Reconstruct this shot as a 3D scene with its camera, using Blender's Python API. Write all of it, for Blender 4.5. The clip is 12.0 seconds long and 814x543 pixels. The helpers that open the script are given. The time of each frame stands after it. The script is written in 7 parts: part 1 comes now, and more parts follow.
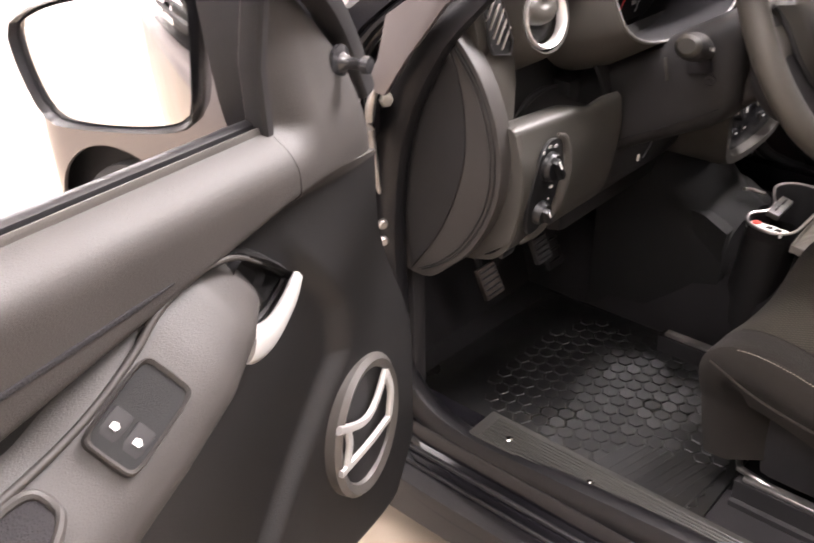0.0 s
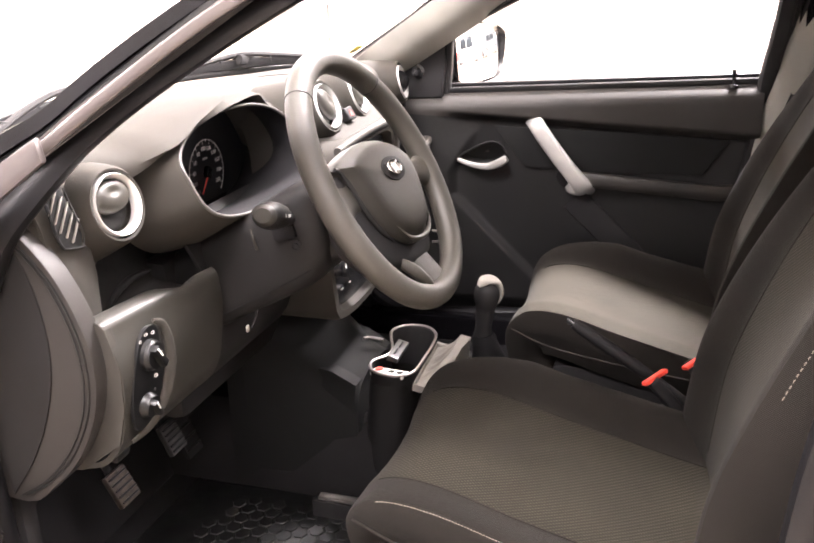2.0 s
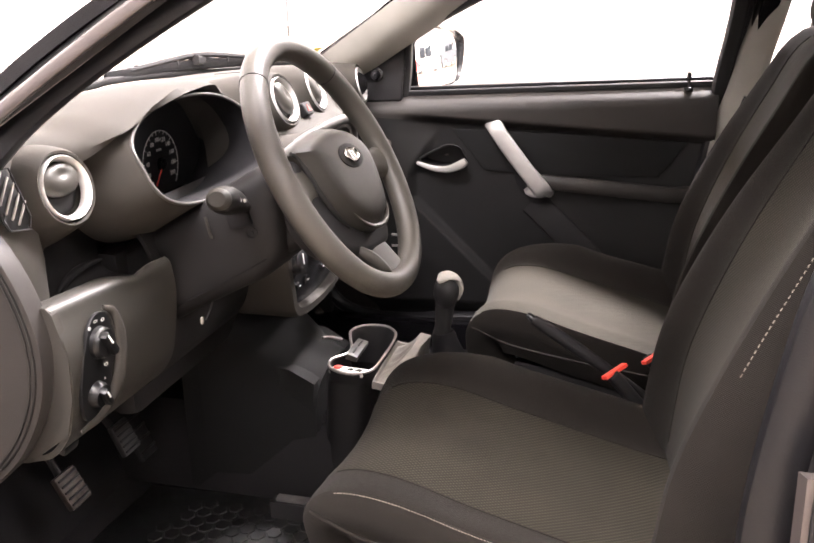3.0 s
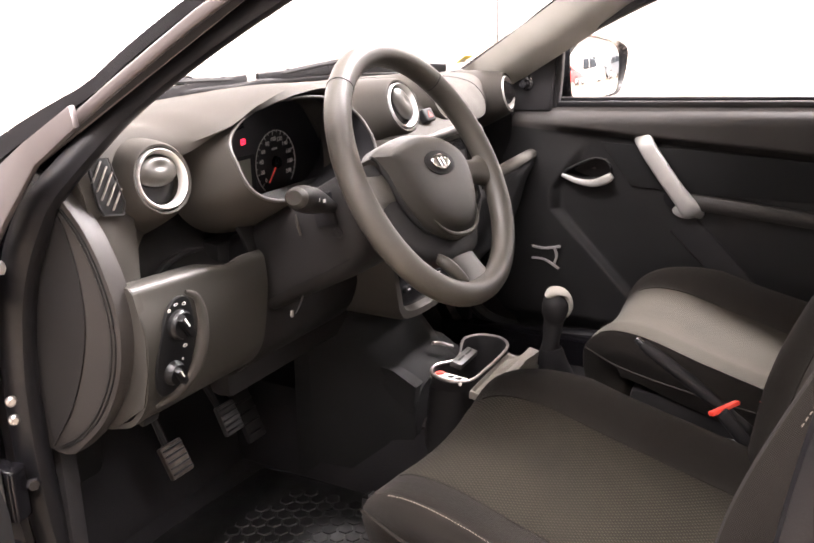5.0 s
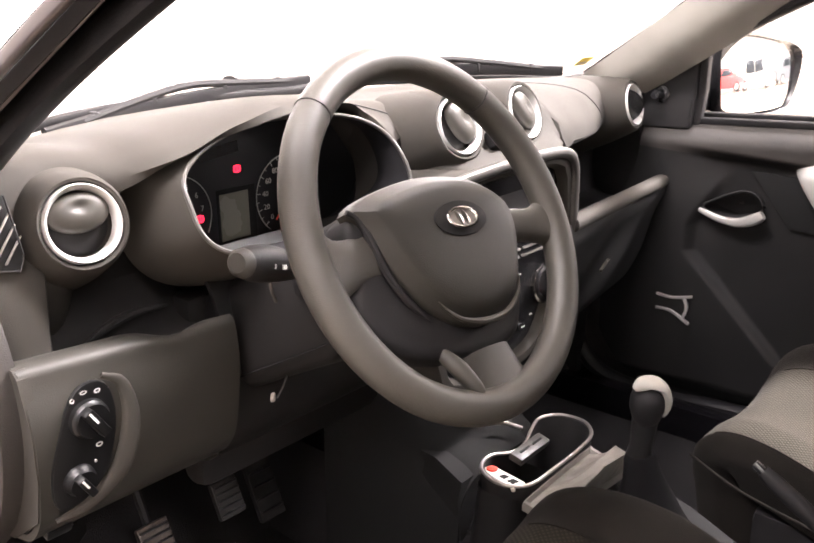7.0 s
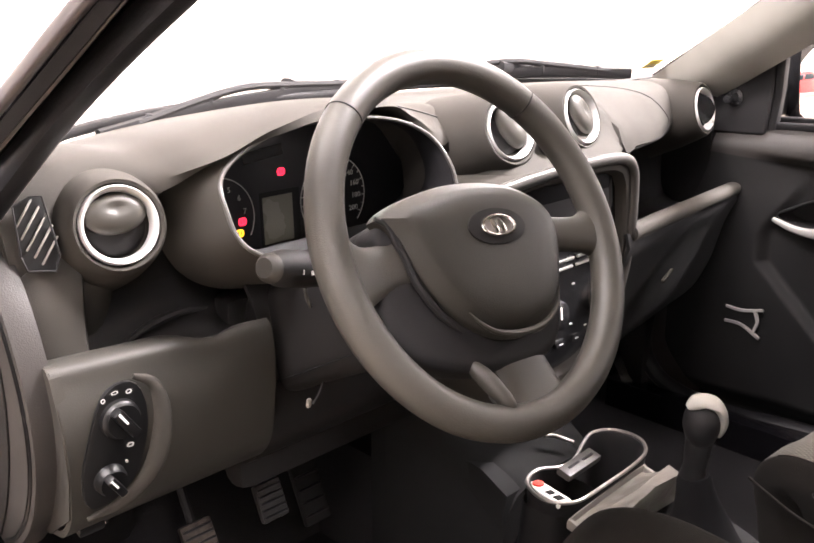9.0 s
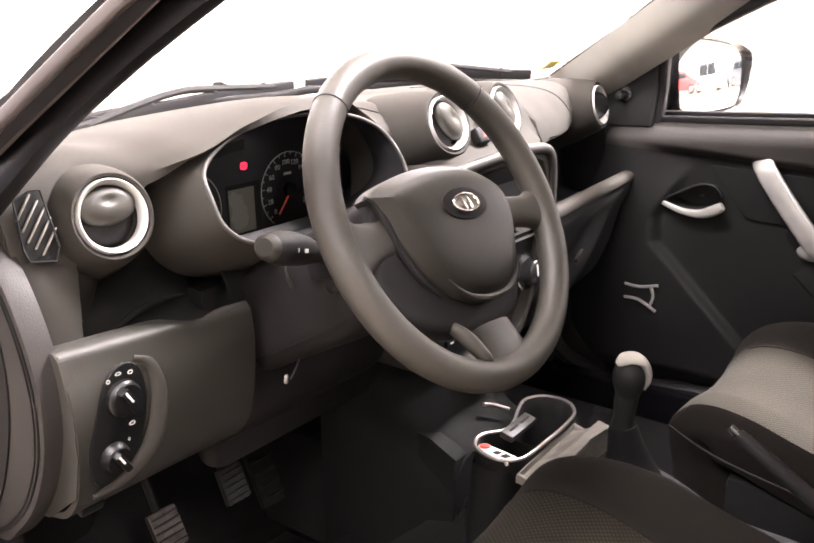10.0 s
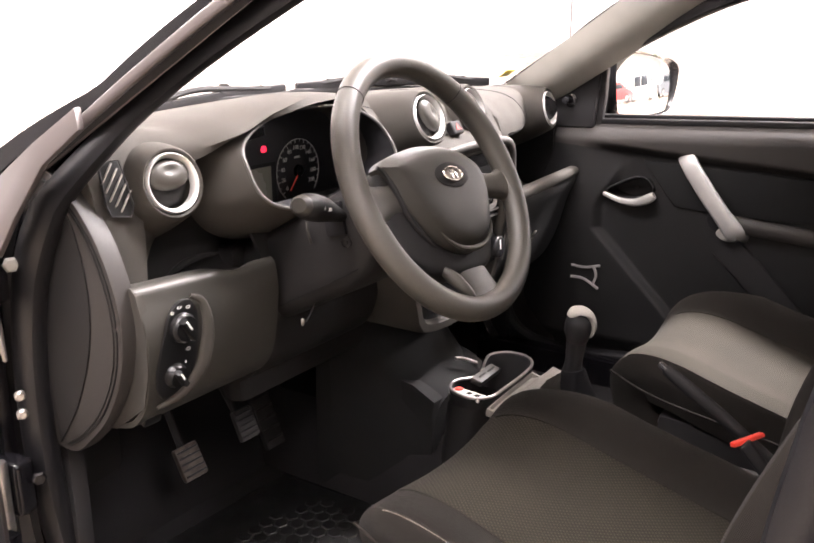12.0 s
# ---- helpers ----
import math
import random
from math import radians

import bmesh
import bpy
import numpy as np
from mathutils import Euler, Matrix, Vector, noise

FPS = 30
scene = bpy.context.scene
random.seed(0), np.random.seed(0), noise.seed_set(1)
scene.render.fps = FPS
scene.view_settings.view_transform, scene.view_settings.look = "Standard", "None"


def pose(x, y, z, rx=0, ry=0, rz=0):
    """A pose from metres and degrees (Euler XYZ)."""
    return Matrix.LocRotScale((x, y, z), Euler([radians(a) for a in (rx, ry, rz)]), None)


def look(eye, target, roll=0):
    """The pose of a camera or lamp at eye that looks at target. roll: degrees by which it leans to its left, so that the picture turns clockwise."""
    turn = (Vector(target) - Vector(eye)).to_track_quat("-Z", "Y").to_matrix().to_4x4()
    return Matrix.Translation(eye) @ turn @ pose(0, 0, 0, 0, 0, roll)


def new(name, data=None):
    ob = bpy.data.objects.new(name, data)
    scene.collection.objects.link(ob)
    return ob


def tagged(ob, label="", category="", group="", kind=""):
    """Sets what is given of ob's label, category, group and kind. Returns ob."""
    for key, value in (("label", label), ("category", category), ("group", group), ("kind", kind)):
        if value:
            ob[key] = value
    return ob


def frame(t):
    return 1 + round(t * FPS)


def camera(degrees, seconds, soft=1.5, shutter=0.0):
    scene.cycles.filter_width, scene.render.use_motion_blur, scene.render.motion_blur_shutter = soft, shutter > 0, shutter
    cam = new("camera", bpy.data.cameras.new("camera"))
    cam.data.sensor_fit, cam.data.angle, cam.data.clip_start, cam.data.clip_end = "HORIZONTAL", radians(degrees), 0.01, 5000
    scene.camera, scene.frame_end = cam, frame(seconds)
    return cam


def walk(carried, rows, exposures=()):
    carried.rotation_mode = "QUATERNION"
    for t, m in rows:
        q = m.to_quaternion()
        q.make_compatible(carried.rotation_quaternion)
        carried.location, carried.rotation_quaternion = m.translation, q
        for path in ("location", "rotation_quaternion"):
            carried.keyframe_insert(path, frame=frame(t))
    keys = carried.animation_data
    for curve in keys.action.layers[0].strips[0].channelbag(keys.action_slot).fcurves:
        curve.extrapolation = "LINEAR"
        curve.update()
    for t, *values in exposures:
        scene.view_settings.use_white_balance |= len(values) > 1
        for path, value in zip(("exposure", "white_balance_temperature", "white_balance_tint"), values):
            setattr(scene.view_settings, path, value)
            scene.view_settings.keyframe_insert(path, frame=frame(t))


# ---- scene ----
cam = camera(49.7, 12.0, soft=1.7, shutter=0.25)
PATH = [
    (0, (-1.611, -0.655, 1.225), (-0.324, 0.507, 0.228), -1.3),
    (0.3, (-1.59, -0.662, 1.228), (-0.206, 0.417, 0.268), -1.3),
    (0.5, (-1.55, -0.655, 1.223), (-0.096, 0.342, 0.28), -1.0),
    (0.7, (-1.57, -0.66, 1.216), (-0.019, 0.231, 0.323), -0.7),
    (1, (-1.535, -0.681, 1.227), (0.072, 0.12, 0.345), -0.8),
    (1.5, (-1.526, -0.699, 1.227), (0.179, -0.014, 0.439), -1.5),
    (2, (-1.533, -0.7, 1.213), (0.259, -0.111, 0.549), -2.0),
    (2.5, (-1.537, -0.692, 1.182), (0.294, -0.176, 0.565), -2.1),
    (3, (-1.533, -0.704, 1.162), (0.299, -0.195, 0.543), -1.4),
    (3.5, (-1.545, -0.756, 1.157), (0.245, -0.126, 0.525), -0.4),
    (3.7, (-1.55, -0.787, 1.158), (0.218, -0.097, 0.528), -0.2),
    (5.3, (-1.396, -0.868, 1.157), (0.259, 0.086, 0.565), -1.1),
    (5.5, (-1.337, -0.852, 1.156), (0.314, 0.107, 0.561), -1.0),
    (6, (-1.212, -0.821, 1.154), (0.416, 0.17, 0.547), -0.7),
    (6.5, (-1.149, -0.809, 1.157), (0.414, 0.275, 0.538), -0.9),
    (7, (-1.04, -0.83, 1.157), (0.392, 0.424, 0.543), -0.6),
    (7.5, (-0.953, -0.863, 1.158), (0.343, 0.531, 0.543), -0.5),
    (7.7, (-0.939, -0.87, 1.157), (0.318, 0.559, 0.541), -0.8),
    (9.5, (-1.054, -0.84, 1.154), (0.329, 0.477, 0.559), -1.3),
    (10, (-1.144, -0.834, 1.15), (0.363, 0.34, 0.56), -1.1),
    (10.5, (-1.205, -0.825, 1.155), (0.374, 0.256, 0.573), -0.5),
    (11, (-1.241, -0.834, 1.159), (0.367, 0.215, 0.598), -0.2),
    (11.5, (-1.311, -0.888, 1.158), (0.301, 0.162, 0.611), 0.0),
    (12, (-1.408, -0.936, 1.149), (0.183, 0.139, 0.59), -0.2),
]
walk(cam, [(t, look(eye, target, roll)) for t, eye, target, roll in PATH],
     [(0.0, 1.05, 6500, 16), (0.5, 1.28, 6500, 16), (1.0, 1.65, 6500, 16), (1.5, 2.05, 6500, 16), (2.0, 1.75, 6500, 16), (2.5, 1.48, 6500, 16), (3.6, 1.55, 6500, 16), (5.5, 1.45, 6500, 16), (10.5, 1.42, 6500, 16), (12.0, 1.3, 6500, 16)])

# ---- added lights and world ----
world = bpy.data.worlds.new("world")
scene.world = world
world.use_nodes = True
world.node_tree.nodes["Background"].inputs[0].default_value = (1.0, 0.985, 0.99, 1)
world.node_tree.nodes["Background"].inputs[1].default_value = 0.12


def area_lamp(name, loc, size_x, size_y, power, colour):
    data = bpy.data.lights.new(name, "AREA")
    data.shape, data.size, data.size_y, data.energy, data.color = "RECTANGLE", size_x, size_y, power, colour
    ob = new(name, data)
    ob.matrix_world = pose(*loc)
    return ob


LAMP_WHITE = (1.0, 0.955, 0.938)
# Unseen added lamps; places and powers are chosen to light parts of the cabin.
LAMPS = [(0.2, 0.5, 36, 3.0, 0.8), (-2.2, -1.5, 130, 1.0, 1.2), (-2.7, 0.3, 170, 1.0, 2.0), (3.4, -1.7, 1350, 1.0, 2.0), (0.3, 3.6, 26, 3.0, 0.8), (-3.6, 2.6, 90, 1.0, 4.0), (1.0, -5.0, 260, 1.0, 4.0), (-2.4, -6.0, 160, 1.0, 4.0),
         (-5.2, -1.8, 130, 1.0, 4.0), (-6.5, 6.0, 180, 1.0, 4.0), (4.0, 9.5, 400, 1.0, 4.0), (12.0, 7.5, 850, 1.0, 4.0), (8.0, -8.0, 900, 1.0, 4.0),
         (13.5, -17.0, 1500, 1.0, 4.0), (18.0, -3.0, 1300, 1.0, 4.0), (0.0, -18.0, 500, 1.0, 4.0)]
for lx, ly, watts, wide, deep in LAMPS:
    area_lamp("added_area_light", (lx, ly, 5.35), wide, deep, watts * 1.5, LAMP_WHITE)


# ---- materials ----
def node_mat(name):
    m = bpy.data.materials.new(name)
    m.use_nodes = True
    nt = m.node_tree
    return m, nt, nt.nodes["Principled BSDF"]


def surface(name, colour, rough=0.5, metal=0.0, grain=0.0, grain_scale=900.0, blotch=0.12, blotch_scale=9.0,
            spec=0.5, coat=0.0, rough_var=0.08):
    """A plain painted, moulded or metal surface with stains at one scale and moulded grain at another."""
    m, nt, b = node_mat(name)
    tc = nt.nodes.new("ShaderNodeTexCoord")
    n1 = nt.nodes.new("ShaderNodeTexNoise")
    n1.inputs["Scale"].default_value, n1.inputs["Detail"].default_value = blotch_scale, 5
    nt.links.new(tc.outputs["Object"], n1.inputs["Vector"])
    ramp = nt.nodes.new("ShaderNodeMapRange")
    ramp.inputs["From Min"].default_value, ramp.inputs["From Max"].default_value = 0.3, 0.7
    ramp.inputs["To Min"].default_value, ramp.inputs["To Max"].default_value = 1 - blotch, 1 + blotch
    nt.links.new(n1.outputs["Fac"], ramp.inputs["Value"])
    mul = nt.nodes.new("ShaderNodeMix")
    mul.data_type, mul.blend_type = "RGBA", "MULTIPLY"
    mul.inputs["Factor"].default_value = 1.0
    mul.inputs["A"].default_value = (*colour, 1)
    nt.links.new(ramp.outputs["Result"], mul.inputs["B"])
    nt.links.new(mul.outputs["Result"], b.inputs["Base Color"])
    rr = nt.nodes.new("ShaderNodeMapRange")
    rr.inputs["To Min"].default_value, rr.inputs["To Max"].default_value = rough - rough_var, rough + rough_var
    nt.links.new(n1.outputs["Fac"], rr.inputs["Value"])
    nt.links.new(rr.outputs["Result"], b.inputs["Roughness"])
    b.inputs["Metallic"].default_value = metal
    b.inputs["Specular IOR Level"].default_value = spec
    b.inputs["Coat Weight"].default_value = coat
    b.inputs["Coat Roughness"].default_value = 0.06
    if grain:
        n2 = nt.nodes.new("ShaderNodeTexVoronoi")
        n2.inputs["Scale"].default_value = grain_scale
        nt.links.new(tc.outputs["Object"], n2.inputs["Vector"])
        bump = nt.nodes.new("ShaderNodeBump")
        bump.inputs["Strength"].default_value, bump.inputs["Distance"].default_value = grain, 0.0006
        nt.links.new(n2.outputs["Distance"], bump.inputs["Height"])
        nt.links.new(bump.outputs["Normal"], b.inputs["Normal"])
    return m


def fabric(name, dark, light, pitch, contrast=0.5, slant=0.6):
    """Woven seat cloth: small slanted dashes in rows, with fluff and soft wear."""
    m, nt, b = node_mat(name)
    tc = nt.nodes.new("ShaderNodeTexCoord")
    mp = nt.nodes.new("ShaderNodeMapping")
    mp.inputs["Rotation"].default_value = (0, 0, slant)
    nt.links.new(tc.outputs["UV"], mp.inputs["Vector"])
    waves = []
    for k, direction in enumerate(("X", "Y")):
        w = nt.nodes.new("ShaderNodeTexWave")
        w.bands_direction = direction
        w.inputs["Scale"].default_value = 0.314 / pitch * (1.0 if k == 0 else 0.85)
        w.inputs["Distortion"].default_value = 0.35
        w.inputs["Detail"].default_value = 1
        nt.links.new(mp.outputs["Vector"], w.inputs["Vector"])
        waves.append(w)
    mul = nt.nodes.new("ShaderNodeMath")
    mul.operation = "MULTIPLY"
    nt.links.new(waves[0].outputs["Fac"], mul.inputs[0])
    nt.links.new(waves[1].outputs["Fac"], mul.inputs[1])
    wear = nt.nodes.new("ShaderNodeTexNoise")
    wear.inputs["Scale"].default_value, wear.inputs["Detail"].default_value = 7, 6
    nt.links.new(tc.outputs["Object"], wear.inputs["Vector"])
    fac = nt.nodes.new("ShaderNodeMath")
    fac.operation = "MULTIPLY"
    fac.inputs[1].default_value = contrast * 2
    nt.links.new(mul.outputs[0], fac.inputs[0])
    mix = nt.nodes.new("ShaderNodeMix")
    mix.data_type = "RGBA"
    mix.inputs["A"].default_value, mix.inputs["B"].default_value = (*dark, 1), (*light, 1)
    nt.links.new(fac.outputs[0], mix.inputs["Factor"])
    rg = nt.nodes.new("ShaderNodeMapRange")
    rg.inputs["From Min"].default_value, rg.inputs["From Max"].default_value = 0.3, 0.7
    rg.inputs["To Min"].default_value, rg.inputs["To Max"].default_value = 0.8, 1.2
    nt.links.new(wear.outputs["Fac"], rg.inputs["Value"])
    m2 = nt.nodes.new("ShaderNodeMix")
    m2.data_type, m2.blend_type = "RGBA", "MULTIPLY"
    m2.inputs["Factor"].default_value = 1.0
    nt.links.new(mix.outputs["Result"], m2.inputs["A"])
    nt.links.new(rg.outputs["Result"], m2.inputs["B"])
    nt.links.new(m2.outputs["Result"], b.inputs["Base Color"])
    bump = nt.nodes.new("ShaderNodeBump")
    bump.inputs["Strength"].default_value, bump.inputs["Distance"].default_value = 0.5, 0.0012
    nt.links.new(mul.outputs[0], bump.inputs["Height"])
    nt.links.new(bump.outputs["Normal"], b.inputs["Normal"])
    b.inputs["Roughness"].default_value = 0.9
    b.inputs["Sheen Weight"].default_value = 0.02
    b.inputs["Sheen Roughness"].default_value = 0.5
    b.inputs["Specular IOR Level"].default_value = 0.1
    return m


def glow(name, colour, strength):
    m, nt, b = node_mat(name)
    b.inputs["Base Color"].default_value = (*[c * 0.3 for c in colour], 1)
    b.inputs["Emission Color"].default_value = (*colour, 1)
    b.inputs["Emission Strength"].default_value = strength
    return m


def glass_mat(name, tint=(1, 1, 1)):
    m = bpy.data.materials.new(name)
    m.use_nodes = True
    nt = m.node_tree
    nt.nodes.clear()
    out = nt.nodes.new("ShaderNodeOutputMaterial")
    tr = nt.nodes.new("ShaderNodeBsdfTransparent")
    tr.inputs[0].default_value = (*tint, 1)
    gl = nt.nodes.new("ShaderNodeBsdfGlossy")
    gl.inputs["Roughness"].default_value = 0.02
    lw = nt.nodes.new("ShaderNodeLayerWeight")
    lw.inputs["Blend"].default_value = 0.5
    pw = nt.nodes.new("ShaderNodeMath")
    pw.operation = "POWER"
    pw.inputs[1].default_value = 5
    nt.links.new(lw.outputs["Facing"], pw.inputs[0])
    ad = nt.nodes.new("ShaderNodeMath")
    ad.operation, ad.use_clamp = "MULTIPLY_ADD", True
    ad.inputs[1].default_value, ad.inputs[2].default_value = 0.06, 0.004
    nt.links.new(pw.outputs[0], ad.inputs[0])
    mx = nt.nodes.new("ShaderNodeMixShader")
    nt.links.new(ad.outputs[0], mx.inputs[0])
    nt.links.new(tr.outputs[0], mx.inputs[1])
    nt.links.new(gl.outputs[0], mx.inputs[2])
    nt.links.new(mx.outputs[0], out.inputs[0])
    return m


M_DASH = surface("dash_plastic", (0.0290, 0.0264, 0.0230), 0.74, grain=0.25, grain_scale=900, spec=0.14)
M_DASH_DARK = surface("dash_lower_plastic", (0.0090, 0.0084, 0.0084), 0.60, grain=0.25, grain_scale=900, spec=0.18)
M_DOOR = surface("door_trim_plastic", (0.0200, 0.0178, 0.0164), 0.54, grain=0.3, grain_scale=700, spec=0.24)
M_DOOR_LOW = surface("door_lower_plastic", (0.0066, 0.0063, 0.0064), 0.52, grain=0.3, grain_scale=700, spec=0.24)
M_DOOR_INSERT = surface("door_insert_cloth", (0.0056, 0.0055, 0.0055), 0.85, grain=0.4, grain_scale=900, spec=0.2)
M_BLACK = surface("black_gloss_plastic", (0.0130, 0.0128, 0.0138), 0.25, grain=0.0)
M_MATT = surface("black_matt_plastic", (0.0135, 0.0128, 0.0132), 0.65, grain=0.2, spec=0.16)
M_BEZEL = surface("dark_bezel_plastic", (0.0100, 0.0096, 0.0104), 0.8, grain=0.2, grain_scale=900, spec=0.08)
M_FACE = surface("instrument_face", (0.0150, 0.0150, 0.0165), 0.45, grain=0.0, spec=0.3)
M_GLOSS = surface("deep_black_gloss", (0.0034, 0.0034, 0.0036), 0.40, grain=0.0, spec=0.3)
M_RUBBER = surface("black_rubber", (0.0058, 0.0055, 0.0062), 0.42, grain=0.15, grain_scale=400, spec=0.26)
M_RIM = surface("steering_wheel_foam", (0.0335, 0.0308, 0.0258), 0.48, grain=0.30, grain_scale=900, spec=0.36)
M_HUB = surface("airbag_cover_plastic", (0.0200, 0.0186, 0.0158), 0.50, grain=0.25, grain_scale=800, spec=0.28)
M_SILVER = surface("silver_paint", (0.3100, 0.3030, 0.2920), 0.36, metal=0.35, blotch=0.10, blotch_scale=25)
M_RING = surface("bright_silver_ring", (0.56, 0.555, 0.54), 0.30, metal=0.45, blotch=0.08, blotch_scale=25)
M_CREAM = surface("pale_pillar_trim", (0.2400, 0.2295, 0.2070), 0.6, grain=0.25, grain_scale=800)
M_CHROME = surface("chrome", (0.8, 0.8, 0.8), 0.12, metal=1.0, blotch=0.03, rough_var=0.04)
M_STEEL = surface("bare_steel", (0.30, 0.285, 0.27), 0.35, metal=0.9, blotch=0.3, blotch_scale=40)
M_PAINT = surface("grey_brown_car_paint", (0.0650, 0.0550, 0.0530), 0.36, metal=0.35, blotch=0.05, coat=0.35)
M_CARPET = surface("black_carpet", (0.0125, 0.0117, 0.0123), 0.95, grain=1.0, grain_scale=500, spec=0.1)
# Car paint again, with the shade of the door opening put into its colour.
M_SHADED_PAINT = surface("shaded_car_paint", (0.0048, 0.0045, 0.0054), 0.20, blotch=0.15, spec=0.26)


def worn_rubber(name):
    """Black mat rubber: dull and dusty in patches, wiped to a shine in others."""
    m, nt, b = node_mat(name)
    tc = nt.nodes.new("ShaderNodeTexCoord")
    big, fine = nt.nodes.new("ShaderNodeTexNoise"), nt.nodes.new("ShaderNodeTexNoise")
    big.inputs["Scale"].default_value, big.inputs["Detail"].default_value = 7.0, 6
    fine.inputs["Scale"].default_value, fine.inputs["Detail"].default_value = 140.0, 3
    gloss, dust, grit = (nt.nodes.new("ShaderNodeMapRange") for _ in range(3))
    for node in (big, fine):
        nt.links.new(tc.outputs["Object"], node.inputs["Vector"])
    for node, src, lo, hi, a, c in ((gloss, big, 0.38, 0.62, 0.62, 0.24), (dust, big, 0.47, 0.70, 0.0, 0.75), (grit, fine, 0.45, 0.75, 0.35, 1.0)):
        node.inputs["From Min"].default_value, node.inputs["From Max"].default_value = lo, hi
        node.inputs["To Min"].default_value, node.inputs["To Max"].default_value = a, c
        nt.links.new(src.outputs["Fac"], node.inputs["Value"])
    nt.links.new(gloss.outputs["Result"], b.inputs["Roughness"])
    mul = nt.nodes.new("ShaderNodeMath")
    mul.operation = "MULTIPLY"
    nt.links.new(dust.outputs["Result"], mul.inputs[0])
    nt.links.new(grit.outputs["Result"], mul.inputs[1])
    mix = nt.nodes.new("ShaderNodeMix")
    mix.data_type = "RGBA"
    mix.inputs["A"].default_value, mix.inputs["B"].default_value = (0.0036, 0.0035, 0.0036, 1), (0.034, 0.031, 0.026, 1)
    nt.links.new(mul.outputs[0], mix.inputs["Factor"])
    nt.links.new(mix.outputs["Result"], b.inputs["Base Color"])
    bump = nt.nodes.new("ShaderNodeBump")
    bump.inputs["Strength"].default_value, bump.inputs["Distance"].default_value = 0.35, 0.0008
    nt.links.new(fine.outputs["Fac"], bump.inputs["Height"])
    nt.links.new(bump.outputs["Normal"], b.inputs["Normal"])
    b.inputs["Specular IOR Level"].default_value = 0.35
    return m


M_MAT = worn_rubber("rubber_floor_mat")
M_SILLPLATE = surface("ribbed_sill_plastic", (0.0252, 0.0245, 0.0224), 0.42, grain=0.2)
M_SEAT = fabric("seat_centre_cloth", (0.0105, 0.0090, 0.0071), (0.0335, 0.0295, 0.0208), 0.0052, 0.56, 0.785)
M_SEAT_SIDE = fabric("seat_side_cloth", (0.0092, 0.0077, 0.0065), (0.0136, 0.0116, 0.0097), 0.0018, 0.3, 0.0)
M_THREAD = surface("pale_thread", (0.17, 0.15, 0.125), 0.8)
M_SPEAKER = surface("loudspeaker_surround", (0.036, 0.033, 0.030), 0.42, grain=0.2, grain_scale=700)
M_RED = surface("red_plastic", (0.75, 0.06, 0.04), 0.4)
M_WHITE = surface("white_print", (0.75, 0.75, 0.72), 0.6, blotch=0.02)
M_GREY_PRINT = surface("grey_print", (0.40, 0.40, 0.38), 0.6, blotch=0.02)
M_LEATHER = surface("gaiter_leather", (0.170, 0.158, 0.142), 0.5, grain=0.5, grain_scale=500, blotch=0.3)
M_LCD = surface("lcd_glass", (0.17, 0.17, 0.14), 0.25, blotch=0.05)
M_LAMP_RED = glow("warning_red", (1.0, 0.02, 0.05), 1.3)
M_LAMP_AMBER = glow("warning_amber", (1.0, 0.42, 0.02), 1.2)
M_GLASS = glass_mat("clear_glass")
M_MIRROR = surface("mirror_glass", (0.95, 0.95, 0.95), 0.01, metal=1.0, blotch=0.0, rough_var=0.0)
M_YELLOW = surface("yellow_sticker", (0.80, 0.62, 0.08), 0.6)
M_WALL = surface("white_wall_paint", (0.86, 0.86, 0.865), 0.8, blotch=0.02, blotch_scale=0.7)
M_FLOOR = surface("beige_floor_tile", (0.29, 0.240, 0.190), 0.26, blotch=0.08, blotch_scale=2.5, rough_var=0.05)
M_CAR_WHITE = surface("white_car_paint", (0.60, 0.60, 0.53), 0.3, coat=0.7, blotch=0.02)
M_CAR_RED = surface("red_car_paint", (0.45, 0.03, 0.03), 0.3, coat=0.7, blotch=0.02)
M_CAR_GREY = surface("grey_car_paint", (0.10, 0.11, 0.12), 0.3, coat=0.7, blotch=0.02)
M_WINDOW_DARK = surface("dark_car_glass", (0.02, 0.025, 0.03), 0.06, blotch=0.0)
M_TYRE = surface("tyre_rubber", (0.012, 0.012, 0.012), 0.8)

# ---- building helpers ----
ORIGIN = {}


def thing(name, at=(0, 0, 0), label="", category="", group="", kind=""):
    ob = new(name)
    ob.location = at
    ob.empty_display_size = 0.05
    ORIGIN[ob] = Vector(at)
    return tagged(ob, label, category, group, kind)


def part(name, bm, material, parent=None, label="", smooth=38, uv=None):
    """Links a bmesh, given in car coordinates, as one mesh object under a thing or a part."""
    root = ORIGIN.get(parent, Vector((0, 0, 0)))
    bmesh.ops.translate(bm, verts=bm.verts, vec=-root)
    for f in bm.faces:
        f.smooth = True
    limit = radians(smooth)
    for e in bm.edges:
        if len(e.link_faces) == 2:
            e.smooth = e.calc_face_angle(0) < limit
    me = bpy.data.meshes.new(name)
    bm.to_mesh(me)
    bm.free()
    me.materials.append(material)
    ob = new(name, me)
    if parent is not None:
        ob.parent = parent
        ORIGIN[ob] = root
    if label:
        ob["label"] = label
    return ob


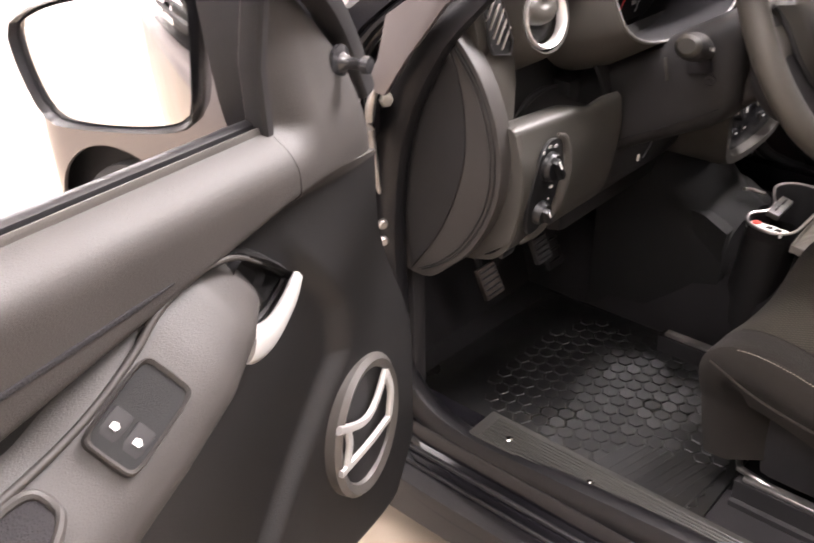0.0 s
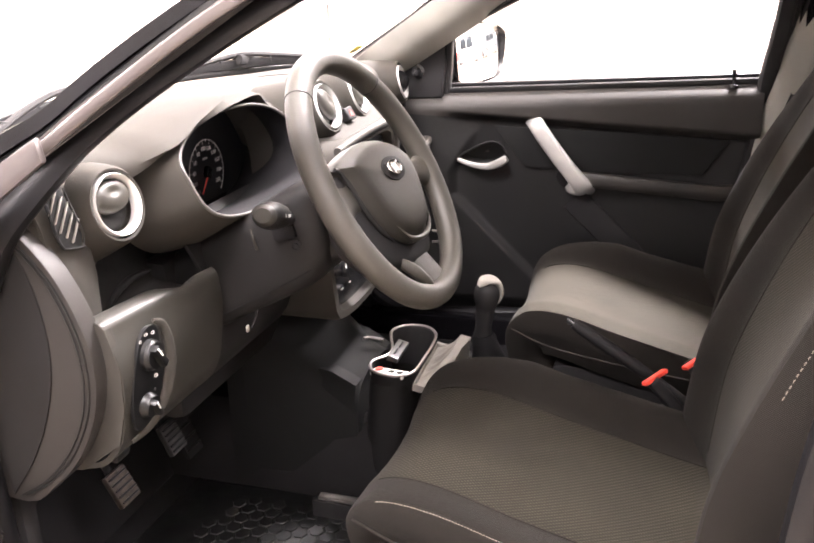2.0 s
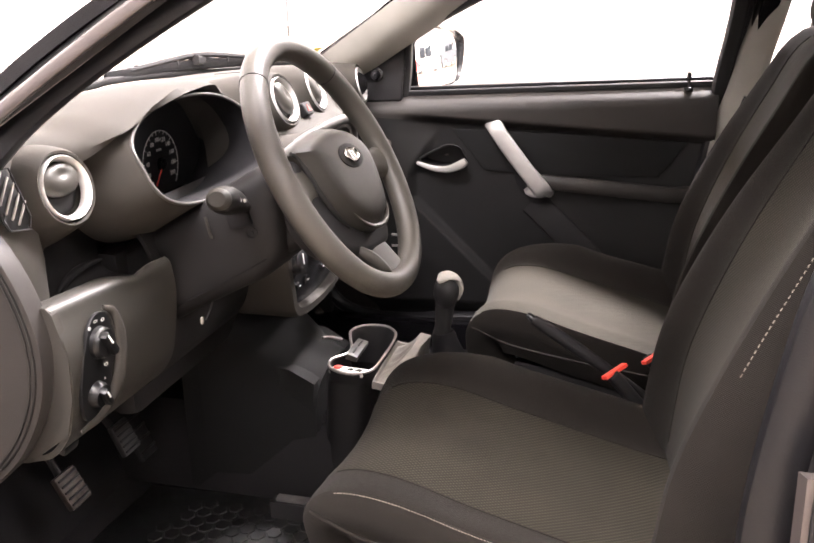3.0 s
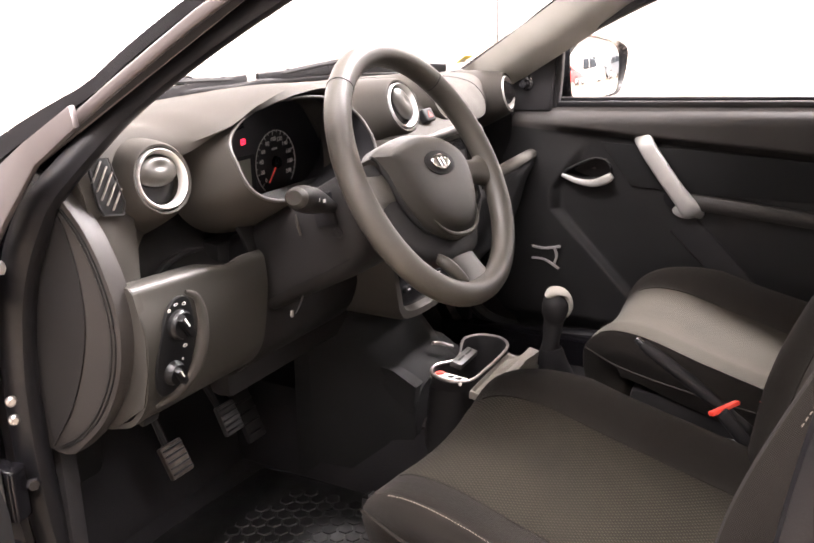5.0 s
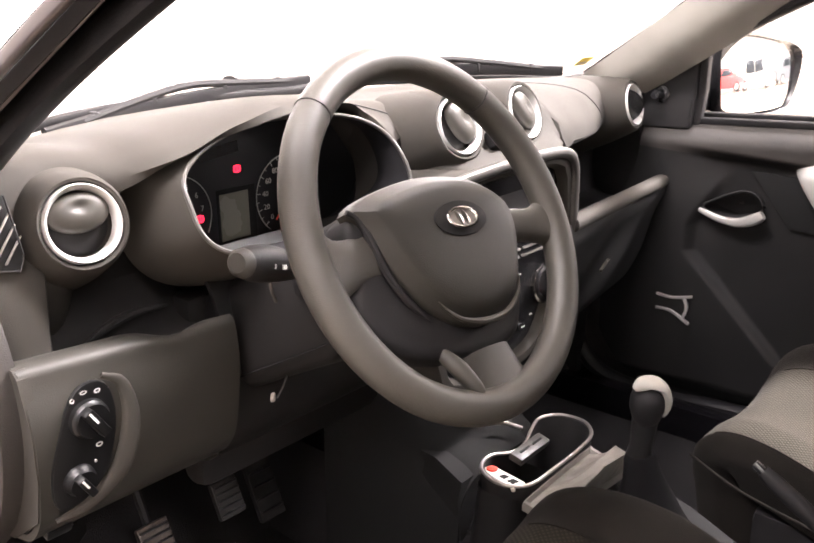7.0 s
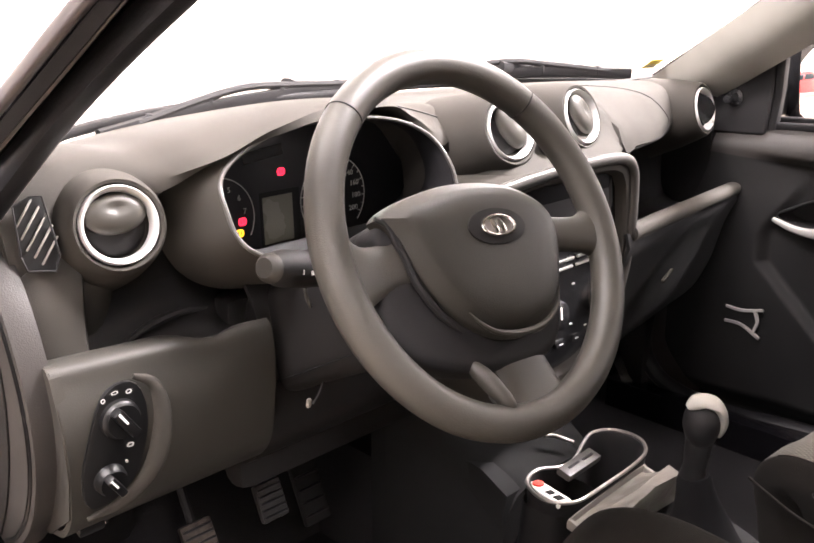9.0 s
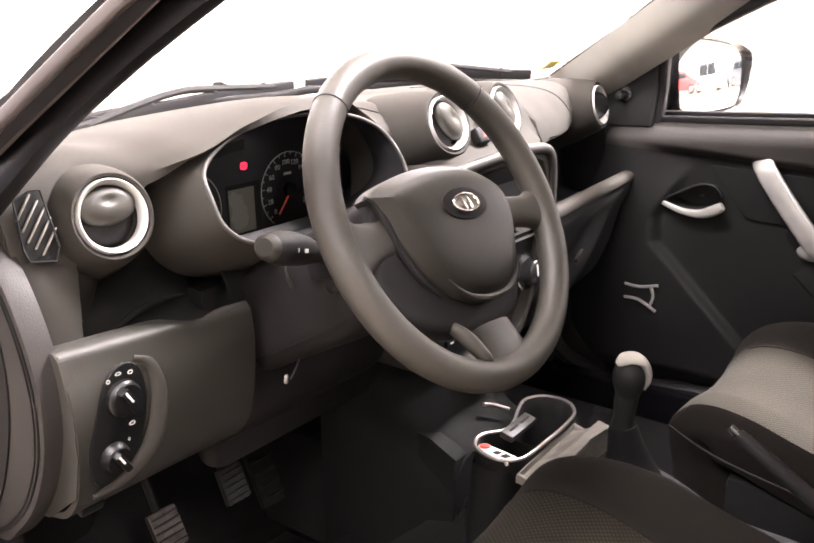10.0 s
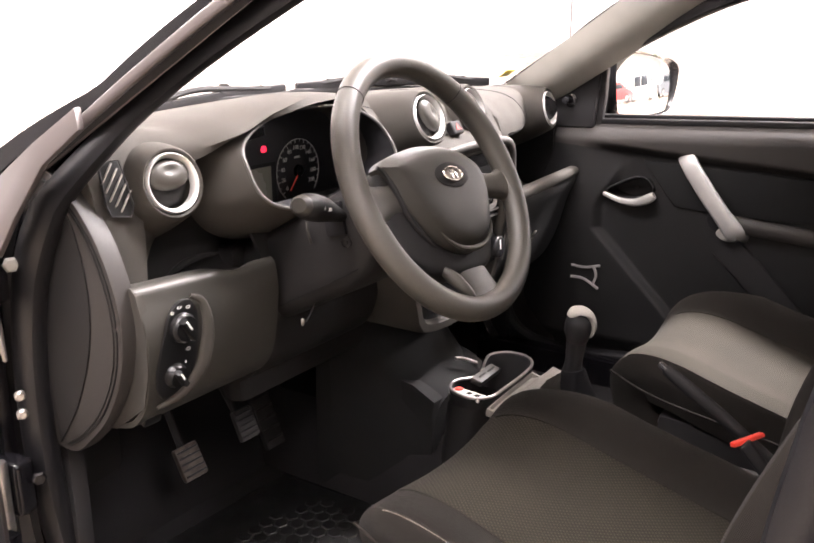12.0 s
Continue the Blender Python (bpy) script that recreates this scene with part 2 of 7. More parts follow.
def spline(points, n, closed=False):
    """Points at even steps along a smooth curve through the given ones."""
    p = [Vector(q) for q in points]
    k = len(p)
    dense = []
    for i in range(k if closed else k - 1):
        a = p[(i - 1) % k] if closed or i else p[0] * 2 - p[1]
        b, c = p[i], p[(i + 1) % k]
        d = p[(i + 2) % k] if closed or i + 2 < k else p[-1] * 2 - p[-2]
        for j in range(12):
            t = j / 12
            dense.append(0.5 * (2 * b + (c - a) * t + (2 * a - 5 * b + 4 * c - d) * t * t + (3 * b - a - 3 * c + d) * t ** 3))
    dense.append(p[0].copy() if closed else p[-1].copy())
    run = [0.0]
    for a, b in zip(dense, dense[1:]):
        run.append(run[-1] + (b - a).length)
    out, j = [], 0
    steps = n if closed else n - 1
    for i in range(n):
        s = run[-1] * i / steps
        while j < len(run) - 2 and run[j + 1] < s:
            j += 1
        f = (s - run[j]) / max(run[j + 1] - run[j], 1e-9)
        out.append(dense[j].lerp(dense[j + 1], min(max(f, 0), 1)))
    return out


def skin(rings, closed=True, caps=True, loop=False):
    """A mesh over rings of equally many points. closed: each ring is a loop; loop: the last ring meets the first."""
    bm = bmesh.new()
    vs = [[bm.verts.new(q) for q in ring] for ring in rings]
    n = len(vs[0])
    for i in range(len(vs) if loop else len(vs) - 1):
        a, b = vs[i], vs[(i + 1) % len(vs)]
        for j in range(n if closed else n - 1):
            k = (j + 1) % n
            bm.faces.new((a[j], a[k], b[k], b[j]))
    if caps and closed and not loop:
        bm.faces.new(vs[0][::-1])
        bm.faces.new(vs[-1])
    bmesh.ops.recalc_face_normals(bm, faces=bm.faces)
    return bm


def tube(path, radius, sides=12, closed=False, flat=1.0, up=(0, 0, 1), profile=None):
    """Sweeps a round or flattened section, or a given profile of (across, up) pairs, along a path. radius: a number or one for each point."""
    path = [Vector(q) for q in path]
    n = len(path)
    rings = []
    for i, q in enumerate(path):
        a = path[(i - 1) % n] if closed or i else path[0]
        b = path[(i + 1) % n] if closed or i < n - 1 else path[-1]
        t = (b - a).normalized()
        side = t.cross(Vector(up))
        if side.length < 1e-4:
            side = t.cross(Vector((1, 0, 0)))
        side.normalize()
        top = side.cross(t)
        r = radius[i] if isinstance(radius, (list, tuple)) else radius
        if profile:
            rings.append([q + side * (u * r) + top * (v * r) for u, v in profile])
        else:
            rings.append([q + side * (math.cos(2 * math.pi * k / sides) * r) + top * (math.sin(2 * math.pi * k / sides) * r * flat) for k in range(sides)])
    return skin(rings, loop=closed)


def lathe(profile, sides=32, m=None, hoop=False):
    """Turns (radius, height) pairs about the z axis; hoop: the profile is a closed loop clear of the axis."""
    rings = []
    for r, h in profile:
        rings.append([Vector((math.cos(2 * math.pi * k / sides) * r, math.sin(2 * math.pi * k / sides) * r, h)) for k in range(sides)])
    bm = skin(rings, loop=hoop)
    if m is not None:
        bmesh.ops.transform(bm, matrix=m, verts=bm.verts)
    return bm


def bevel(bm, width, segments=2, angle=30):
    edges = [e for e in bm.edges if len(e.link_faces) == 2 and e.calc_face_angle(0) > radians(angle)]
    bmesh.ops.bevel(bm, geom=edges, offset=width, segments=segments, profile=0.6, affect="EDGES", clamp_overlap=True)
    return bm


def box(size, m=None, round_by=0.004, segments=2):
    bm = bmesh.new()
    bmesh.ops.create_cube(bm, size=1)
    bmesh.ops.scale(bm, vec=size, verts=bm.verts)
    if round_by:
        bevel(bm, round_by, segments)
    if m is not None:
        bmesh.ops.transform(bm, matrix=m, verts=bm.verts)
    return bm


def slab(outline, depth, m=None, round_by=0.003, segments=2):
    """A plate with the given 2D outline in its xy plane, thick along z from 0 to depth."""
    bm = bmesh.new()
    f = bm.faces.new([bm.verts.new((q[0], q[1], 0)) for q in outline])
    top = bmesh.ops.extrude_face_region(bm, geom=[f])
    bmesh.ops.translate(bm, verts=[v for v in top["geom"] if isinstance(v, bmesh.types.BMVert)], vec=(0, 0, depth))
    bmesh.ops.recalc_face_normals(bm, faces=bm.faces)
    if round_by:
        bevel(bm, round_by, segments, 40)
    if m is not None:
        bmesh.ops.transform(bm, matrix=m, verts=bm.verts)
    return bm


def patch(f, u0, u1, v0, v1, nu, nv):
    """A sheet over f(u, v), with its own measure in metres as UV."""
    bm = bmesh.new()
    uvl = bm.loops.layers.uv.new("UVMap")
    grid = [[bm.verts.new(f(u0 + (u1 - u0) * i / nu, v0 + (v1 - v0) * j / nv)) for i in range(nu + 1)] for j in range(nv + 1)]
    su = [[0.0] * (nu + 1) for _ in range(nv + 1)]
    sv = [[0.0] * (nu + 1) for _ in range(nv + 1)]
    mid = nu // 2
    for j in range(nv + 1):
        for i in range(1, nu + 1):
            su[j][i] = su[j][i - 1] + (grid[j][i].co - grid[j][i - 1].co).length
        off = su[j][mid]
        su[j] = [s - off for s in su[j]]
    for j in range(1, nv + 1):
        step = (grid[j][mid].co - grid[j - 1][mid].co).length
        sv[j] = [sv[j - 1][mid] + step] * (nu + 1)
    for j in range(nv):
        for i in range(nu):
            face = bm.faces.new((grid[j][i], grid[j][i + 1], grid[j + 1][i + 1], grid[j + 1][i]))
            for loop, (a, b) in zip(face.loops, ((j, i), (j, i + 1), (j + 1, i + 1), (j + 1, i))):
                loop[uvl].uv = (su[a][b], sv[a][b])
    return bm


def thicken(bm, depth, out=None):
    """Gives a sheet a back, depth behind its visible side; out: the way that side looks."""
    bmesh.ops.recalc_face_normals(bm, faces=bm.faces)
    bm.normal_update()
    if out is not None:
        mean = sum((f.normal * f.calc_area() for f in bm.faces), Vector())
        if mean.dot(Vector(out)) < 0:
            bmesh.ops.reverse_faces(bm, faces=bm.faces[:])
            bm.normal_update()
    depth = abs(depth)
    front, rim = bm.faces[:], [e for e in bm.edges if len(e.link_faces) == 1]
    back = {v: bm.verts.new(v.co - v.normal * depth) for v in bm.verts[:]}
    for f in front:
        bm.faces.new([back[v] for v in reversed(f.verts)])
    for e in rim:
        loop = e.link_loops[0]
        a, b = loop.vert, loop.link_loop_next.vert
        bm.faces.new((b, a, back[a], back[b]))
    bm.normal_update()
    return bm


def ease(t):
    t = min(1.0, max(0.0, t))
    return t * t * (3 - 2 * t)


def blend(x, keys):
    """Values between keys of (x, values...), along smooth curves."""
    if x <= keys[0][0]:
        return list(keys[0][1:])
    if x >= keys[-1][0]:
        return list(keys[-1][1:])
    i = max(k for k in range(len(keys) - 1) if keys[k][0] <= x)
    p0, p1, p2, p3 = keys[max(i - 1, 0)], keys[i], keys[i + 1], keys[min(i + 2, len(keys) - 1)]
    h = p2[0] - p1[0]
    t = (x - p1[0]) / h
    out = []
    for k in range(1, len(p1)):
        m1 = (p2[k] - p0[k]) / max(p2[0] - p0[0], 1e-6) * h * 0.8
        m2 = (p3[k] - p1[k]) / max(p3[0] - p1[0], 1e-6) * h * 0.8
        out.append((2 * t ** 3 - 3 * t * t + 1) * p1[k] + (t ** 3 - 2 * t * t + t) * m1 + (3 * t * t - 2 * t ** 3) * p2[k] + (t ** 3 - t * t) * m2)
    return out


def frame_of(origin, x_axis, z_axis):
    """A pose whose z axis is z_axis and whose x axis lies towards x_axis."""
    z = Vector(z_axis).normalized()
    y = z.cross(Vector(x_axis)).normalized()
    x = y.cross(z)
    return Matrix(((x.x, y.x, z.x, origin[0]), (x.y, y.y, z.y, origin[1]), (x.z, y.z, z.z, origin[2]), (0, 0, 0, 1)))


def text(body, size, m, material, parent, depth=0.0004, name="lettering"):
    """Raised lettering as a mesh."""
    cu = bpy.data.curves.new(name, "FONT")
    cu.body, cu.size, cu.extrude, cu.align_x, cu.align_y, cu.resolution_u = body, size, depth, "CENTER", "CENTER", 2
    tmp = bpy.data.objects.new("tmp", cu)
    scene.collection.objects.link(tmp)
    me = bpy.data.meshes.new_from_object(tmp.evaluated_get(bpy.context.evaluated_depsgraph_get()))
    bpy.data.objects.remove(tmp)
    bm = bmesh.new()
    bm.from_mesh(me)
    bpy.data.meshes.remove(me)
    bmesh.ops.transform(bm, matrix=m, verts=bm.verts)
    return part(name, bm, material, parent)


def oval(cx, cy, rx, ry, n=28, power=2.0, turn=0.0):
    """Points of a rounded oval; a higher power squares it."""
    out = []
    for k in range(n):
        a = 2 * math.pi * k / n
        c, s = math.cos(a), math.sin(a)
        x = rx * math.copysign(abs(c) ** (2 / power), c)
        y = ry * math.copysign(abs(s) ** (2 / power), s)
        out.append((cx + x * math.cos(turn) - y * math.sin(turn), cy + x * math.sin(turn) + y * math.cos(turn)))
    return out

# ---- the hall ----
def wall_box(name, lo, hi, material):
    c = [(a + b) / 2 for a, b in zip(lo, hi)]
    s = [b - a for a, b in zip(lo, hi)]
    ob = part(name, box(s, pose(*c), 0), material)
    return tagged(ob, kind="structure")


HX0, HX1, HY0, HY1, HH = -11.0, 26.0, -28.0, 12.0, 5.5
tagged(wall_box("floor", (HX0 - 0.3, HY0 - 0.3, -0.2), (HX1 + 0.3, HY1 + 0.3, 0.0), M_FLOOR), "beige glazed tile floor of a showroom hall", "floor")
tagged(wall_box("wall_west", (HX0 - 0.3, HY0, 0), (HX0, HY1, HH), M_WALL), "plain white painted hall wall", "wall")
tagged(wall_box("wall_east", (HX1, HY0, 0), (HX1 + 0.3, HY1, HH), M_WALL), "plain white painted hall wall", "wall")
tagged(wall_box("wall_south", (HX0 - 0.3, HY0 - 0.3, 0), (HX1 + 0.3, HY0, HH), M_WALL), "plain white painted hall wall", "wall")
tagged(wall_box("wall_north", (HX0 - 0.3, HY1, 0), (HX1 + 0.3, HY1 + 0.3, HH), M_WALL), "plain white painted hall wall", "wall")
tagged(wall_box("ceiling", (HX0 - 0.3, HY0 - 0.3, HH), (HX1 + 0.3, HY1 + 0.3, HH + 0.2), M_WALL), "plain white hall ceiling", "ceiling")

# ---- the car's body ----
car = thing("saloon_car", (0, 0, 0.0), "grey-brown metallic saloon car body with its driver's door open", "car")


def side_x(z, base=0.72):
    """How far out the cabin side lies at a height: upright below the belt, leaning in above it."""
    return base - max(0.0, z - 0.92) * 0.35


APERTURE = [(-0.845, 0.34), (-0.79, 0.302), (-0.55, 0.296), (-0.35, 0.290), (-0.05, 0.268), (0.06, 0.272), (0.125, 0.300), (0.160, 0.36), (0.174, 0.47),
            (0.178, 0.62), (0.166, 0.735), (0.138, 0.83), (0.076, 0.928), (-0.02, 1.014), (-0.10, 1.074), (-0.21, 1.141),
            (-0.334, 1.205), (-0.50, 1.268), (-0.70, 1.305), (-0.87, 1.308), (-0.925, 1.25), (-0.900, 1.05), (-0.858, 0.86), (-0.830, 0.66), (-0.830, 0.45)]
LOOP = spline([(0, y, z) for y, z in APERTURE], 150, True)


def aperture(sign, profile, base=0.72, high=0.52, deep=0.35, shift=0.0):
    """A band that follows the door opening: profile of (out from the opening, towards the cabin)."""
    rings = []
    n = len(LOOP)
    for i, q in enumerate(LOOP):
        t = (LOOP[(i + 1) % n] - LOOP[(i - 1) % n]).normalized()
        out = t.cross(Vector((1, 0, 0)))
        ring = []
        rise = min(1.0, max(0.0, (q.z - 0.86) / 0.16))
        slim, flat = 1.0 - (1 - high) * rise, 1.0 - (1 - deep) * rise
        swell = shift * min(1.0, max(0.0, (q.y + 0.02) / 0.12)) * min(1.0, max(0.0, (q.z - 0.36) / 0.14))
        for u, v in profile:
            p = q + out * (u * slim - swell)
            ring.append(Vector((sign * (side_x(p.z, base) - v * flat + swell * 0.9), p.y, p.z)))
        rings.append(ring)
    return skin(rings, loop=True)


for sign in (-1, 1):
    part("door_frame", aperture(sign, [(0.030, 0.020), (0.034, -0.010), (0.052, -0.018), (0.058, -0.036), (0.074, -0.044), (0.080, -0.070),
                                       (0.112, -0.080), (0.116, 0.03), (0.06, 0.05), (0.04, 0.03)]), M_SHADED_PAINT, car, "door frame in car paint with shade in its colour")
    ring = [(-0.015, 0.000), (-0.012, 0.013), (-0.003, 0.022), (0.008, 0.023), (0.015, 0.016), (0.0175, 0.008), (0.020, 0.013), (0.027, 0.018), (0.036, 0.014), (0.041, 0.003), (0.037, -0.012), (0.024, -0.018), (0.002, -0.017), (-0.011, -0.011)]
    part("door_seal", aperture(sign, ring, high=0.62, deep=0.8, shift=0.024), M_RUBBER, car, "black rubber door seal")
    part("seal_flange", aperture(sign, [(0.040, 0.006), (0.042, -0.014), (0.056, -0.022), (0.060, -0.040), (0.064, -0.040), (0.060, -0.016), (0.046, 0.004)]), M_RUBBER, car, "black seal flange")
    ring = [(0.072 + 0.008 * math.cos(a), -0.050 + 0.011 * math.sin(a)) for a in [k * math.pi / 4 for k in range(8)]]
    part("outer_seal", aperture(sign, ring), M_RUBBER, car, "thin black outer rubber seal")


def beam(name, points, width, height, material, label="", up=(0, 0, 1), n=24, parent=None):
    """A rounded bar along a curve."""
    prof = [(x * width / 2, y * height / 2) for x, y in oval(0, 0, 1, 1, 16, 3.2)]
    return part(name, tube(spline(points, n), 1.0, profile=prof, up=up), material, car if parent is None else parent, label)


# lock post behind the driver's opening: pale trim edge, painted face and the striker plate
part("post_strip", tube(spline([(-0.722, -0.816, 0.56), (-0.722, -0.823, 0.63), (-0.722, -0.837, 0.72), (-0.720, -0.852, 0.79)], 20), 1.0, profile=oval(0, 0, 0.0022, 0.004, 8, 3)), M_CREAM, car, "pale edge strip of the lock post")
part("post_face", skin([[Vector((-0.775 - dx, y + 0.010 * (z - 0.4), z)) for y, dx in ((-0.856, 0.0), (-0.862, 0.012), (-0.880, 0.016), (-0.905, 0.018), (-0.935, 0.026), (-0.950, 0.0))] for z in (0.34, 0.45, 0.56, 0.66, 0.74)]), M_PAINT, car, "glossy painted lock post", smooth=25)
striker = part("striker_plate", slab(oval(0, 0, 0.022, 0.048, 24, 3.5), 0.006, frame_of((-0.795, -0.885, 0.70), (0, 1, 0), (-1, 0, 0)), 0.002), M_MATT, car, "black striker plate")
for dz in (-0.022, 0.022):
    part("striker_bolt", lathe([(0.008, 0), (0.008, 0.004), (0.005, 0.006), (0, 0.006)], 6, frame_of((-0.802, -0.885, 0.70 + dz), (0, 1, 0), (-1, 0, 0))), M_STEEL, striker)

# windscreen pillars: the inner trim, pale on the far side
for sign in (-1, 1):
    def pillar(u, v, sign=sign):
        # from the foot by the dashboard up to the roof, and across from the glass to the door seal
        y0, z0 = 0.175 - 0.60 * v, 0.955 + 0.385 * v
        y1, z1 = 0.045 - 0.56 * v, 0.925 + 0.335 * v
        x0, x1 = 0.640 - 0.105 * v, 0.700 - 0.098 * v
        if sign < 0:
            x0, y0, z0 = 0.700 - 0.105 * v, 0.185 - 0.63 * v, 0.955 + 0.385 * v
            x1, y1, z1 = 0.735 - 0.105 * v, 0.105 - 0.55 * v, 0.950 + 0.350 * v
        bulge = (0.020 if sign > 0 else 0.006) * math.sin(math.pi * u)
        return Vector((sign * (x0 + (x1 - x0) * u - bulge), y0 + (y1 - y0) * u - bulge, z0 + (z1 - z0) * u))
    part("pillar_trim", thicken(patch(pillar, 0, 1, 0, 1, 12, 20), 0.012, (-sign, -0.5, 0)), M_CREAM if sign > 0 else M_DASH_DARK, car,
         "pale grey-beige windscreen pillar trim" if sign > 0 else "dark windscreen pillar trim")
    # outer pillar skin
    def outer(u, v, sign=sign):
        y0, z0 = 0.20 - 0.64 * v, 0.952 + 0.385 * v
        y1, z1 = 0.14 - 0.60 * v, 0.925 + 0.365 * v
        x0, x1 = 0.672 - 0.105 * v, 0.755 - 0.125 * v
        bulge = 0.018 * math.sin(math.pi * u)
        if sign < 0:
            bulge *= 0.3
            x0, x1, y1, z1 = 0.690 - 0.105 * v, 0.738 - 0.108 * v, 0.11 - 0.55 * v, 0.955 + 0.358 * v
        return Vector((sign * (x0 + (x1 - x0) * u + bulge * 0.6), y0 + (y1 - y0) * u, z0 + (z1 - z0) * u + bulge * 0.5))
    part("pillar_skin", thicken(patch(outer, 0, 1, 0, 1, 10, 20), 0.012, (sign, 0.3, 0.5)), M_PAINT, car)
    beam("pillar_gutter", [(sign * 0.690, 0.195, 0.955), (sign * 0.655, -0.03, 1.092), (sign * 0.587, -0.44, 1.338)], 0.016, 0.012, M_RUBBER, "black rubber windscreen strip")

beam("pillar_flange", [(-0.762, 0.045, 0.978), (-0.742, -0.02, 1.030), (-0.716, -0.11, 1.096), (-0.690, -0.22, 1.168), (-0.664, -0.34, 1.230), (-0.645, -0.46, 1.276)], 0.015, 0.010, M_PAINT, "pinkish-brown painted flange", up=(1, 0, 0))
# roof, headliner, rear of the cabin
def roof(u, v, lift=0.0):
    x = (2 * u - 1)
    y = -0.36 - 1.75 * v
    return Vector((x * (0.585 - 0.02 * v), y, 1.355 + lift + 0.055 * math.sin(math.pi * min(1, v * 0.8 + 0.12)) - 0.05 * x * x))


part("roof_panel", thicken(patch(lambda u, v: roof(u, v, 0.05), 0, 1, 0, 1, 16, 20), 0.01, (0, 0, 1)), M_PAINT, car)
part("headliner", thicken(patch(lambda u, v: roof(u, v), 0, 1, 0, 1, 16, 20), 0.01, (0, 0, -1)), M_CREAM, car, "pale headlining")


def glass_sheet(name, corners, bow=(0, 0, 0), label="clear glass pane"):
    """A pane between four corners: bottom left, bottom right, top right, top left."""
    a, b, c, d = [Vector(q) for q in corners]
    def f(u, v):
        return a.lerp(b, u).lerp(d.lerp(c, u), v) + Vector(bow) * (1 - (2 * u - 1) ** 2) * (1 - 0.5 * v)
    ob = part(name, thicken(patch(f, 0, 1, 0, 1, 20, 8), 0.004), M_GLASS, car, label)
    ob.visible_shadow = False
    return ob


glass_sheet("windscreen", ((-0.668, 0.19, 0.955), (0.668, 0.19, 0.955), (0.570, -0.45, 1.345), (-0.570, -0.45, 1.345)), (0, 0.23, 0.01), "clear windscreen glass")
glass_sheet("rear_window", ((-0.60, -2.45, 0.98), (0.60, -2.45, 0.98), (0.54, -2.08, 1.34), (-0.54, -2.08, 1.34)), (0, -0.06, 0), "clear rear window glass")
part("rear_shelf", box((1.30, 0.62, 0.03), pose(0, -2.16, 0.93), 0.01), M_MATT, car)
part("rear_bulkhead", box((1.40, 0.04, 0.75), pose(0, -1.92, 0.56), 0.01), M_CARPET, car)
for sign in (-1, 1):
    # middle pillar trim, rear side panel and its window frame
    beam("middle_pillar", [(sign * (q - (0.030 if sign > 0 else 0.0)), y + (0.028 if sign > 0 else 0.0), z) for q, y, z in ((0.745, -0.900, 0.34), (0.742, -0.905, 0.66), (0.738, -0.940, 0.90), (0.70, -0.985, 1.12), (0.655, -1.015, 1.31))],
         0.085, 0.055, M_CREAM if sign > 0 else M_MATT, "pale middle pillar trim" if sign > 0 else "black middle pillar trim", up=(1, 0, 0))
    back = 0.07 if sign > 0 else 0.0
    beam("belt_reel_cover", [(sign * 0.715, -0.99 - back, 0.34), (sign * 0.715, -0.985 - back, 0.70), (sign * 0.69, -1.03 - back, 1.05), (sign * 0.63, -1.055 - back, 1.30)], 0.11, 0.05, M_MATT, "black seat belt and pillar side", up=(1, 0, 0))
    part("rear_side", box((0.07, 1.30, 0.62), pose(sign * 0.755, -1.66, 0.60), 0.02), M_DOOR, car)
    beam("rear_window_frame", [(sign * 0.73, -1.05, 0.915), (sign * 0.73, -1.6, 0.935), (sign * 0.71, -1.95, 0.95), (sign * 0.63, -1.97, 1.18), (sign * 0.585, -1.75, 1.315), (sign * 0.60, -1.05, 1.315)],
         0.05, 0.05, M_MATT, up=(1, 0, 0), n=40)
    part("rear_quarter", box((0.10, 0.60, 0.95), pose(sign * 0.66, -2.25, 0.62), 0.03), M_PAINT, car)
    beam("roof_rail", [(sign * 0.575, -0.37, 1.36), (sign * 0.60, -0.7, 1.345), (sign * 0.605, -1.2, 1.345), (sign * 0.59, -1.9, 1.33), (sign * 0.56, -2.1, 1.33)], 0.06, 0.07, M_PAINT)
beam("roof_header", [(-0.575, -0.385, 1.365), (0, -0.36, 1.40), (0.575, -0.385, 1.365)], 0.06, 0.04, M_PAINT)

# bonnet, scuttle and front end, seen over the dashboard and past the open door
def bonnet(u, v):
    x = (2 * u - 1)
    return Vector((x * (0.72 - 0.10 * v * v), 0.47 - 0.22 * x * x + (0.88 + 0.08 * x * x) * v, 0.945 - 0.035 * x * x - 0.10 * v - 0.10 * v ** 3))


part("bonnet", thicken(patch(bonnet, 0, 1, 0, 1, 20, 16), 0.012), M_PAINT, car, "grey-brown metallic bonnet")


def scuttle(u, v):
    x = (2 * u - 1)
    return Vector((x * 0.68, 0.40 - 0.22 * x * x + 0.12 * v, 0.962 - 0.035 * x * x - 0.012 * v))


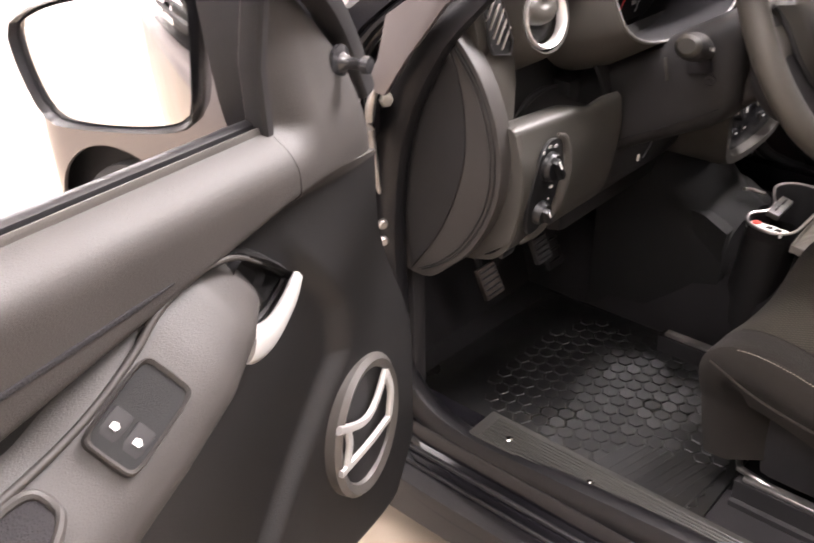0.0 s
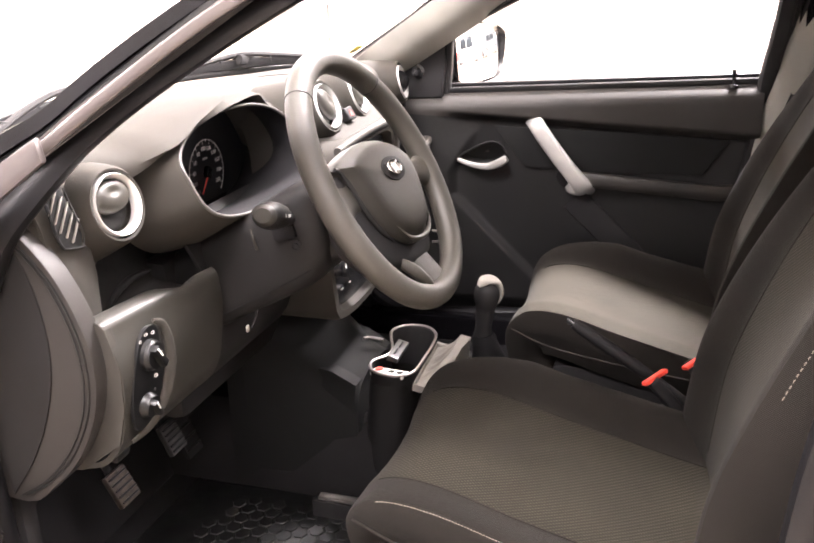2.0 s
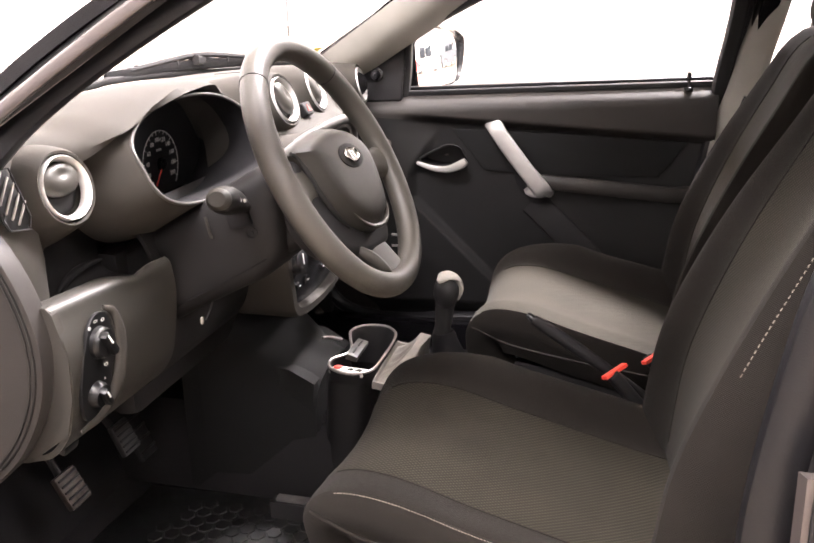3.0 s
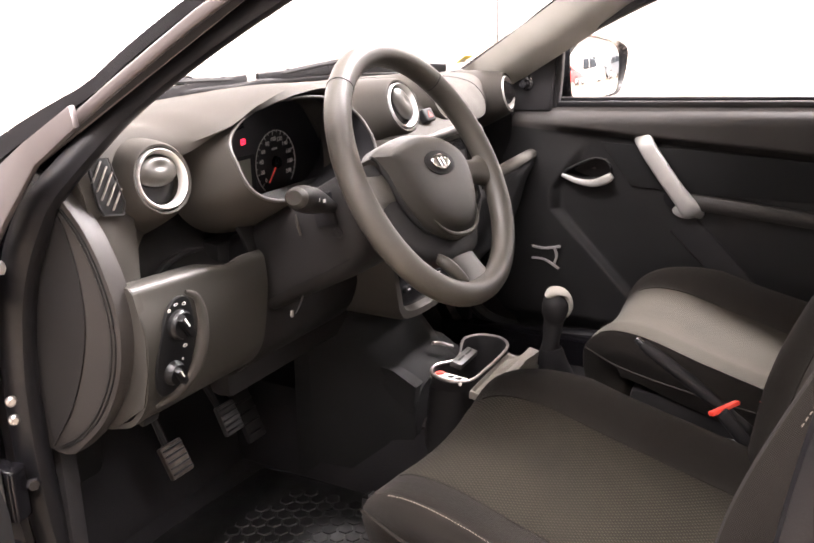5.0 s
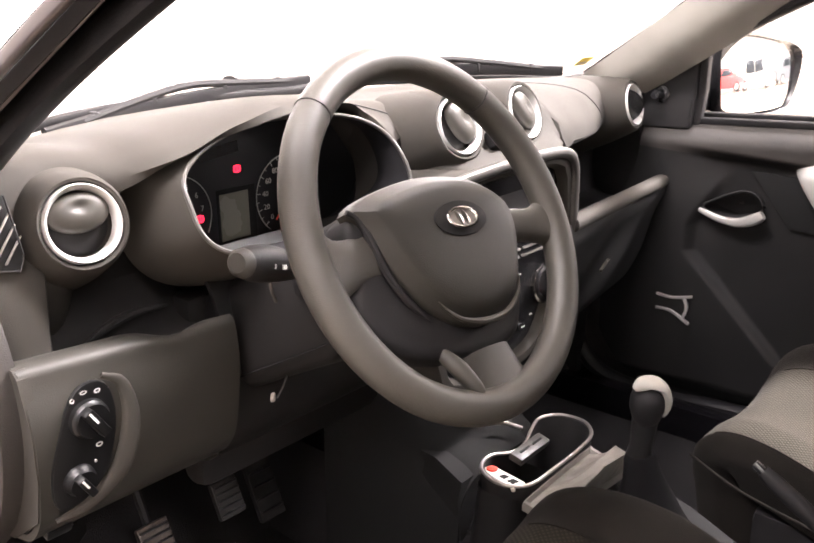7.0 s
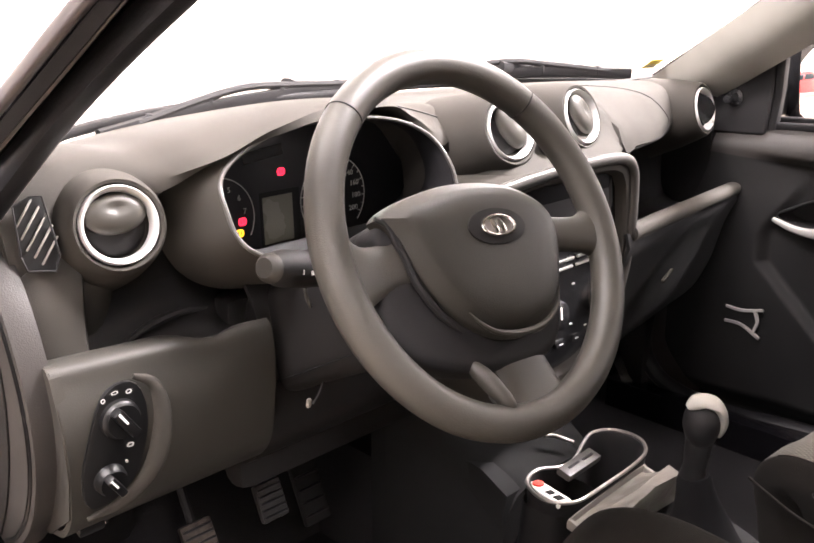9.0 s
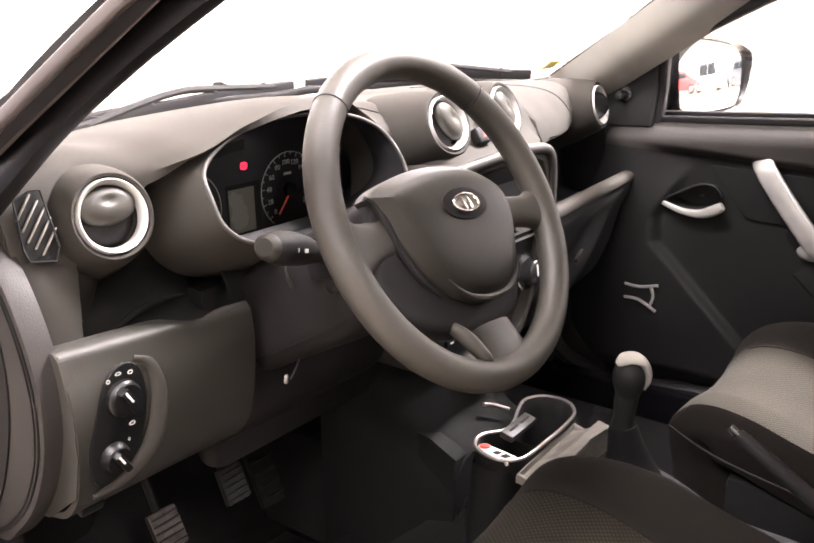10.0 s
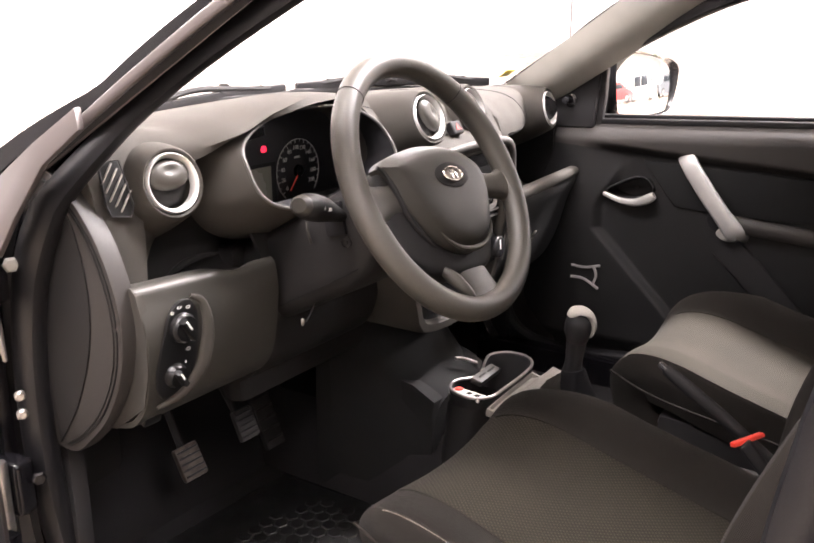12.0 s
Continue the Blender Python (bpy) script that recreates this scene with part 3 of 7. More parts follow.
part("scuttle_panel", thicken(patch(scuttle, 0, 1, 0, 1, 20, 4), 0.01), M_MATT, car, "black plastic scuttle panel")
AXLE = (0.74, 0.29)
for sign in (-1, 1):
    def wing(u, v, sign=sign):
        y = 0.20 + 1.10 * u
        top = 0.915 - 0.05 * u - 0.10 * u ** 3
        d = abs(y - AXLE[0])
        low = 0.17 if d > 0.335 else max(0.17, AXLE[1] + math.sqrt(max(0.0, 0.335 ** 2 - d * d)))
        z = low + (top - low) * v
        h = (z - 0.17) / 0.75
        out = 0.835 - 0.015 * abs(h - 0.5) - 0.10 * max(0, h - 0.75) ** 1.3 * 3
        out -= 0.22 * max(0.0, (y - 0.95) / 0.35) ** 2.2
        return Vector((sign * out, y, z))
    part("front_wing", thicken(patch(wing, 0, 1, 0, 1, 64, 14), 0.008), M_PAINT, car, "front wing with a wheel arch")
    part("arch_liner", box((0.30, 0.80, 0.62), pose(sign * 0.62, 0.74, 0.42), 0.02), M_MATT, car)
    front = part("front_wheel", lathe([(0.0, -0.08), (0.19, -0.085), (0.26, -0.095), (0.288, -0.08), (0.292, 0.0), (0.288, 0.08), (0.26, 0.095), (0.19, 0.085), (0.0, 0.08)], 40, pose(sign * 0.725, AXLE[0], AXLE[1], 0, 90, 0)), M_TYRE, car, "black front tyre")
    part("rim", lathe([(0.0, -0.01), (0.05, -0.015), (0.15, -0.03), (0.185, -0.01), (0.19, 0.0), (0.0, 0.0)], 32, pose(sign * 0.81, AXLE[0], AXLE[1], 0, 90 * sign, 0)), M_SILVER, front)
def bumper(u, v):
    a = math.pi * (u - 0.5)
    return Vector((0.66 * math.copysign(abs(math.sin(a)) ** 0.8, math.sin(a)), 1.22 + 0.20 * math.cos(a), 0.17 + 0.60 * v))


part("front_bumper", thicken(patch(bumper, 0, 1, 0, 1, 30, 8), 0.01), M_PAINT, car)

# rear of the body
def boot(u, v):
    x = 2 * u - 1
    return Vector((x * (0.68 - 0.06 * v), -2.42 - 0.42 * v - 0.04 * (1 - x * x), 0.985 - 0.03 * v - 0.05 * x * x - 0.10 * v ** 4))


def tail(u, v):
    a = math.pi * (u - 0.5)
    return Vector((0.72 * math.copysign(abs(math.sin(a)) ** 0.7, math.sin(a)), -2.72 - 0.17 * math.cos(a), 0.20 + 0.66 * v))


part("boot_lid", thicken(patch(boot, 0, 1, 0, 1, 16, 10), 0.012), M_PAINT, car)
part("tail_panel", thicken(patch(tail, 0, 1, 0, 1, 30, 8), 0.01), M_PAINT, car)
for sign in (-1, 1):
    def flank(u, v, sign=sign):
        y = -0.90 - 1.84 * u
        top = 0.925 + 0.03 * u
        d = abs(y + 1.74)
        low = 0.17 if d > 0.325 else max(0.17, 0.29 + math.sqrt(max(0.0, 0.325 ** 2 - d * d)))
        z = low + (top - low) * v
        return Vector((sign * (0.825 - 0.10 * max(0.0, u - 0.8) ** 1.5 * 8 - 0.05 * max(0.0, v - 0.7)), y, z))
    part("rear_flank", thicken(patch(flank, 0, 1, 0, 1, 64, 12), 0.008), M_PAINT, car, "rear side with a wheel arch")
    rear = part("rear_wheel", lathe([(0.0, -0.08), (0.19, -0.085), (0.26, -0.095), (0.288, -0.08), (0.292, 0.0), (0.288, 0.08), (0.26, 0.095), (0.19, 0.085), (0.0, 0.08)], 40, pose(sign * 0.715, -1.74, AXLE[1], 0, 90, 0)), M_TYRE, car, "black rear tyre")
    part("rim", lathe([(0.0, -0.01), (0.05, -0.015), (0.15, -0.03), (0.185, -0.01), (0.19, 0.0), (0.0, 0.0)], 32, pose(sign * 0.80, -1.74, AXLE[1], 0, 90 * sign, 0)), M_SILVER, rear)

# floor, tunnel, footwell, sills
part("floor_pan", box((1.46, 2.9, 0.04), pose(0, -0.75, 0.185), 0), M_CARPET, car)
part("toe_board", thicken(patch(lambda u, v: Vector((-0.72 + 1.44 * u, 0.30 + 0.16 * math.sin(v * 1.5), 0.20 + 0.62 * v)), 0, 1, 0, 1, 4, 10), 0.01), M_CARPET, car)
part("bulkhead", box((1.36, 0.03, 0.34), pose(0, 0.47, 0.73), 0), M_MATT, car)
part("tunnel", tube([(0, 0.44, 0.20), (0, -0.1, 0.20), (0, -1.9, 0.20)], 1.0, profile=[(-0.15, 0), (-0.13, 0.13), (-0.09, 0.17), (0.09, 0.17), (0.13, 0.13), (0.15, 0)]), M_CARPET, car)
for sign in (-1, 1):
    part("kick_panel", box((0.03, 0.32, 0.42), pose(sign * 0.70, 0.30, 0.40), 0.008), M_MATT, car)
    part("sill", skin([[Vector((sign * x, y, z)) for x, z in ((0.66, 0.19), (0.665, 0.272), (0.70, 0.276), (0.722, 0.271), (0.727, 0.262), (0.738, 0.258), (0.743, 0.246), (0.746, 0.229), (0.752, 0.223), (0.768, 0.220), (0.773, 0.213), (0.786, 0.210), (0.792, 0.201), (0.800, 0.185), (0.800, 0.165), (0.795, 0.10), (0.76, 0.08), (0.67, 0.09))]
                       for y in (-1.0, -0.6, -0.2, 0.1, 0.22)]), M_SHADED_PAINT, car, "sill in car paint with shade in its colour", smooth=25)
    for x, z, r in ((0.760, 0.2245, 0.0042), (0.7805, 0.2140, 0.0030)):
        part("sill_lip", tube([(sign * x, y, z) for y in (-0.98, -0.5, 0.0, 0.20)], r, 8), M_RUBBER, car, "black rubber sill lip")
for k in range(9):
    part("sill_plate_rib", box((0.0042, 0.84, 0.003), pose(-0.668 - 0.0062 * k, -0.42, 0.2855), 0.001, 1), M_SILLPLATE, car)
part("sill_plate", box((0.068, 0.88, 0.014), pose(-0.689, -0.42, 0.2775), 0.004), M_SILLPLATE, car, "ribbed grey plastic sill plate")
for sx, sy in ((-0.700, -0.045), (-0.702, -0.195), (-0.703, -0.345)):
    part("sill_screw", lathe([(0.0, 0.0), (0.006, 0.0), (0.006, 0.002), (0.004, 0.0034), (0.0, 0.0036)], 12, pose(sx, sy, 0.2865)), M_CHROME, car)

# driver's rubber mat with raised tiles
rubber_mat = thing("floor_mat", (-0.40, -0.10, 0.206), "worn black rubber floor mat with a raised tile pattern", "floor mat")
part("mat_base", slab([(-0.62, -0.33), (-0.18, -0.33), (-0.16, 0.0), (-0.17, 0.22), (-0.60, 0.24), (-0.635, 0.05)], 0.008, pose(0, 0, 0.206), 0.003), M_MAT, rubber_mat)

pad = part("heel_pad", slab([(-0.589, -0.137), (-0.516, -0.160), (-0.464, -0.315), (-0.606, -0.300)], 0.0055, pose(0, 0, 0.2135), 0.002, 1), M_MAT, rubber_mat, "smooth ribbed heel pad")
for k in range(8):
    part("pad_rib", box((0.105, 0.004, 0.0016), pose(-0.542 + 0.002 * k, -0.178 - 0.016 * k, 0.2195, 0, 0, -14), 0.0006, 1), M_MAT, pad)

# ---- dashboard ----
dash = thing("dashboard", (0, 0.1, 0.6), "grained dark grey plastic dashboard with round silver-ringed vents", "dashboard")
PAD = [
    (-0.705, 0.20, 0.960, 0.13, 0.985, 0.085, 0.985, 0.055, 0.970, 0.035, 0.935, 0.028, 0.895, 0.035, 0.860, 0.045, 0.83, 0.055, 0.800),
    (-0.660, 0.22, 0.966, 0.14, 0.995, 0.075, 0.997, 0.048, 0.980, 0.036, 0.945, 0.030, 0.900, 0.025, 0.865, 0.045, 0.83, 0.060, 0.800),
    (-0.600, 0.27, 0.972, 0.16, 1.006, 0.075, 1.006, 0.048, 0.990, 0.038, 0.960, 0.040, 0.905, 0.035, 0.865, 0.055, 0.83, 0.070, 0.800),
    (-0.550, 0.30, 0.976, 0.17, 1.010, 0.065, 1.013, 0.018, 0.994, 0.002, 0.972, 0.010, 0.962, 0.020, 0.955, 0.060, 0.94, 0.080, 0.92),
    (-0.500, 0.33, 0.980, 0.19, 1.016, 0.055, 1.026, -0.015, 1.010, -0.034, 0.996, -0.026, 0.986, 0.010, 0.985, 0.060, 0.98, 0.080, 0.97),
    (-0.420, 0.36, 0.984, 0.20, 1.022, 0.055, 1.040, -0.018, 1.032, -0.038, 1.018, -0.030, 1.008, 0.010, 1.006, 0.060, 1.00, 0.080, 0.99),
    (-0.330, 0.39, 0.986, 0.22, 1.026, 0.060, 1.047, -0.016, 1.044, -0.038, 1.032, -0.030, 1.022, 0.010, 1.020, 0.060, 1.01, 0.080, 1.00),
    (-0.240, 0.41, 0.986, 0.23, 1.018, 0.065, 1.040, -0.010, 1.040, -0.034, 1.030, -0.026, 1.020, 0.010, 1.016, 0.060, 1.00, 0.080, 0.99),
    (-0.190, 0.415, 0.985, 0.235, 1.010, 0.080, 1.022, 0.000, 1.018, -0.028, 1.006, -0.022, 0.996, 0.010, 1.000, 0.060, 0.99, 0.080, 0.98),
    (-0.145, 0.42, 0.984, 0.24, 1.002, 0.100, 1.010, 0.012, 0.990, -0.022, 0.966, -0.020, 0.952, 0.005, 0.945, 0.050, 0.935, 0.075, 0.930),
    (-0.118, 0.42, 0.984, 0.24, 1.001, 0.100, 1.009, 0.012, 0.992, -0.024, 0.964, -0.030, 0.940, -0.025, 0.920, -0.010, 0.90, 0.010, 0.890),
    (-0.100, 0.42, 0.983, 0.24, 1.000, 0.100, 1.008, 0.012, 1.002, -0.028, 0.982, -0.045, 0.952, -0.070, 0.926, -0.095, 0.915, -0.110, 0.908),
    (-0.060, 0.42, 0.982, 0.24, 0.998, 0.100, 1.006, 0.010, 1.002, -0.040, 0.985, -0.060, 0.955, -0.090, 0.930, -0.110, 0.92, -0.120, 0.912),
    (0.100, 0.42, 0.978, 0.24, 0.998, 0.100, 1.006, 0.010, 1.002, -0.040, 0.985, -0.060, 0.955, -0.090, 0.930, -0.110, 0.92, -0.120, 0.912),
    (0.150, 0.41, 0.977, 0.24, 0.997, 0.098, 1.005, 0.008, 1.000, -0.045, 0.981, -0.066, 0.953, -0.092, 0.930, -0.110, 0.920, -0.119, 0.912),
    (0.186, 0.41, 0.976, 0.24, 0.997, 0.095, 1.004, 0.005, 0.998, -0.052, 0.974, -0.072, 0.948, -0.088, 0.925, -0.090, 0.912, -0.070, 0.900),
    (0.202, 0.41, 0.976, 0.24, 0.997, 0.090, 1.003, -0.005, 0.993, -0.066, 0.955, -0.082, 0.925, -0.080, 0.905, 0.00, 0.888, 0.100, 0.870),
    (0.260, 0.40, 0.975, 0.24, 0.997, 0.085, 1.001, -0.005, 0.987, -0.060, 0.943, -0.070, 0.915, -0.064, 0.899, 0.01, 0.886, 0.110, 0.868),
    (0.380, 0.36, 0.972, 0.22, 0.994, 0.090, 0.996, 0.010, 0.978, -0.030, 0.932, -0.038, 0.912, -0.030, 0.895, 0.03, 0.885, 0.120, 0.865),
    (0.560, 0.28, 0.966, 0.18, 0.985, 0.100, 0.985, 0.055, 0.968, 0.035, 0.930, 0.034, 0.900, 0.045, 0.885, 0.07, 0.880, 0.120, 0.860),
    (0.640, 0.23, 0.960, 0.15, 0.975, 0.090, 0.975, 0.060, 0.960, 0.045, 0.930, 0.044, 0.900, 0.055, 0.882, 0.08, 0.876, 0.120, 0.860),
    (0.705, 0.19, 0.955, 0.13, 0.965, 0.090, 0.962, 0.072, 0.948, 0.064, 0.925, 0.064, 0.900, 0.070, 0.880, 0.09, 0.870, 0.120, 0.855),
]



def settle(row):
    """Lower the pad's crest so that the glass foot shows over it."""
    x = row[0]
    if x < -0.57:
        drop = (0.005, 0.010, 0.008, 0.006, 0.004, 0.002, 0, 0, 0)
    elif x < -0.16:
        drop = (0.011, 0.022, 0.019, 0.015, 0.013, 0.013, 0.010, 0.006, 0)
    elif x < 0.15:
        drop = (0.012, 0.014, 0.008, 0.003, 0, 0, 0, 0, 0)
    else:
        drop = (0.006, 0.009, 0.006, 0.002, 0, 0, 0, 0, 0)
    out = list(row)
    for k in range(9):
        out[2 + 2 * k] -= drop[k]
    if -0.53 < x < -0.16:
        out[11] += 0.014
        out[12] += 0.006
    return tuple(out)


PAD = [settle(row) for row in PAD]

def pad_ring(x):
    v = blend(x, PAD)
    return spline([(x, v[k], v[k + 1]) for k in range(0, 18, 2)], 34)


part("upper_pad", thicken(skin([pad_ring(-0.705 + 1.41 * i / 120) for i in range(121)], closed=False, caps=False), 0.006, (0, -0.5, 1)), M_DASH, dash)
part("windscreen_seal", tube([pad_ring(-0.69 + 1.38 * k / 60)[0] + Vector((0, 0.012, 0.010)) for k in range(61)], 1.0, profile=oval(0, 0, 0.010, 0.0085, 10, 2.4), up=(0, 0, 1)), M_RUBBER, dash, "black rubber windscreen foot seal")
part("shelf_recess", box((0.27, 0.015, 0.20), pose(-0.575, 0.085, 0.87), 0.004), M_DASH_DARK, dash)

# instrument surround: a funnel behind a rim that leans back at its top, under the pad's lip
HOOD_C = (-0.312, 0.938)
RIM = (-0.350, 0.938)


def hood_ring(back=0.0, out=0.0, down=0.0, up=0.0):
    """The rim's outline, moved back and spread outwards; its inner end stands further out towards the driver."""
    ring = [(a, b) if a > 0 else (c, d) for (a, b), (c, d) in zip(oval(0, 0, 1, 1, 80, 2.7), oval(0, 0, 1, 1, 80, 3.3))]
    return [Vector((RIM[0] + a * ((0.165 if a > 0 else 0.153) + out), -0.052 + 0.030 * b - 0.030 * (0.5 + 0.5 * a) * (1 - 0.6 * max(0.0, b)) + back, RIM[1] + b * (0.074 + up - 0.034 * max(0.0, -a - 0.3) if b > 0 else 0.067 + down))) for a, b in ring]


part("instrument_hood", skin([hood_ring(0.125, 0.026, 0.064, 0.004), hood_ring(0.085, 0.020, 0.050, 0.004), hood_ring(0.050, 0.013, 0.030, 0.003), hood_ring(0.022, 0.007, 0.013, 0.002), hood_ring(0.006, 0.003, 0.004, 0.001),
                              hood_ring(0.0, 0.001, 0.001, 0.0005), hood_ring(0.001, -0.001, -0.001, -0.001)], caps=False), M_DASH, dash, "sloping grey instrument surround")
part("hood_liner", skin([hood_ring(0.0012, -0.0012, -0.0012, -0.0012), hood_ring(0.008, -0.003, -0.003, -0.003), hood_ring(0.040, -0.001, 0.004, 0.0),
                         [Vector((HOOD_C[0] + 0.190 * a, 0.0660, HOOD_C[1] - 0.012 + 0.095 * b)) for a, b in oval(0, 0, 1, 1, 80, 2.5)]], caps=False), M_BEZEL, dash, "black instrument surround")
# Paler tube puts the highlight of the rim into its colour.
part("bezel_edge", tube(hood_ring(-0.001), 0.0026, 8, True), M_SPEAKER, dash, "smooth bezel edge, paler in place of its highlight")
cluster = part("instrument_panel", slab(oval(0, 0, 0.184, 0.096, 48, 2.5), 0.006, frame_of((HOOD_C[0], 0.068, HOOD_C[1] - 0.012), (1, 0, 0), (0, -1, 0.0)), 0.001), M_FACE, dash, "black instrument face with white scales and red warning lamps")


def arc_band(cx, cy, r, width, a0, a1, n, m, depth=0.0008):
    pts = [(cx + (r + width) * math.cos(radians(a0 + (a1 - a0) * k / n)), cy + (r + width) * math.sin(radians(a0 + (a1 - a0) * k / n))) for k in range(n + 1)]
    pts += [(cx + r * math.cos(radians(a0 + (a1 - a0) * k / n)), cy + r * math.sin(radians(a0 + (a1 - a0) * k / n))) for k in range(n, -1, -1)]
    return slab(pts, depth, m, 0)


# ---- vents ----
VENTS = [((-0.600, -0.004, 0.930), (-0.10, -0.97, 0.22)), ((-0.068, -0.080, 0.974), (-0.06, -0.94, 0.34)),
         ((0.102, -0.074, 0.974), (0.06, -0.94, 0.34)), ((0.600, -0.004, 0.930), (0.10, -0.97, 0.22))]
for k, (c, axis) in enumerate(VENTS):
    m = frame_of(c, (1, 0, 0), axis)
    pod = part("vent", lathe([(0.080, -0.12), (0.068, -0.06), (0.057, -0.02), (0.0515, -0.004), (0.0475, 0.001), (0.0445, 0.0), (0.0428, -0.004), (0.0420, -0.02), (0.0, -0.02)], 48, m), M_DASH, dash, "round air vent with a silver ring")
    part("vent_ring", lathe([(0.0420, -0.004), (0.0416, 0.001), (0.0402, 0.003), (0.0368, -0.001), (0.0350, -0.006), (0.0350, -0.012), (0.0420, -0.012)], 48, m, True), M_RING, pod, "silver ring")
    if k < 3:
        turn = (0, -62, -62)[k]
        mm = m @ pose(0, 0, -0.012, 0, 0, turn)
        part("flap", lathe([(0.0, 0.001), (0.018, 0.0005), (0.030, -0.003), (0.0346, -0.009), (0.0, -0.009)], 40, mm), M_DASH_DARK, pod)
        shell = []
        for r in (1.0, 0.995, 0.97, 0.92, 0.84, 0.72, 0.58, 0.42, 0.26, 0.12, 0.03):
            ring = []
            for a, b in oval(0, 0, 0.0338 * r, 0.0215 * r, 48, 2.1):
                h = 0.0125 * math.sqrt(max(0.0, 1 - r ** 3.2)) - 0.0040 * math.exp(-(a / 0.010) ** 2 - ((b - 0.006) / 0.0055) ** 2)
                ring.append(mm @ Vector((a, b + 0.0118, 0.0015 + h)))
            shell.append(ring)
        # Paler wheel material puts the light on the upturned tab into its colour.
        part("flap_tab", skin(shell), M_RIM, pod, "rounded flap shell with a thumb dimple")
    else:
        mm = m @ pose(0, 0, -0.02, 0, 0, -62)
        part("flap", lathe([(0.0, 0.003), (0.03, 0.002), (0.037, 0.0), (0.0, 0.0)], 40, mm @ pose(0, 0, 0, 70, 0, 0)), M_BLACK, pod)

# ---- driver's lower panel, the column and what is behind ----
def knee_ring(x):
    """The lower panel's section: a narrow rounded lip on top, dipping before its raised inner end, and a front that falls back below."""
    t = (x + 0.704) / 0.25
    dip = -0.010 * math.exp(-((x + 0.528) / 0.026) ** 2)
    wide = 0.042 - 0.034 * min(1.0, max(0.0, (x + 0.555) / 0.085)) ** 0.8
    yf, zf = -0.032 - 0.014 * t, 0.808 - 0.010 * t + 0.5 * dip
    return spline([(x, yf + wide + 0.012, zf - 0.026), (x, yf + wide + 0.002, zf - 0.010 + dip), (x, yf + wide * 0.72, zf - 0.001 + dip), (x, yf + wide * 0.35, zf + 0.001 + 0.6 * dip), (x, yf + 0.003, zf - 0.001),
                   (x, yf - 0.003, zf - 0.006), (x, yf - 0.006, zf - 0.020), (x, -0.050 - 0.004 * t, 0.745), (x, -0.047, 0.690), (x, -0.034, 0.640), (x, -0.006, 0.606), (x, 0.03, 0.594)], 56)


part("fascia_panel", skin([[Vector((x + 0.012 * lean, y + 0.018 * lean ** 2, z)) for x, y in ((-0.708, 0.030), (-0.706, 0.014), (-0.690, 0.006), (-0.660, 0.005), (-0.646, 0.010), (-0.638, 0.024), (-0.634, 0.060), (-0.634, 0.12), (-0.700, 0.12))]
                           for z, lean in ((0.775, 0.0), (0.81, 0.0), (0.85, 0.25), (0.88, 0.7), (0.91, 1.3))]), M_DASH, dash, "smooth side fascia under the vent")
# Dash plastic in the darker hub material: shade is put into the panel's colour.
part("knee_panel", thicken(skin([knee_ring(-0.704 + 0.25 * i / 30) for i in range(31)], closed=False, caps=False), 0.008, (0, -1, 0.3)), M_HUB, dash, "grained lower panel below the shelf")
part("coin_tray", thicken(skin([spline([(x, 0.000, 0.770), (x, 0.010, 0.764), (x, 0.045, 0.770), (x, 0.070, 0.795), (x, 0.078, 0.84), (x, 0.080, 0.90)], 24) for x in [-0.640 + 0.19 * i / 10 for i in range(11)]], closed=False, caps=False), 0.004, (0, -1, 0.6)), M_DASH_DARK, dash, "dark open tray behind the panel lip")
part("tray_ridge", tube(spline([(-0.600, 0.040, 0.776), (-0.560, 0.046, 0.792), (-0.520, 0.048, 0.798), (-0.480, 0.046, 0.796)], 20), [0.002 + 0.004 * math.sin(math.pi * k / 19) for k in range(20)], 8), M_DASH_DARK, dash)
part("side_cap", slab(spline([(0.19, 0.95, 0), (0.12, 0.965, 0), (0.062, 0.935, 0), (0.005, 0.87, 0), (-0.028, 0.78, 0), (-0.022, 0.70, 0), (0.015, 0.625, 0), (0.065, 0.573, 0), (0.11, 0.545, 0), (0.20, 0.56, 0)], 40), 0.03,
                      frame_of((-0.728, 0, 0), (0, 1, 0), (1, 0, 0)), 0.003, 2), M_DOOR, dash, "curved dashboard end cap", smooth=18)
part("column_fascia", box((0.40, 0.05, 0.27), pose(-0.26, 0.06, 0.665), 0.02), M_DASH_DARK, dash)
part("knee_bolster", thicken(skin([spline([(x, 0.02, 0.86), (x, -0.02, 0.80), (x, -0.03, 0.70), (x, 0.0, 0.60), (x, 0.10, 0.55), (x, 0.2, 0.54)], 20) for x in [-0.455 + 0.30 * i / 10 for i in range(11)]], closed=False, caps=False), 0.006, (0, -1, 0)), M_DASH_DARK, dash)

part("dash_core", box((1.39, 0.02, 0.40), pose(0, 0.15, 0.78), 0.004), M_MATT, dash)
for sx in (0.693,):
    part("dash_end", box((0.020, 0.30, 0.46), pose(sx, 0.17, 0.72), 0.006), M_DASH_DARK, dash)

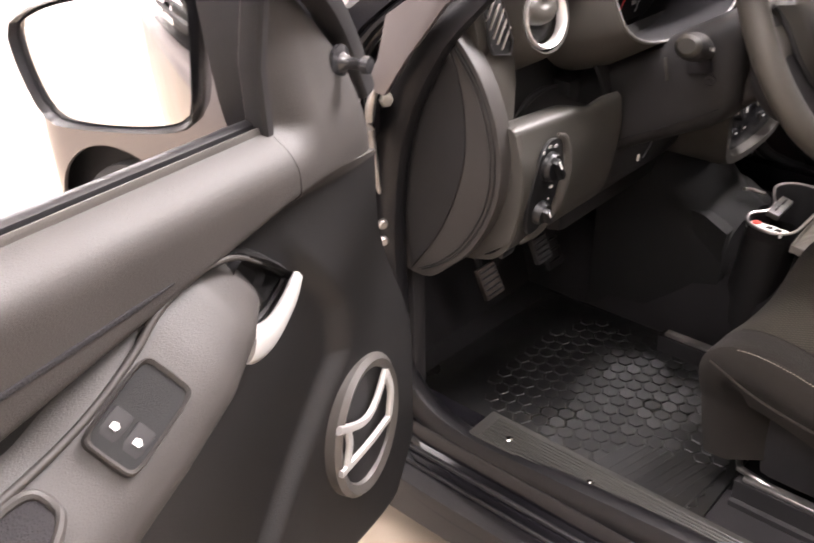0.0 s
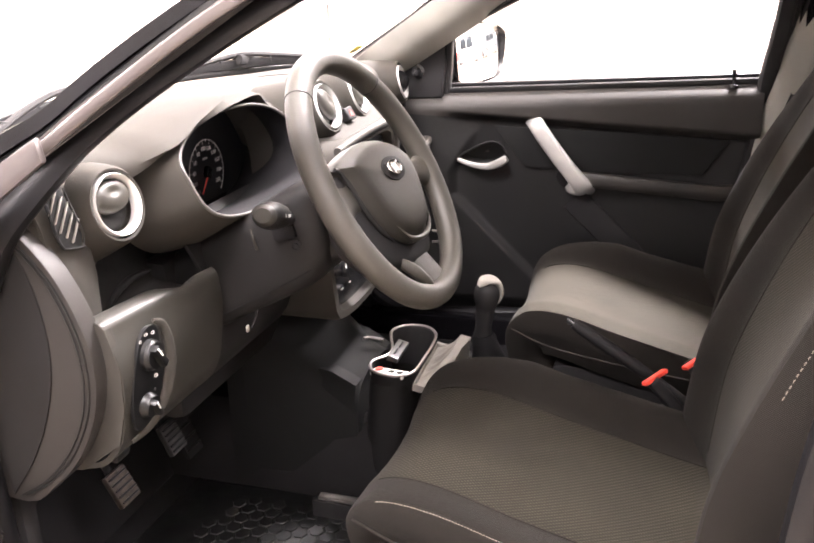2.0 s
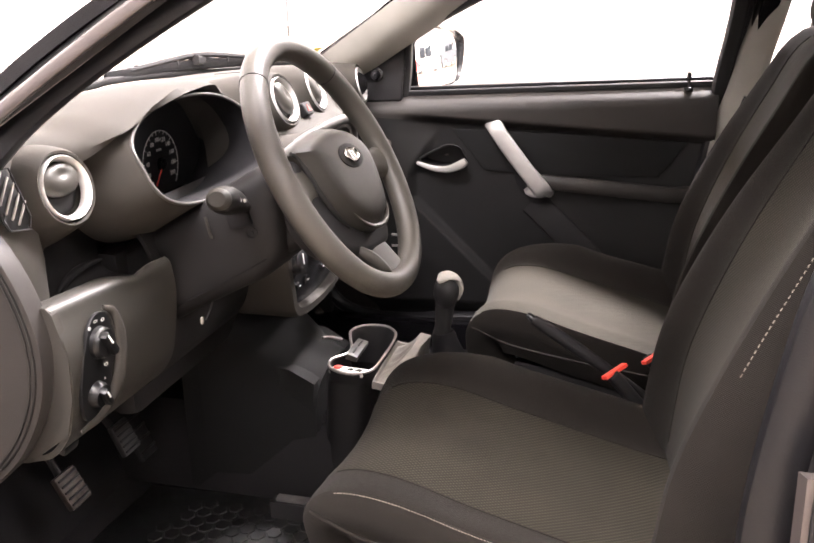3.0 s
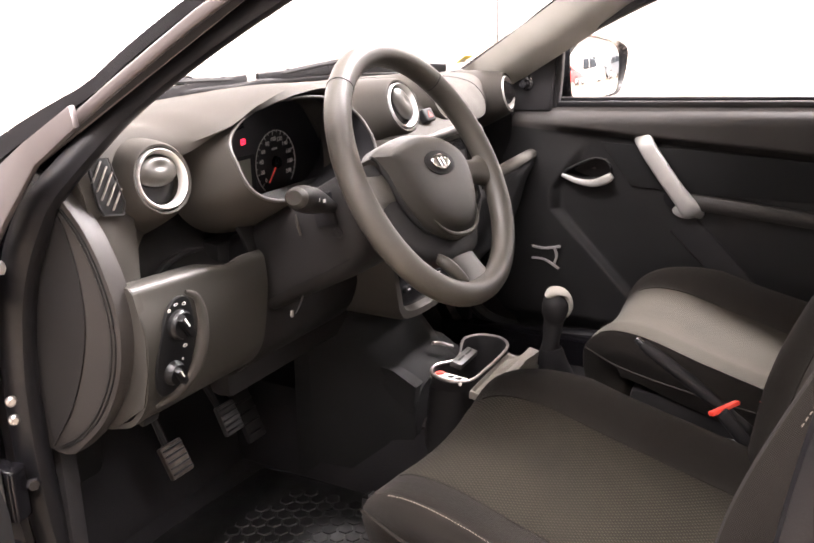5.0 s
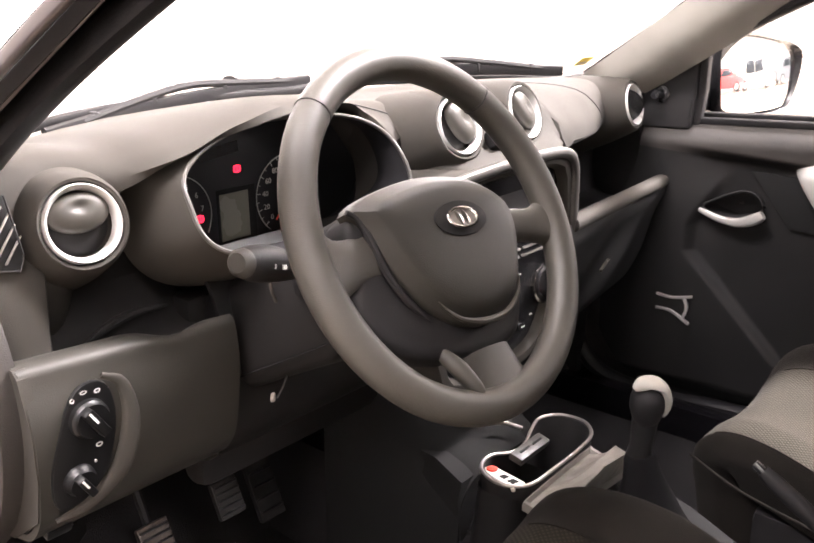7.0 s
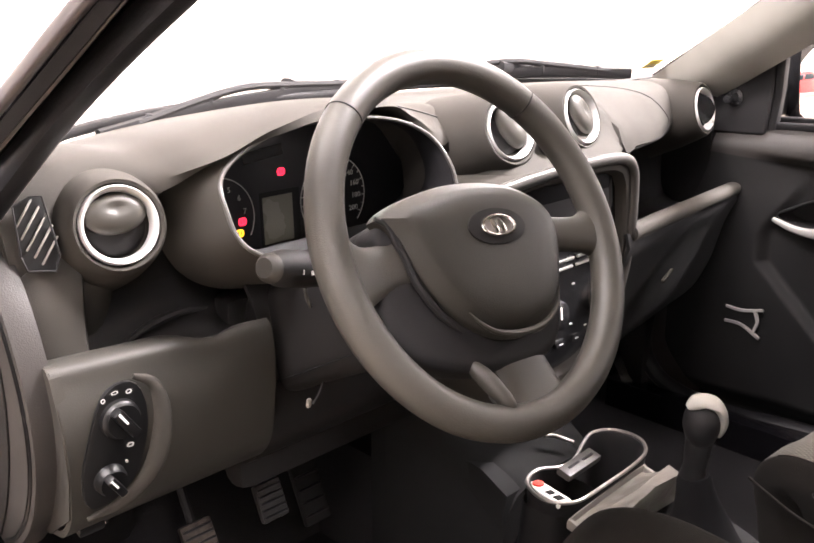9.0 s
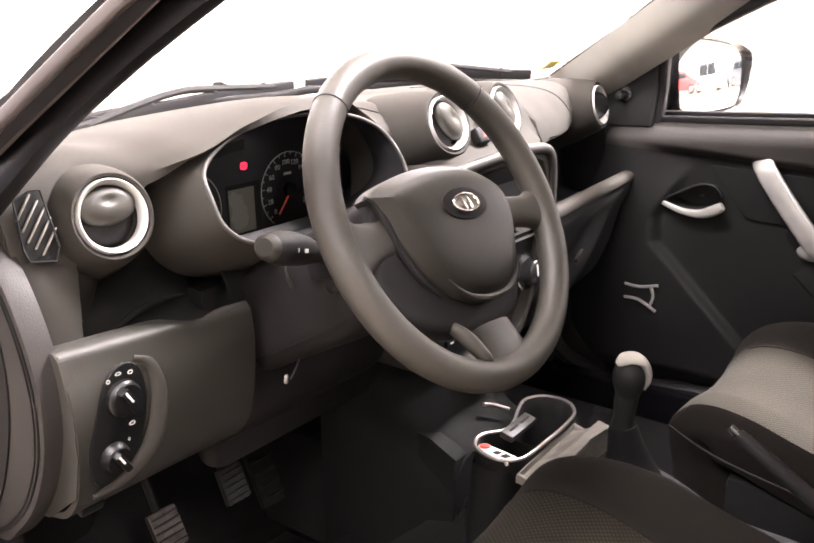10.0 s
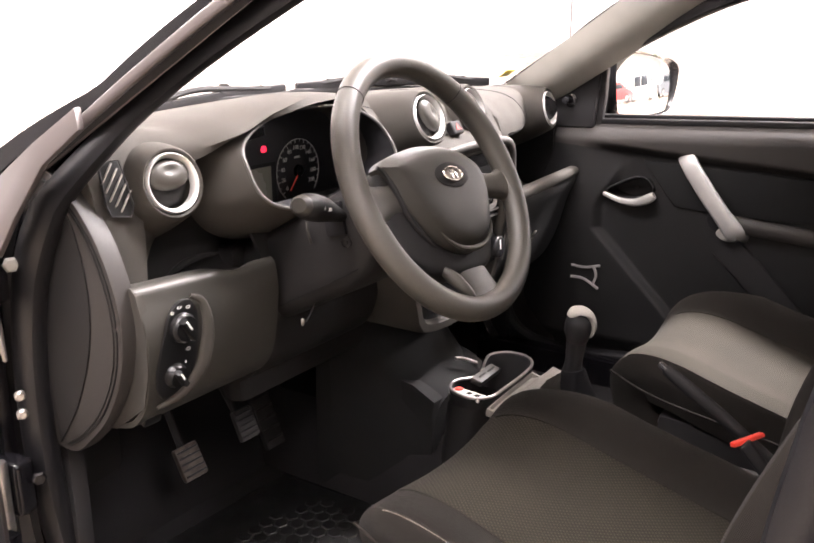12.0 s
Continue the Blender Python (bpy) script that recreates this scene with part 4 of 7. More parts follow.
# passenger's shelf and glovebox
def glove_ring(x):
    t = (x - 0.19) / 0.50
    yo = -0.122 + 0.075 * t
    zo = 0.788 - 0.018 * t
    return spline([(x, 0.12, 0.862), (x, 0.13, 0.80), (x, 0.11, zo - 0.045), (x, yo + 0.06, zo - 0.045), (x, yo + 0.040, zo - 0.012), (x, yo + 0.022, zo + 0.002), (x, yo + 0.006, zo), (x, yo - 0.004, zo - 0.018),
                   (x, yo + 0.02, 0.70), (x, yo + 0.05, 0.60), (x, yo + 0.10, 0.52), (x, 0.15, 0.47), (x, 0.30, 0.46)], 40)


part("glovebox", thicken(skin([glove_ring(0.17 + 0.515 * i / 24) for i in range(25)], closed=False, caps=False), 0.006, (0, -1, 0.2)), M_DOOR_LOW, dash, "dark glovebox front under an open shelf")

# centre stack
def stack_outline(k, n=48):
    pts = spline([(-0.135, 0.912, 0), (0.0, 0.918, 0), (0.135, 0.912, 0), (0.168, 0.86, 0), (0.182, 0.78, 0), (0.176, 0.70, 0), (0.150, 0.63, 0), (0.115, 0.575, 0),
                  (0.0, 0.56, 0), (-0.115, 0.575, 0), (-0.150, 0.63, 0), (-0.176, 0.70, 0), (-0.182, 0.78, 0), (-0.168, 0.86, 0)], n, True)
    return [Vector(((q.x) * k, q.y - (q.y - 0.745) * (1 - k), 0)) for q in pts]


def stack_at(q, d):
    """Into the tilted front of the stack: d in front of it."""
    return Vector((q[0] + 0.008, -0.125 + (0.918 - q[1]) * 0.10 - d, q[1]))


part("stack_frame", skin([[stack_at(q, -0.16) for q in stack_outline(1.0)], [stack_at(q, -0.01) for q in stack_outline(1.0)], [stack_at(q, 0.004) for q in stack_outline(0.975)],
                          [stack_at(q, 0.004) for q in stack_outline(0.90)], [stack_at(q, -0.004) for q in stack_outline(0.87)], [stack_at(q, -0.03) for q in stack_outline(0.86)]], caps=False), M_DASH, dash, "lighter grey centre stack frame")
part("shelf_lip", tube([(0.185 + 0.50 * k / 20, -0.122 + 0.075 * k / 20 + 0.008, 0.785 - 0.018 * k / 20) for k in range(21)], 1.0, profile=oval(0, 0, 0.016, 0.013, 14, 2.4), up=(0, 0, 1)), M_DASH, dash, "rounded shelf lip")
part("stack_face", skin([[stack_at(q, -0.012) for q in stack_outline(0.865)], [stack_at(q, -0.03) for q in stack_outline(0.865)]]), M_BLACK, dash)

# ---- steering wheel ----
WC = Vector((-0.343, -0.275, 0.9155))
WM = frame_of(WC, (1, 0, 0), (0, -math.cos(radians(28.5)), math.sin(radians(28.5)))) @ pose(0, 0, 0, 0, 0, -3)
wheel = thing("steering_wheel", WC, "dark grey three-spoke steering wheel with grained grip sections", "steering wheel")
ORIGIN[wheel] = WC


def wheel_part(name, bm, material, parent=wheel, label=""):
    bmesh.ops.transform(bm, matrix=WM, verts=bm.verts)
    return part(name, bm, material, parent, label)


RW = 0.1882
rim_path = [(RW * math.cos(2 * math.pi * k / 96), RW * math.sin(2 * math.pi * k / 96), 0) for k in range(96)]
wheel_part("rim", tube(rim_path, 0.0185, 18, True), M_RIM)
HUB = [(-0.126, 0.030), (-0.06, 0.050), (0.0, 0.055), (0.06, 0.050), (0.108, 0.020), (0.110, -0.04), (0.088, -0.095), (0.058, -0.130), (0.0, -0.136), (-0.06, -0.127), (-0.120, -0.102), (-0.148, -0.068), (-0.148, -0.040), (-0.134, -0.015)]
wheel_part("hub_base", slab(spline([(x, y, 0) for x, y in HUB], 64, True), 0.046, pose(0, 0, -0.050), 0.014, 4), M_MATT, label="black lower hub shell")
SHIELD = [(-0.124, 0.038), (-0.118, 0.043), (-0.094, 0.0515), (-0.028, 0.0600), (0.043, 0.0535), (0.088, 0.0340), (0.110, 0.010), (0.1075, -0.025), (0.087, -0.068), (0.064, -0.094), (0.030, -0.106), (0.0, -0.107), (-0.032, -0.099), (-0.062, -0.078), (-0.087, -0.048), (-0.104, -0.012), (-0.114, 0.018)]
cover = wheel_part("airbag_cover", skin([[Vector((q.x * k - 0.004 * (1 - k), q.y * k - 0.010 * (1 - k), h)) for q in spline([(x, y, 0) for x, y in SHIELD], 72, True)] for k, h in ((1.0, -0.02), (1.0, -0.003), (0.992, 0.001), (0.97, 0.0045), (0.90, 0.0100), (0.86, 0.0150), (0.82, 0.0180), (0.70, 0.0205), (0.55, 0.0220), (0.35, 0.0228), (0.15, 0.0230))]), M_HUB, label="smooth shield-shaped airbag cover")
wheel_part("cover_lip", tube(spline([(-0.062, -0.070, 0.0125), (-0.050, -0.084, 0.0125), (-0.032, -0.096, 0.012), (0.0, -0.1035, 0.0115), (0.034, -0.1015, 0.012), (0.060, -0.088, 0.0125), (0.074, -0.068, 0.0125)], 36), [0.0008 + 0.0034 * math.sin(math.pi * k / 35) for k in range(36)], 8), M_RIM, cover)
wheel_part("cover_groove", tube(spline([(-0.128, 0.038, 0.000), (-0.118, 0.030, 0.001), (-0.110, 0.004, 0.001), (-0.103, -0.030, 0.000), (-0.088, -0.060, -0.001), (-0.066, -0.086, -0.002)], 30), [0.0030] * 6 + [0.0042] * 18 + [0.0036, 0.003, 0.0025, 0.002, 0.0015, 0.001], 8), M_MATT, cover)
wheel_part("emblem_base", slab(oval(0, 0, 0.040, 0.0190, 40, 2.0, -0.08), 0.0030, pose(0.001, 0.005, 0.0215), 0.0014), M_DASH_DARK, cover)
wheel_part("emblem_ring", tube([(0.001 + 0.0220 * math.cos(2 * math.pi * k / 40), 0.005 - 0.0018 * math.cos(2 * math.pi * k / 40) + 0.0105 * math.sin(2 * math.pi * k / 40), 0.0262) for k in range(40)], 0.0016, 8, True), M_CHROME, cover, "chrome oval emblem ring")
wheel_part("emblem_field", slab(oval(0, 0, 0.0205, 0.0092, 32, 2.0, -0.08), 0.0012, pose(0.001, 0.005, 0.0240), 0), M_STEEL, cover)
for cx, turn in ((-0.006, 24), (0.004, 24)):
    wheel_part("emblem_mark", slab(oval(0, 0, 0.0036, 0.0084, 20, 2.4), 0.0018, pose(0.001 + cx, 0.005, 0.0250, 0, 0, turn), 0.0006), M_CHROME, cover, "chrome emblem shape")
for sx in (-1, 1):
    rings = []
    for k in range(17):
        t = k / 16
        x = sx * (0.080 + 0.104 * t)
        flare = max(0.0, t - 0.70) / 0.30
        if sx < 0:
            half, yc = 0.037 - 0.013 * math.sin(math.pi * min(1, t * 1.1)) + 0.020 * flare ** 2, -0.003 - 0.012 * t + 0.010 * flare
        else:
            half, yc = 0.024 - 0.004 * math.sin(math.pi * t) + 0.018 * flare ** 2, -0.003 - 0.020 * t
        zc = -0.012 - 0.005 * math.sin(math.pi * t) + 0.010 * t
        rings.append([Vector((x, yc + b, zc + c)) for b, c in oval(0, 0, half, 0.013, 22, 2.4)])
    wheel_part("spoke", skin(rings), M_RIM)
rings = []
for k in range(13):
    t = k / 12
    flare = max(0.0, t - 0.6) / 0.4
    rings.append([Vector((0.002 + 0.010 * t + b, -0.105 - 0.080 * t, -0.020 + 0.016 * t + c)) for b, c in oval(0, 0, 0.038 + 0.014 * flare ** 2, 0.010, 20, 3.0)])
wheel_part("spoke", skin(rings), M_RIM)
wheel_part("spoke_insert", tube(spline([(-0.060, -0.118, -0.010), (-0.054, -0.138, 0.000), (-0.046, -0.160, 0.006), (-0.040, -0.174, 0.006)], 10), [0.006, 0.008, 0.009, 0.0095, 0.0095, 0.009, 0.0085, 0.008, 0.007, 0.004], 12), M_RIM)
for a in (132, 48):
    wheel_part("grip_seam", tube([((RW + 0.0186 * math.cos(t)) * math.cos(radians(a)), (RW + 0.0186 * math.cos(t)) * math.sin(radians(a)), 0.0186 * math.sin(t)) for t in [2 * math.pi * k / 24 for k in range(24)]], 0.0008, 6, True), M_MATT)
wheel_part("hub_back", lathe([(0.0, -0.11), (0.04, -0.11), (0.055, -0.06), (0.055, -0.02), (0.0, -0.02)], 32, pose(0, -0.03, 0)), M_MATT)
column = thing("steering_column", WC + Vector((0, 0.1, -0.05)), "dark plastic steering column shroud with stalk switch", "steering column")
part("shroud", box((0.12, 0.09, 0.24), WM @ pose(0, -0.034, -0.20), 0.03, 3), M_DASH_DARK, column)

# ---- seats ----
def seat(side, dy, db, label, lift_l, lift_r, edge, narrow, back_lift):
    """A front seat: cushion, backrest and headrest. side: the middle's x."""
    s = thing("bucket_seat", (side, -0.55 + dy, 0.21), label, "car seat", "front seats")
    CUSH = spline([(0, -0.80, 0.395), (0, -0.70, 0.418), (0, -0.52, 0.466), (0, -0.40, 0.500), (0, -0.325, 0.500), (0, -0.285, 0.468), (0, -0.278, 0.42), (0, -0.290, 0.34), (0, -0.30, 0.29)], 60)
    BACK = spline([(0, -0.775, 0.42), (0, -0.782, 0.50), (0, -0.795, 0.60), (0, -0.825, 0.70), (0, -0.872, 0.82), (0, -0.928, 0.94), (0, -0.965, 1.015), (0, -1.005, 1.045), (0, -1.045, 1.03), (0, -1.06, 0.98), (0, -1.01, 0.8), (0, -0.94, 0.5)], 70)

    def at(path, v):
        x = v * (len(path) - 1)
        i = min(int(x), len(path) - 2)
        lo, hi = max(i - 2, 0), min(i + 3, len(path) - 1)
        t = (path[min(lo + 1, hi)] - path[lo]).lerp(path[hi] - path[hi - 1], x - i) + (path[i + 1] - path[i])
        return path[i].lerp(path[i + 1], x - i), t.normalized()

    def shape(path, half, lift_at, drop):
        def f(u, v):
            q, t = at(path, v)
            up = Vector((1, 0, 0)).cross(t)
            if path is BACK:
                up = -up
            w = half(v)
            a = abs(u)
            lift = lift_at(v, u)
            if a < 0.62:
                x = w * a * 0.96
                h = 0.010 * (a / 0.62) ** 2
            elif a < 0.84:
                k = (a - 0.62) / 0.22
                x = w * (0.595 + 0.325 * k)
                h = 0.010 + lift * (1 - math.cos(math.pi * min(1.0, k * 1.05))) / 2
            else:
                k = (a - 0.84) / 0.16
                x = w * (0.920 + 0.080 * math.sin(k * math.pi / 2))
                base = 0.010 + lift
                x -= 0.030 * max(0.0, k - 0.6) / 0.4 if path is CUSH else 0.0
                h = base - drop(v) * (1 - math.cos(k * math.pi / 2)) - 0.006 * k
            if u < 0 and path is CUSH:
                x *= narrow
            return Vector((side + math.copysign(x, u), q.y + (dy if path is CUSH else db), q.z)) + up * h
        return f
    fc = shape(CUSH, lambda v: 0.252 - 0.060 * min(1.0, max(0, v - 0.44) / 0.42) ** 2, lambda v, u: (lift_l if u < 0 else lift_r) * (0.85 + 0.40 * max(0.0, 0.4 - v)) * max(0.0, 1 - max(0, v - 0.50) * 3.4) + 0.001, lambda v: 0.095)
    fb = shape(BACK, lambda v: 0.250 - 0.010 * v - 0.078 * ease(v / 0.62) ** 2.2, lambda v, u: (back_lift if u < 0 else 0.045) * (1 - 0.9 * ease(v / 0.75)), lambda v: 0.16 - 0.148 * ease((v - 0.32) / 0.30))
    for nm, f in (("cushion", fc), ("backrest", fb)):
        part(nm + "_centre", patch(f, -edge if nm == "cushion" else -0.62, 0.62, 0, 1, 36, 60), M_SEAT, s, "pale flecked woven centre cloth")
        part(nm + "_bolster", patch(f, -1, -edge if nm == "cushion" else -0.62, 0, 1, 16, 60), M_SEAT_SIDE, s)
        part(nm + "_bolster", patch(f, 0.62, 1, 0, 1, 16, 60), M_SEAT_SIDE, s)
    part("side_seam", tube(spline([(side - 0.249, -0.300 + dy, 0.500), (side - 0.254, -0.383 + dy, 0.470), (side - 0.254, -0.528 + dy, 0.444), (side - 0.252, -0.662 + dy, 0.426)], 24), 0.0022, 6), M_SEAT_SIDE, s)
    for uu in (-0.62, 0.62):
        for f in (fc, fb):
            part("seat_seam", tube([f(-edge if uu < 0 and f is fc else uu, 0.02 + 0.68 * k / 40) for k in range(41)], 0.0016, 6), M_SEAT_SIDE, s)
    for k in range(64 if side < 0 else 0):
        v = 0.25 + 0.0060 * k
        a, b = fb(-0.888, v), fb(-0.888, v + 0.0034)
        part("stitch", tube([a, a.lerp(b, 0.5) + Vector((0, 0.0006, 0)), b], 0.0007, 5), M_THREAD, s)
        a, b = fc(-0.865, v + 0.04), fc(-0.865, v + 0.0434)
        part("stitch", tube([a, a.lerp(b, 0.5) + Vector((0, 0, 0.0006)), b], 0.0006, 5), M_THREAD, s)
    part("seat_base", box((0.34, 0.40, 0.12), pose(side, -0.57 + dy, 0.335), 0.02), M_MATT, s)
    head = tube(spline([(side, -1.00 + db, 1.06), (side, -1.02 + db, 1.12), (side, -1.035 + db, 1.20), (side, -1.035 + db, 1.235)], 14), [0.6, 0.85, 0.95, 1, 1, 1, 1, 1, 1, 1, 1, 0.95, 0.8, 0.5],
                profile=oval(0, 0, 0.12, 0.05, 20, 2.8), up=(0, 1, 0))
    part("headrest", head, M_SEAT_SIDE, s)
    return s


seat(-0.345, 0.0, 0.0, "dark woven cloth driver's seat with flecked centre panels", 0.016, 0.045, 0.66, 1.0, 0.034)
seat(0.345, -0.085, -0.03, "dark woven cloth passenger seat with flecked centre panels", 0.0, 0.060, 0.84, 0.79, 0.045)

# ---- centre console ----
console = thing("centre_console", (0, -0.25, 0.3), "dark plastic centre console with cup holders and gear lever gaiter", "console")
part("console_body", skin([[Vector((x * w, y, z)) for x, z in ((-1, 0.21), (-0.99, 0.32), (-0.97, h - 0.03), (-0.88, h), (0.88, h), (0.97, h - 0.03), (0.99, 0.32), (1, 0.21))] for y, w, h in
                           ((0.14, 0.15, 0.52), (0.02, 0.135, 0.485), (-0.07, 0.125, 0.468), (-0.118, 0.120, 0.440), (-0.128, 0.118, 0.36), (-0.236, 0.112, 0.36), (-0.244, 0.110, 0.44), (-0.30, 0.108, 0.44), (-0.40, 0.098, 0.42), (-0.50, 0.088, 0.385), (-0.90, 0.09, 0.37))]), M_DOOR_INSERT, console)


# ---- doors ----
def belt(y):
    """Height of the inner window ledge along the door."""
    return 0.886 - 0.040 * (y + 0.08)


def driver_belt(y):
    return 0.896 - 0.085 * (y + 0.15)


def trim_depth(y, z, belt=belt):
    """How far the moulded trim stands into the cabin from the door's plane."""
    line = 0.832 + (y + 0.16) * 0.060
    t = (z - (belt(y) - 0.045)) / 0.045
    k = ease((-0.03 - y) / 0.17)
    d = 0.014 + 0.026 * k * ease((z - line + 0.014) / 0.026) + 0.014 * (1 - k)
    if t > 0:
        d -= 0.034 * t ** 2.4
    arc = -0.122 - 1.05 * max(0.0, 0.625 - z) ** 1.04 - 0.75 * max(0.0, z - 0.68) ** 1.1
    d += 0.017 * ease((y - arc) / 0.030) * (1 - k * ease((z - line + 0.13) / 0.11))
    d -= 0.03 * ease((0.34 - z) / 0.05)
    return d


HINGE = (0.857, 0.164)


def make_door(sign, label, open_by=0.0, rise=0.0):
    """A front door: trim, skin, window frame, pane, latch, loudspeaker and mirror. Built closed, then swung on its hinge."""
    d = thing("hinged_door", (sign * HINGE[0], HINGE[1], 0.0), label, "car door", "front doors")

    def X(v):
        return sign * v
    ledge = belt if sign > 0 else driver_belt
    y_front, y_rear = (0.085 if sign > 0 else 0.042), -0.862
    sh = 0.0 if sign > 0 else -0.018

    def line(y):
        return 0.832 + (y + 0.16) * 0.060

    def trim_at(u, z):
        fr = y_front - 0.085 * ease((0.42 - z) / 0.14) - (0.07 if sign > 0 else 0.076) * ease((z - (0.62 if sign > 0 else 0.55)) / 0.22)
        y = fr + (y_rear - 0.02 * ease((0.6 - z) / 0.3) - fr) * u
        return Vector((X(0.72 - trim_depth(y, z, ledge)), y, z))

    def lower(u, v):
        y = y_front - 0.06 + (y_rear - y_front) * u
        return trim_at(u, 0.285 + (line(y) - 0.006 - 0.285) * v)

    def upper(u, v):
        if sign < 0:
            y = -0.150 + (y_rear + 0.150) * u
            z = line(y) - 0.006 + (ledge(y) - line(y) + 0.006) * v
            return Vector((-0.72 + trim_depth(y, z, ledge), y, z))
        y = y_front - 0.06 + (y_rear - y_front) * u
        return trim_at(u, line(y) - 0.006 + (ledge(y) - line(y) + 0.006) * v)
    if sign > 0:
        bowl = [(-0.130, 0.722), (-0.160, 0.744), (-0.205, 0.764), (-0.236, 0.758), (-0.248, 0.732), (-0.23, 0.712), (-0.18, 0.706)]
        grip = [(0.687, -0.122, 0.716), (0.684, -0.165, 0.704), (0.682, -0.205, 0.702), (0.678, -0.236, 0.713), (0.676, -0.256, 0.726)]
    else:
        bowl = [(-0.174, 0.750), (-0.196, 0.776), (-0.222, 0.798), (-0.248, 0.812), (-0.272, 0.796), (-0.286, 0.756), (-0.255, 0.728), (-0.210, 0.730)]
        grip = [(0.688, -0.172, 0.756), (0.684, -0.196, 0.742), (0.679, -0.228, 0.734), (0.673, -0.258, 0.738), (0.668, -0.286, 0.751)]
    bowl = [(q.x, q.y) for q in spline([(a, b, 0) for a, b in bowl], 40, True)]
    sheet = patch(lower, 0, 1, 0, 1, 190, 130)
    cut = []
    for f in sheet.faces:
        c = f.calc_center_median()
        odd = False
        for k in range(len(bowl)):
            (ya, za), (yb, zb) = bowl[k - 1], bowl[k]
            if (za > c.z) != (zb > c.z) and c.y < ya + (c.z - za) * (yb - ya) / (zb - za):
                odd = not odd
        if odd:
            cut.append(f)
    bmesh.ops.delete(sheet, geom=cut, context="FACES")
    part("lower_trim", thicken(sheet, 0.006, (-sign, 0, 0)), M_DOOR_LOW, d, "black grained lower door trim")
    part("upper_trim", thicken(patch(upper, 0, 1, 0, 1, 190, 24), 0.006, (-sign, 0, 0)), M_DOOR, d, "grained dark grey upper door trim")
    # The driver's door edge takes the darker copy of the paint, as shaded.
    part("door_shell", slab([(0.13 if sign > 0 else 0.080, 0.24), (0.172 if sign > 0 else 0.100, 0.45), (0.160 if sign > 0 else 0.072, 0.72), (0.06 if sign > 0 else 0.0, 0.88 if sign > 0 else 0.855), (-0.86, 0.905 if sign > 0 else 0.890), (-0.875, 0.40), (-0.84, 0.26)], 0.035, frame_of((X(0.735 if sign > 0 else 0.770), 0, 0), (0, 1, 0), (1, 0, 0)), 0.006), M_PAINT if sign > 0 else M_SHADED_PAINT, d, "painted door edge")
    part("outer_skin", slab([(0.14, 0.20), (0.15, 0.45), (0.14, 0.72), (0.10, 0.885 if sign > 0 else 0.850), (-0.89, 0.925 if sign > 0 else 0.900), (-0.90, 0.40), (-0.86, 0.22)], 0.055, frame_of((X(0.772 if sign > 0 else 0.827), 0, 0), (0, 1, 0), (1, 0, 0)), 0.016, 3), M_PAINT, d)
    # window ledge seals
    for off, zz, w, mat in (((0.716, 0.006, 0.008, M_RUBBER), (0.745, 0.014, 0.010, M_RUBBER), (0.765, 0.010, 0.016, M_PAINT)) if sign > 0 else ((0.713, -0.003, 0.000, M_SPEAKER), (0.724, 0.002, 0.012, M_RUBBER), (0.752, -0.012, 0.010, M_RUBBER))):
        part("belt_seal", tube([(X(off), y, ledge(y) + zz) for y in [(-0.075 if sign > 0 else -0.150) - (0.775 if sign > 0 else 0.700) * k / 10 for k in range(11)]], 1.0, profile=oval(0, 0, w / 2 + 0.002, 0.008, 10, 2.6)), mat, d)
    # window frame: front post, sloping bar and rear post
    slim = 1.0 if sign > 0 else 0.72
    loop = spline([(-0.725, 0.028, 0.875), (-0.722, -0.008, 0.938), (-0.700, -0.088, 1.006), (-0.665, -0.23, 1.085), (-0.632, -0.42, 1.165), (-0.610, -0.64, 1.225), (-0.600, -0.82, 1.250), (-0.606, -0.885, 1.23), (-0.645, -0.888, 1.10), (-0.700, -0.868, 0.94), (-0.715, -0.862, 0.90)] if sign < 0 else [(X(0.725), 0.075, 0.885), (X(0.722), 0.02, 0.955), (X(0.695), -0.09, 1.035), (X(0.655), -0.24, 1.115), (X(0.622), -0.42, 1.19), (X(0.600), -0.64, 1.245), (X(0.595), -0.82, 1.262), (X(0.603), -0.885, 1.235), (X(0.645), -0.888, 1.10), (X(0.700), -0.868, 0.94), (X(0.715), -0.862, 0.88)], 70)
    part("window_frame", tube(loop, 1.0, profile=oval(0, 0, 0.020 * slim, 0.022 * slim, 12, 3), up=(1, 0, 0)), M_MATT, d, "black door window frame")
    wp = 0.0 if sign > 0 else -0.078
    part("window_post", tube([(X(0.718), -0.088 + wp, 0.885), (X(0.712), -0.098 + wp, 0.96), (X(0.690), -0.108 + wp, 1.045)], 1.0, profile=oval(0, 0, 0.009, 0.012, 10, 3), up=(1, 0, 0)), M_MATT, d, "thin black window post")
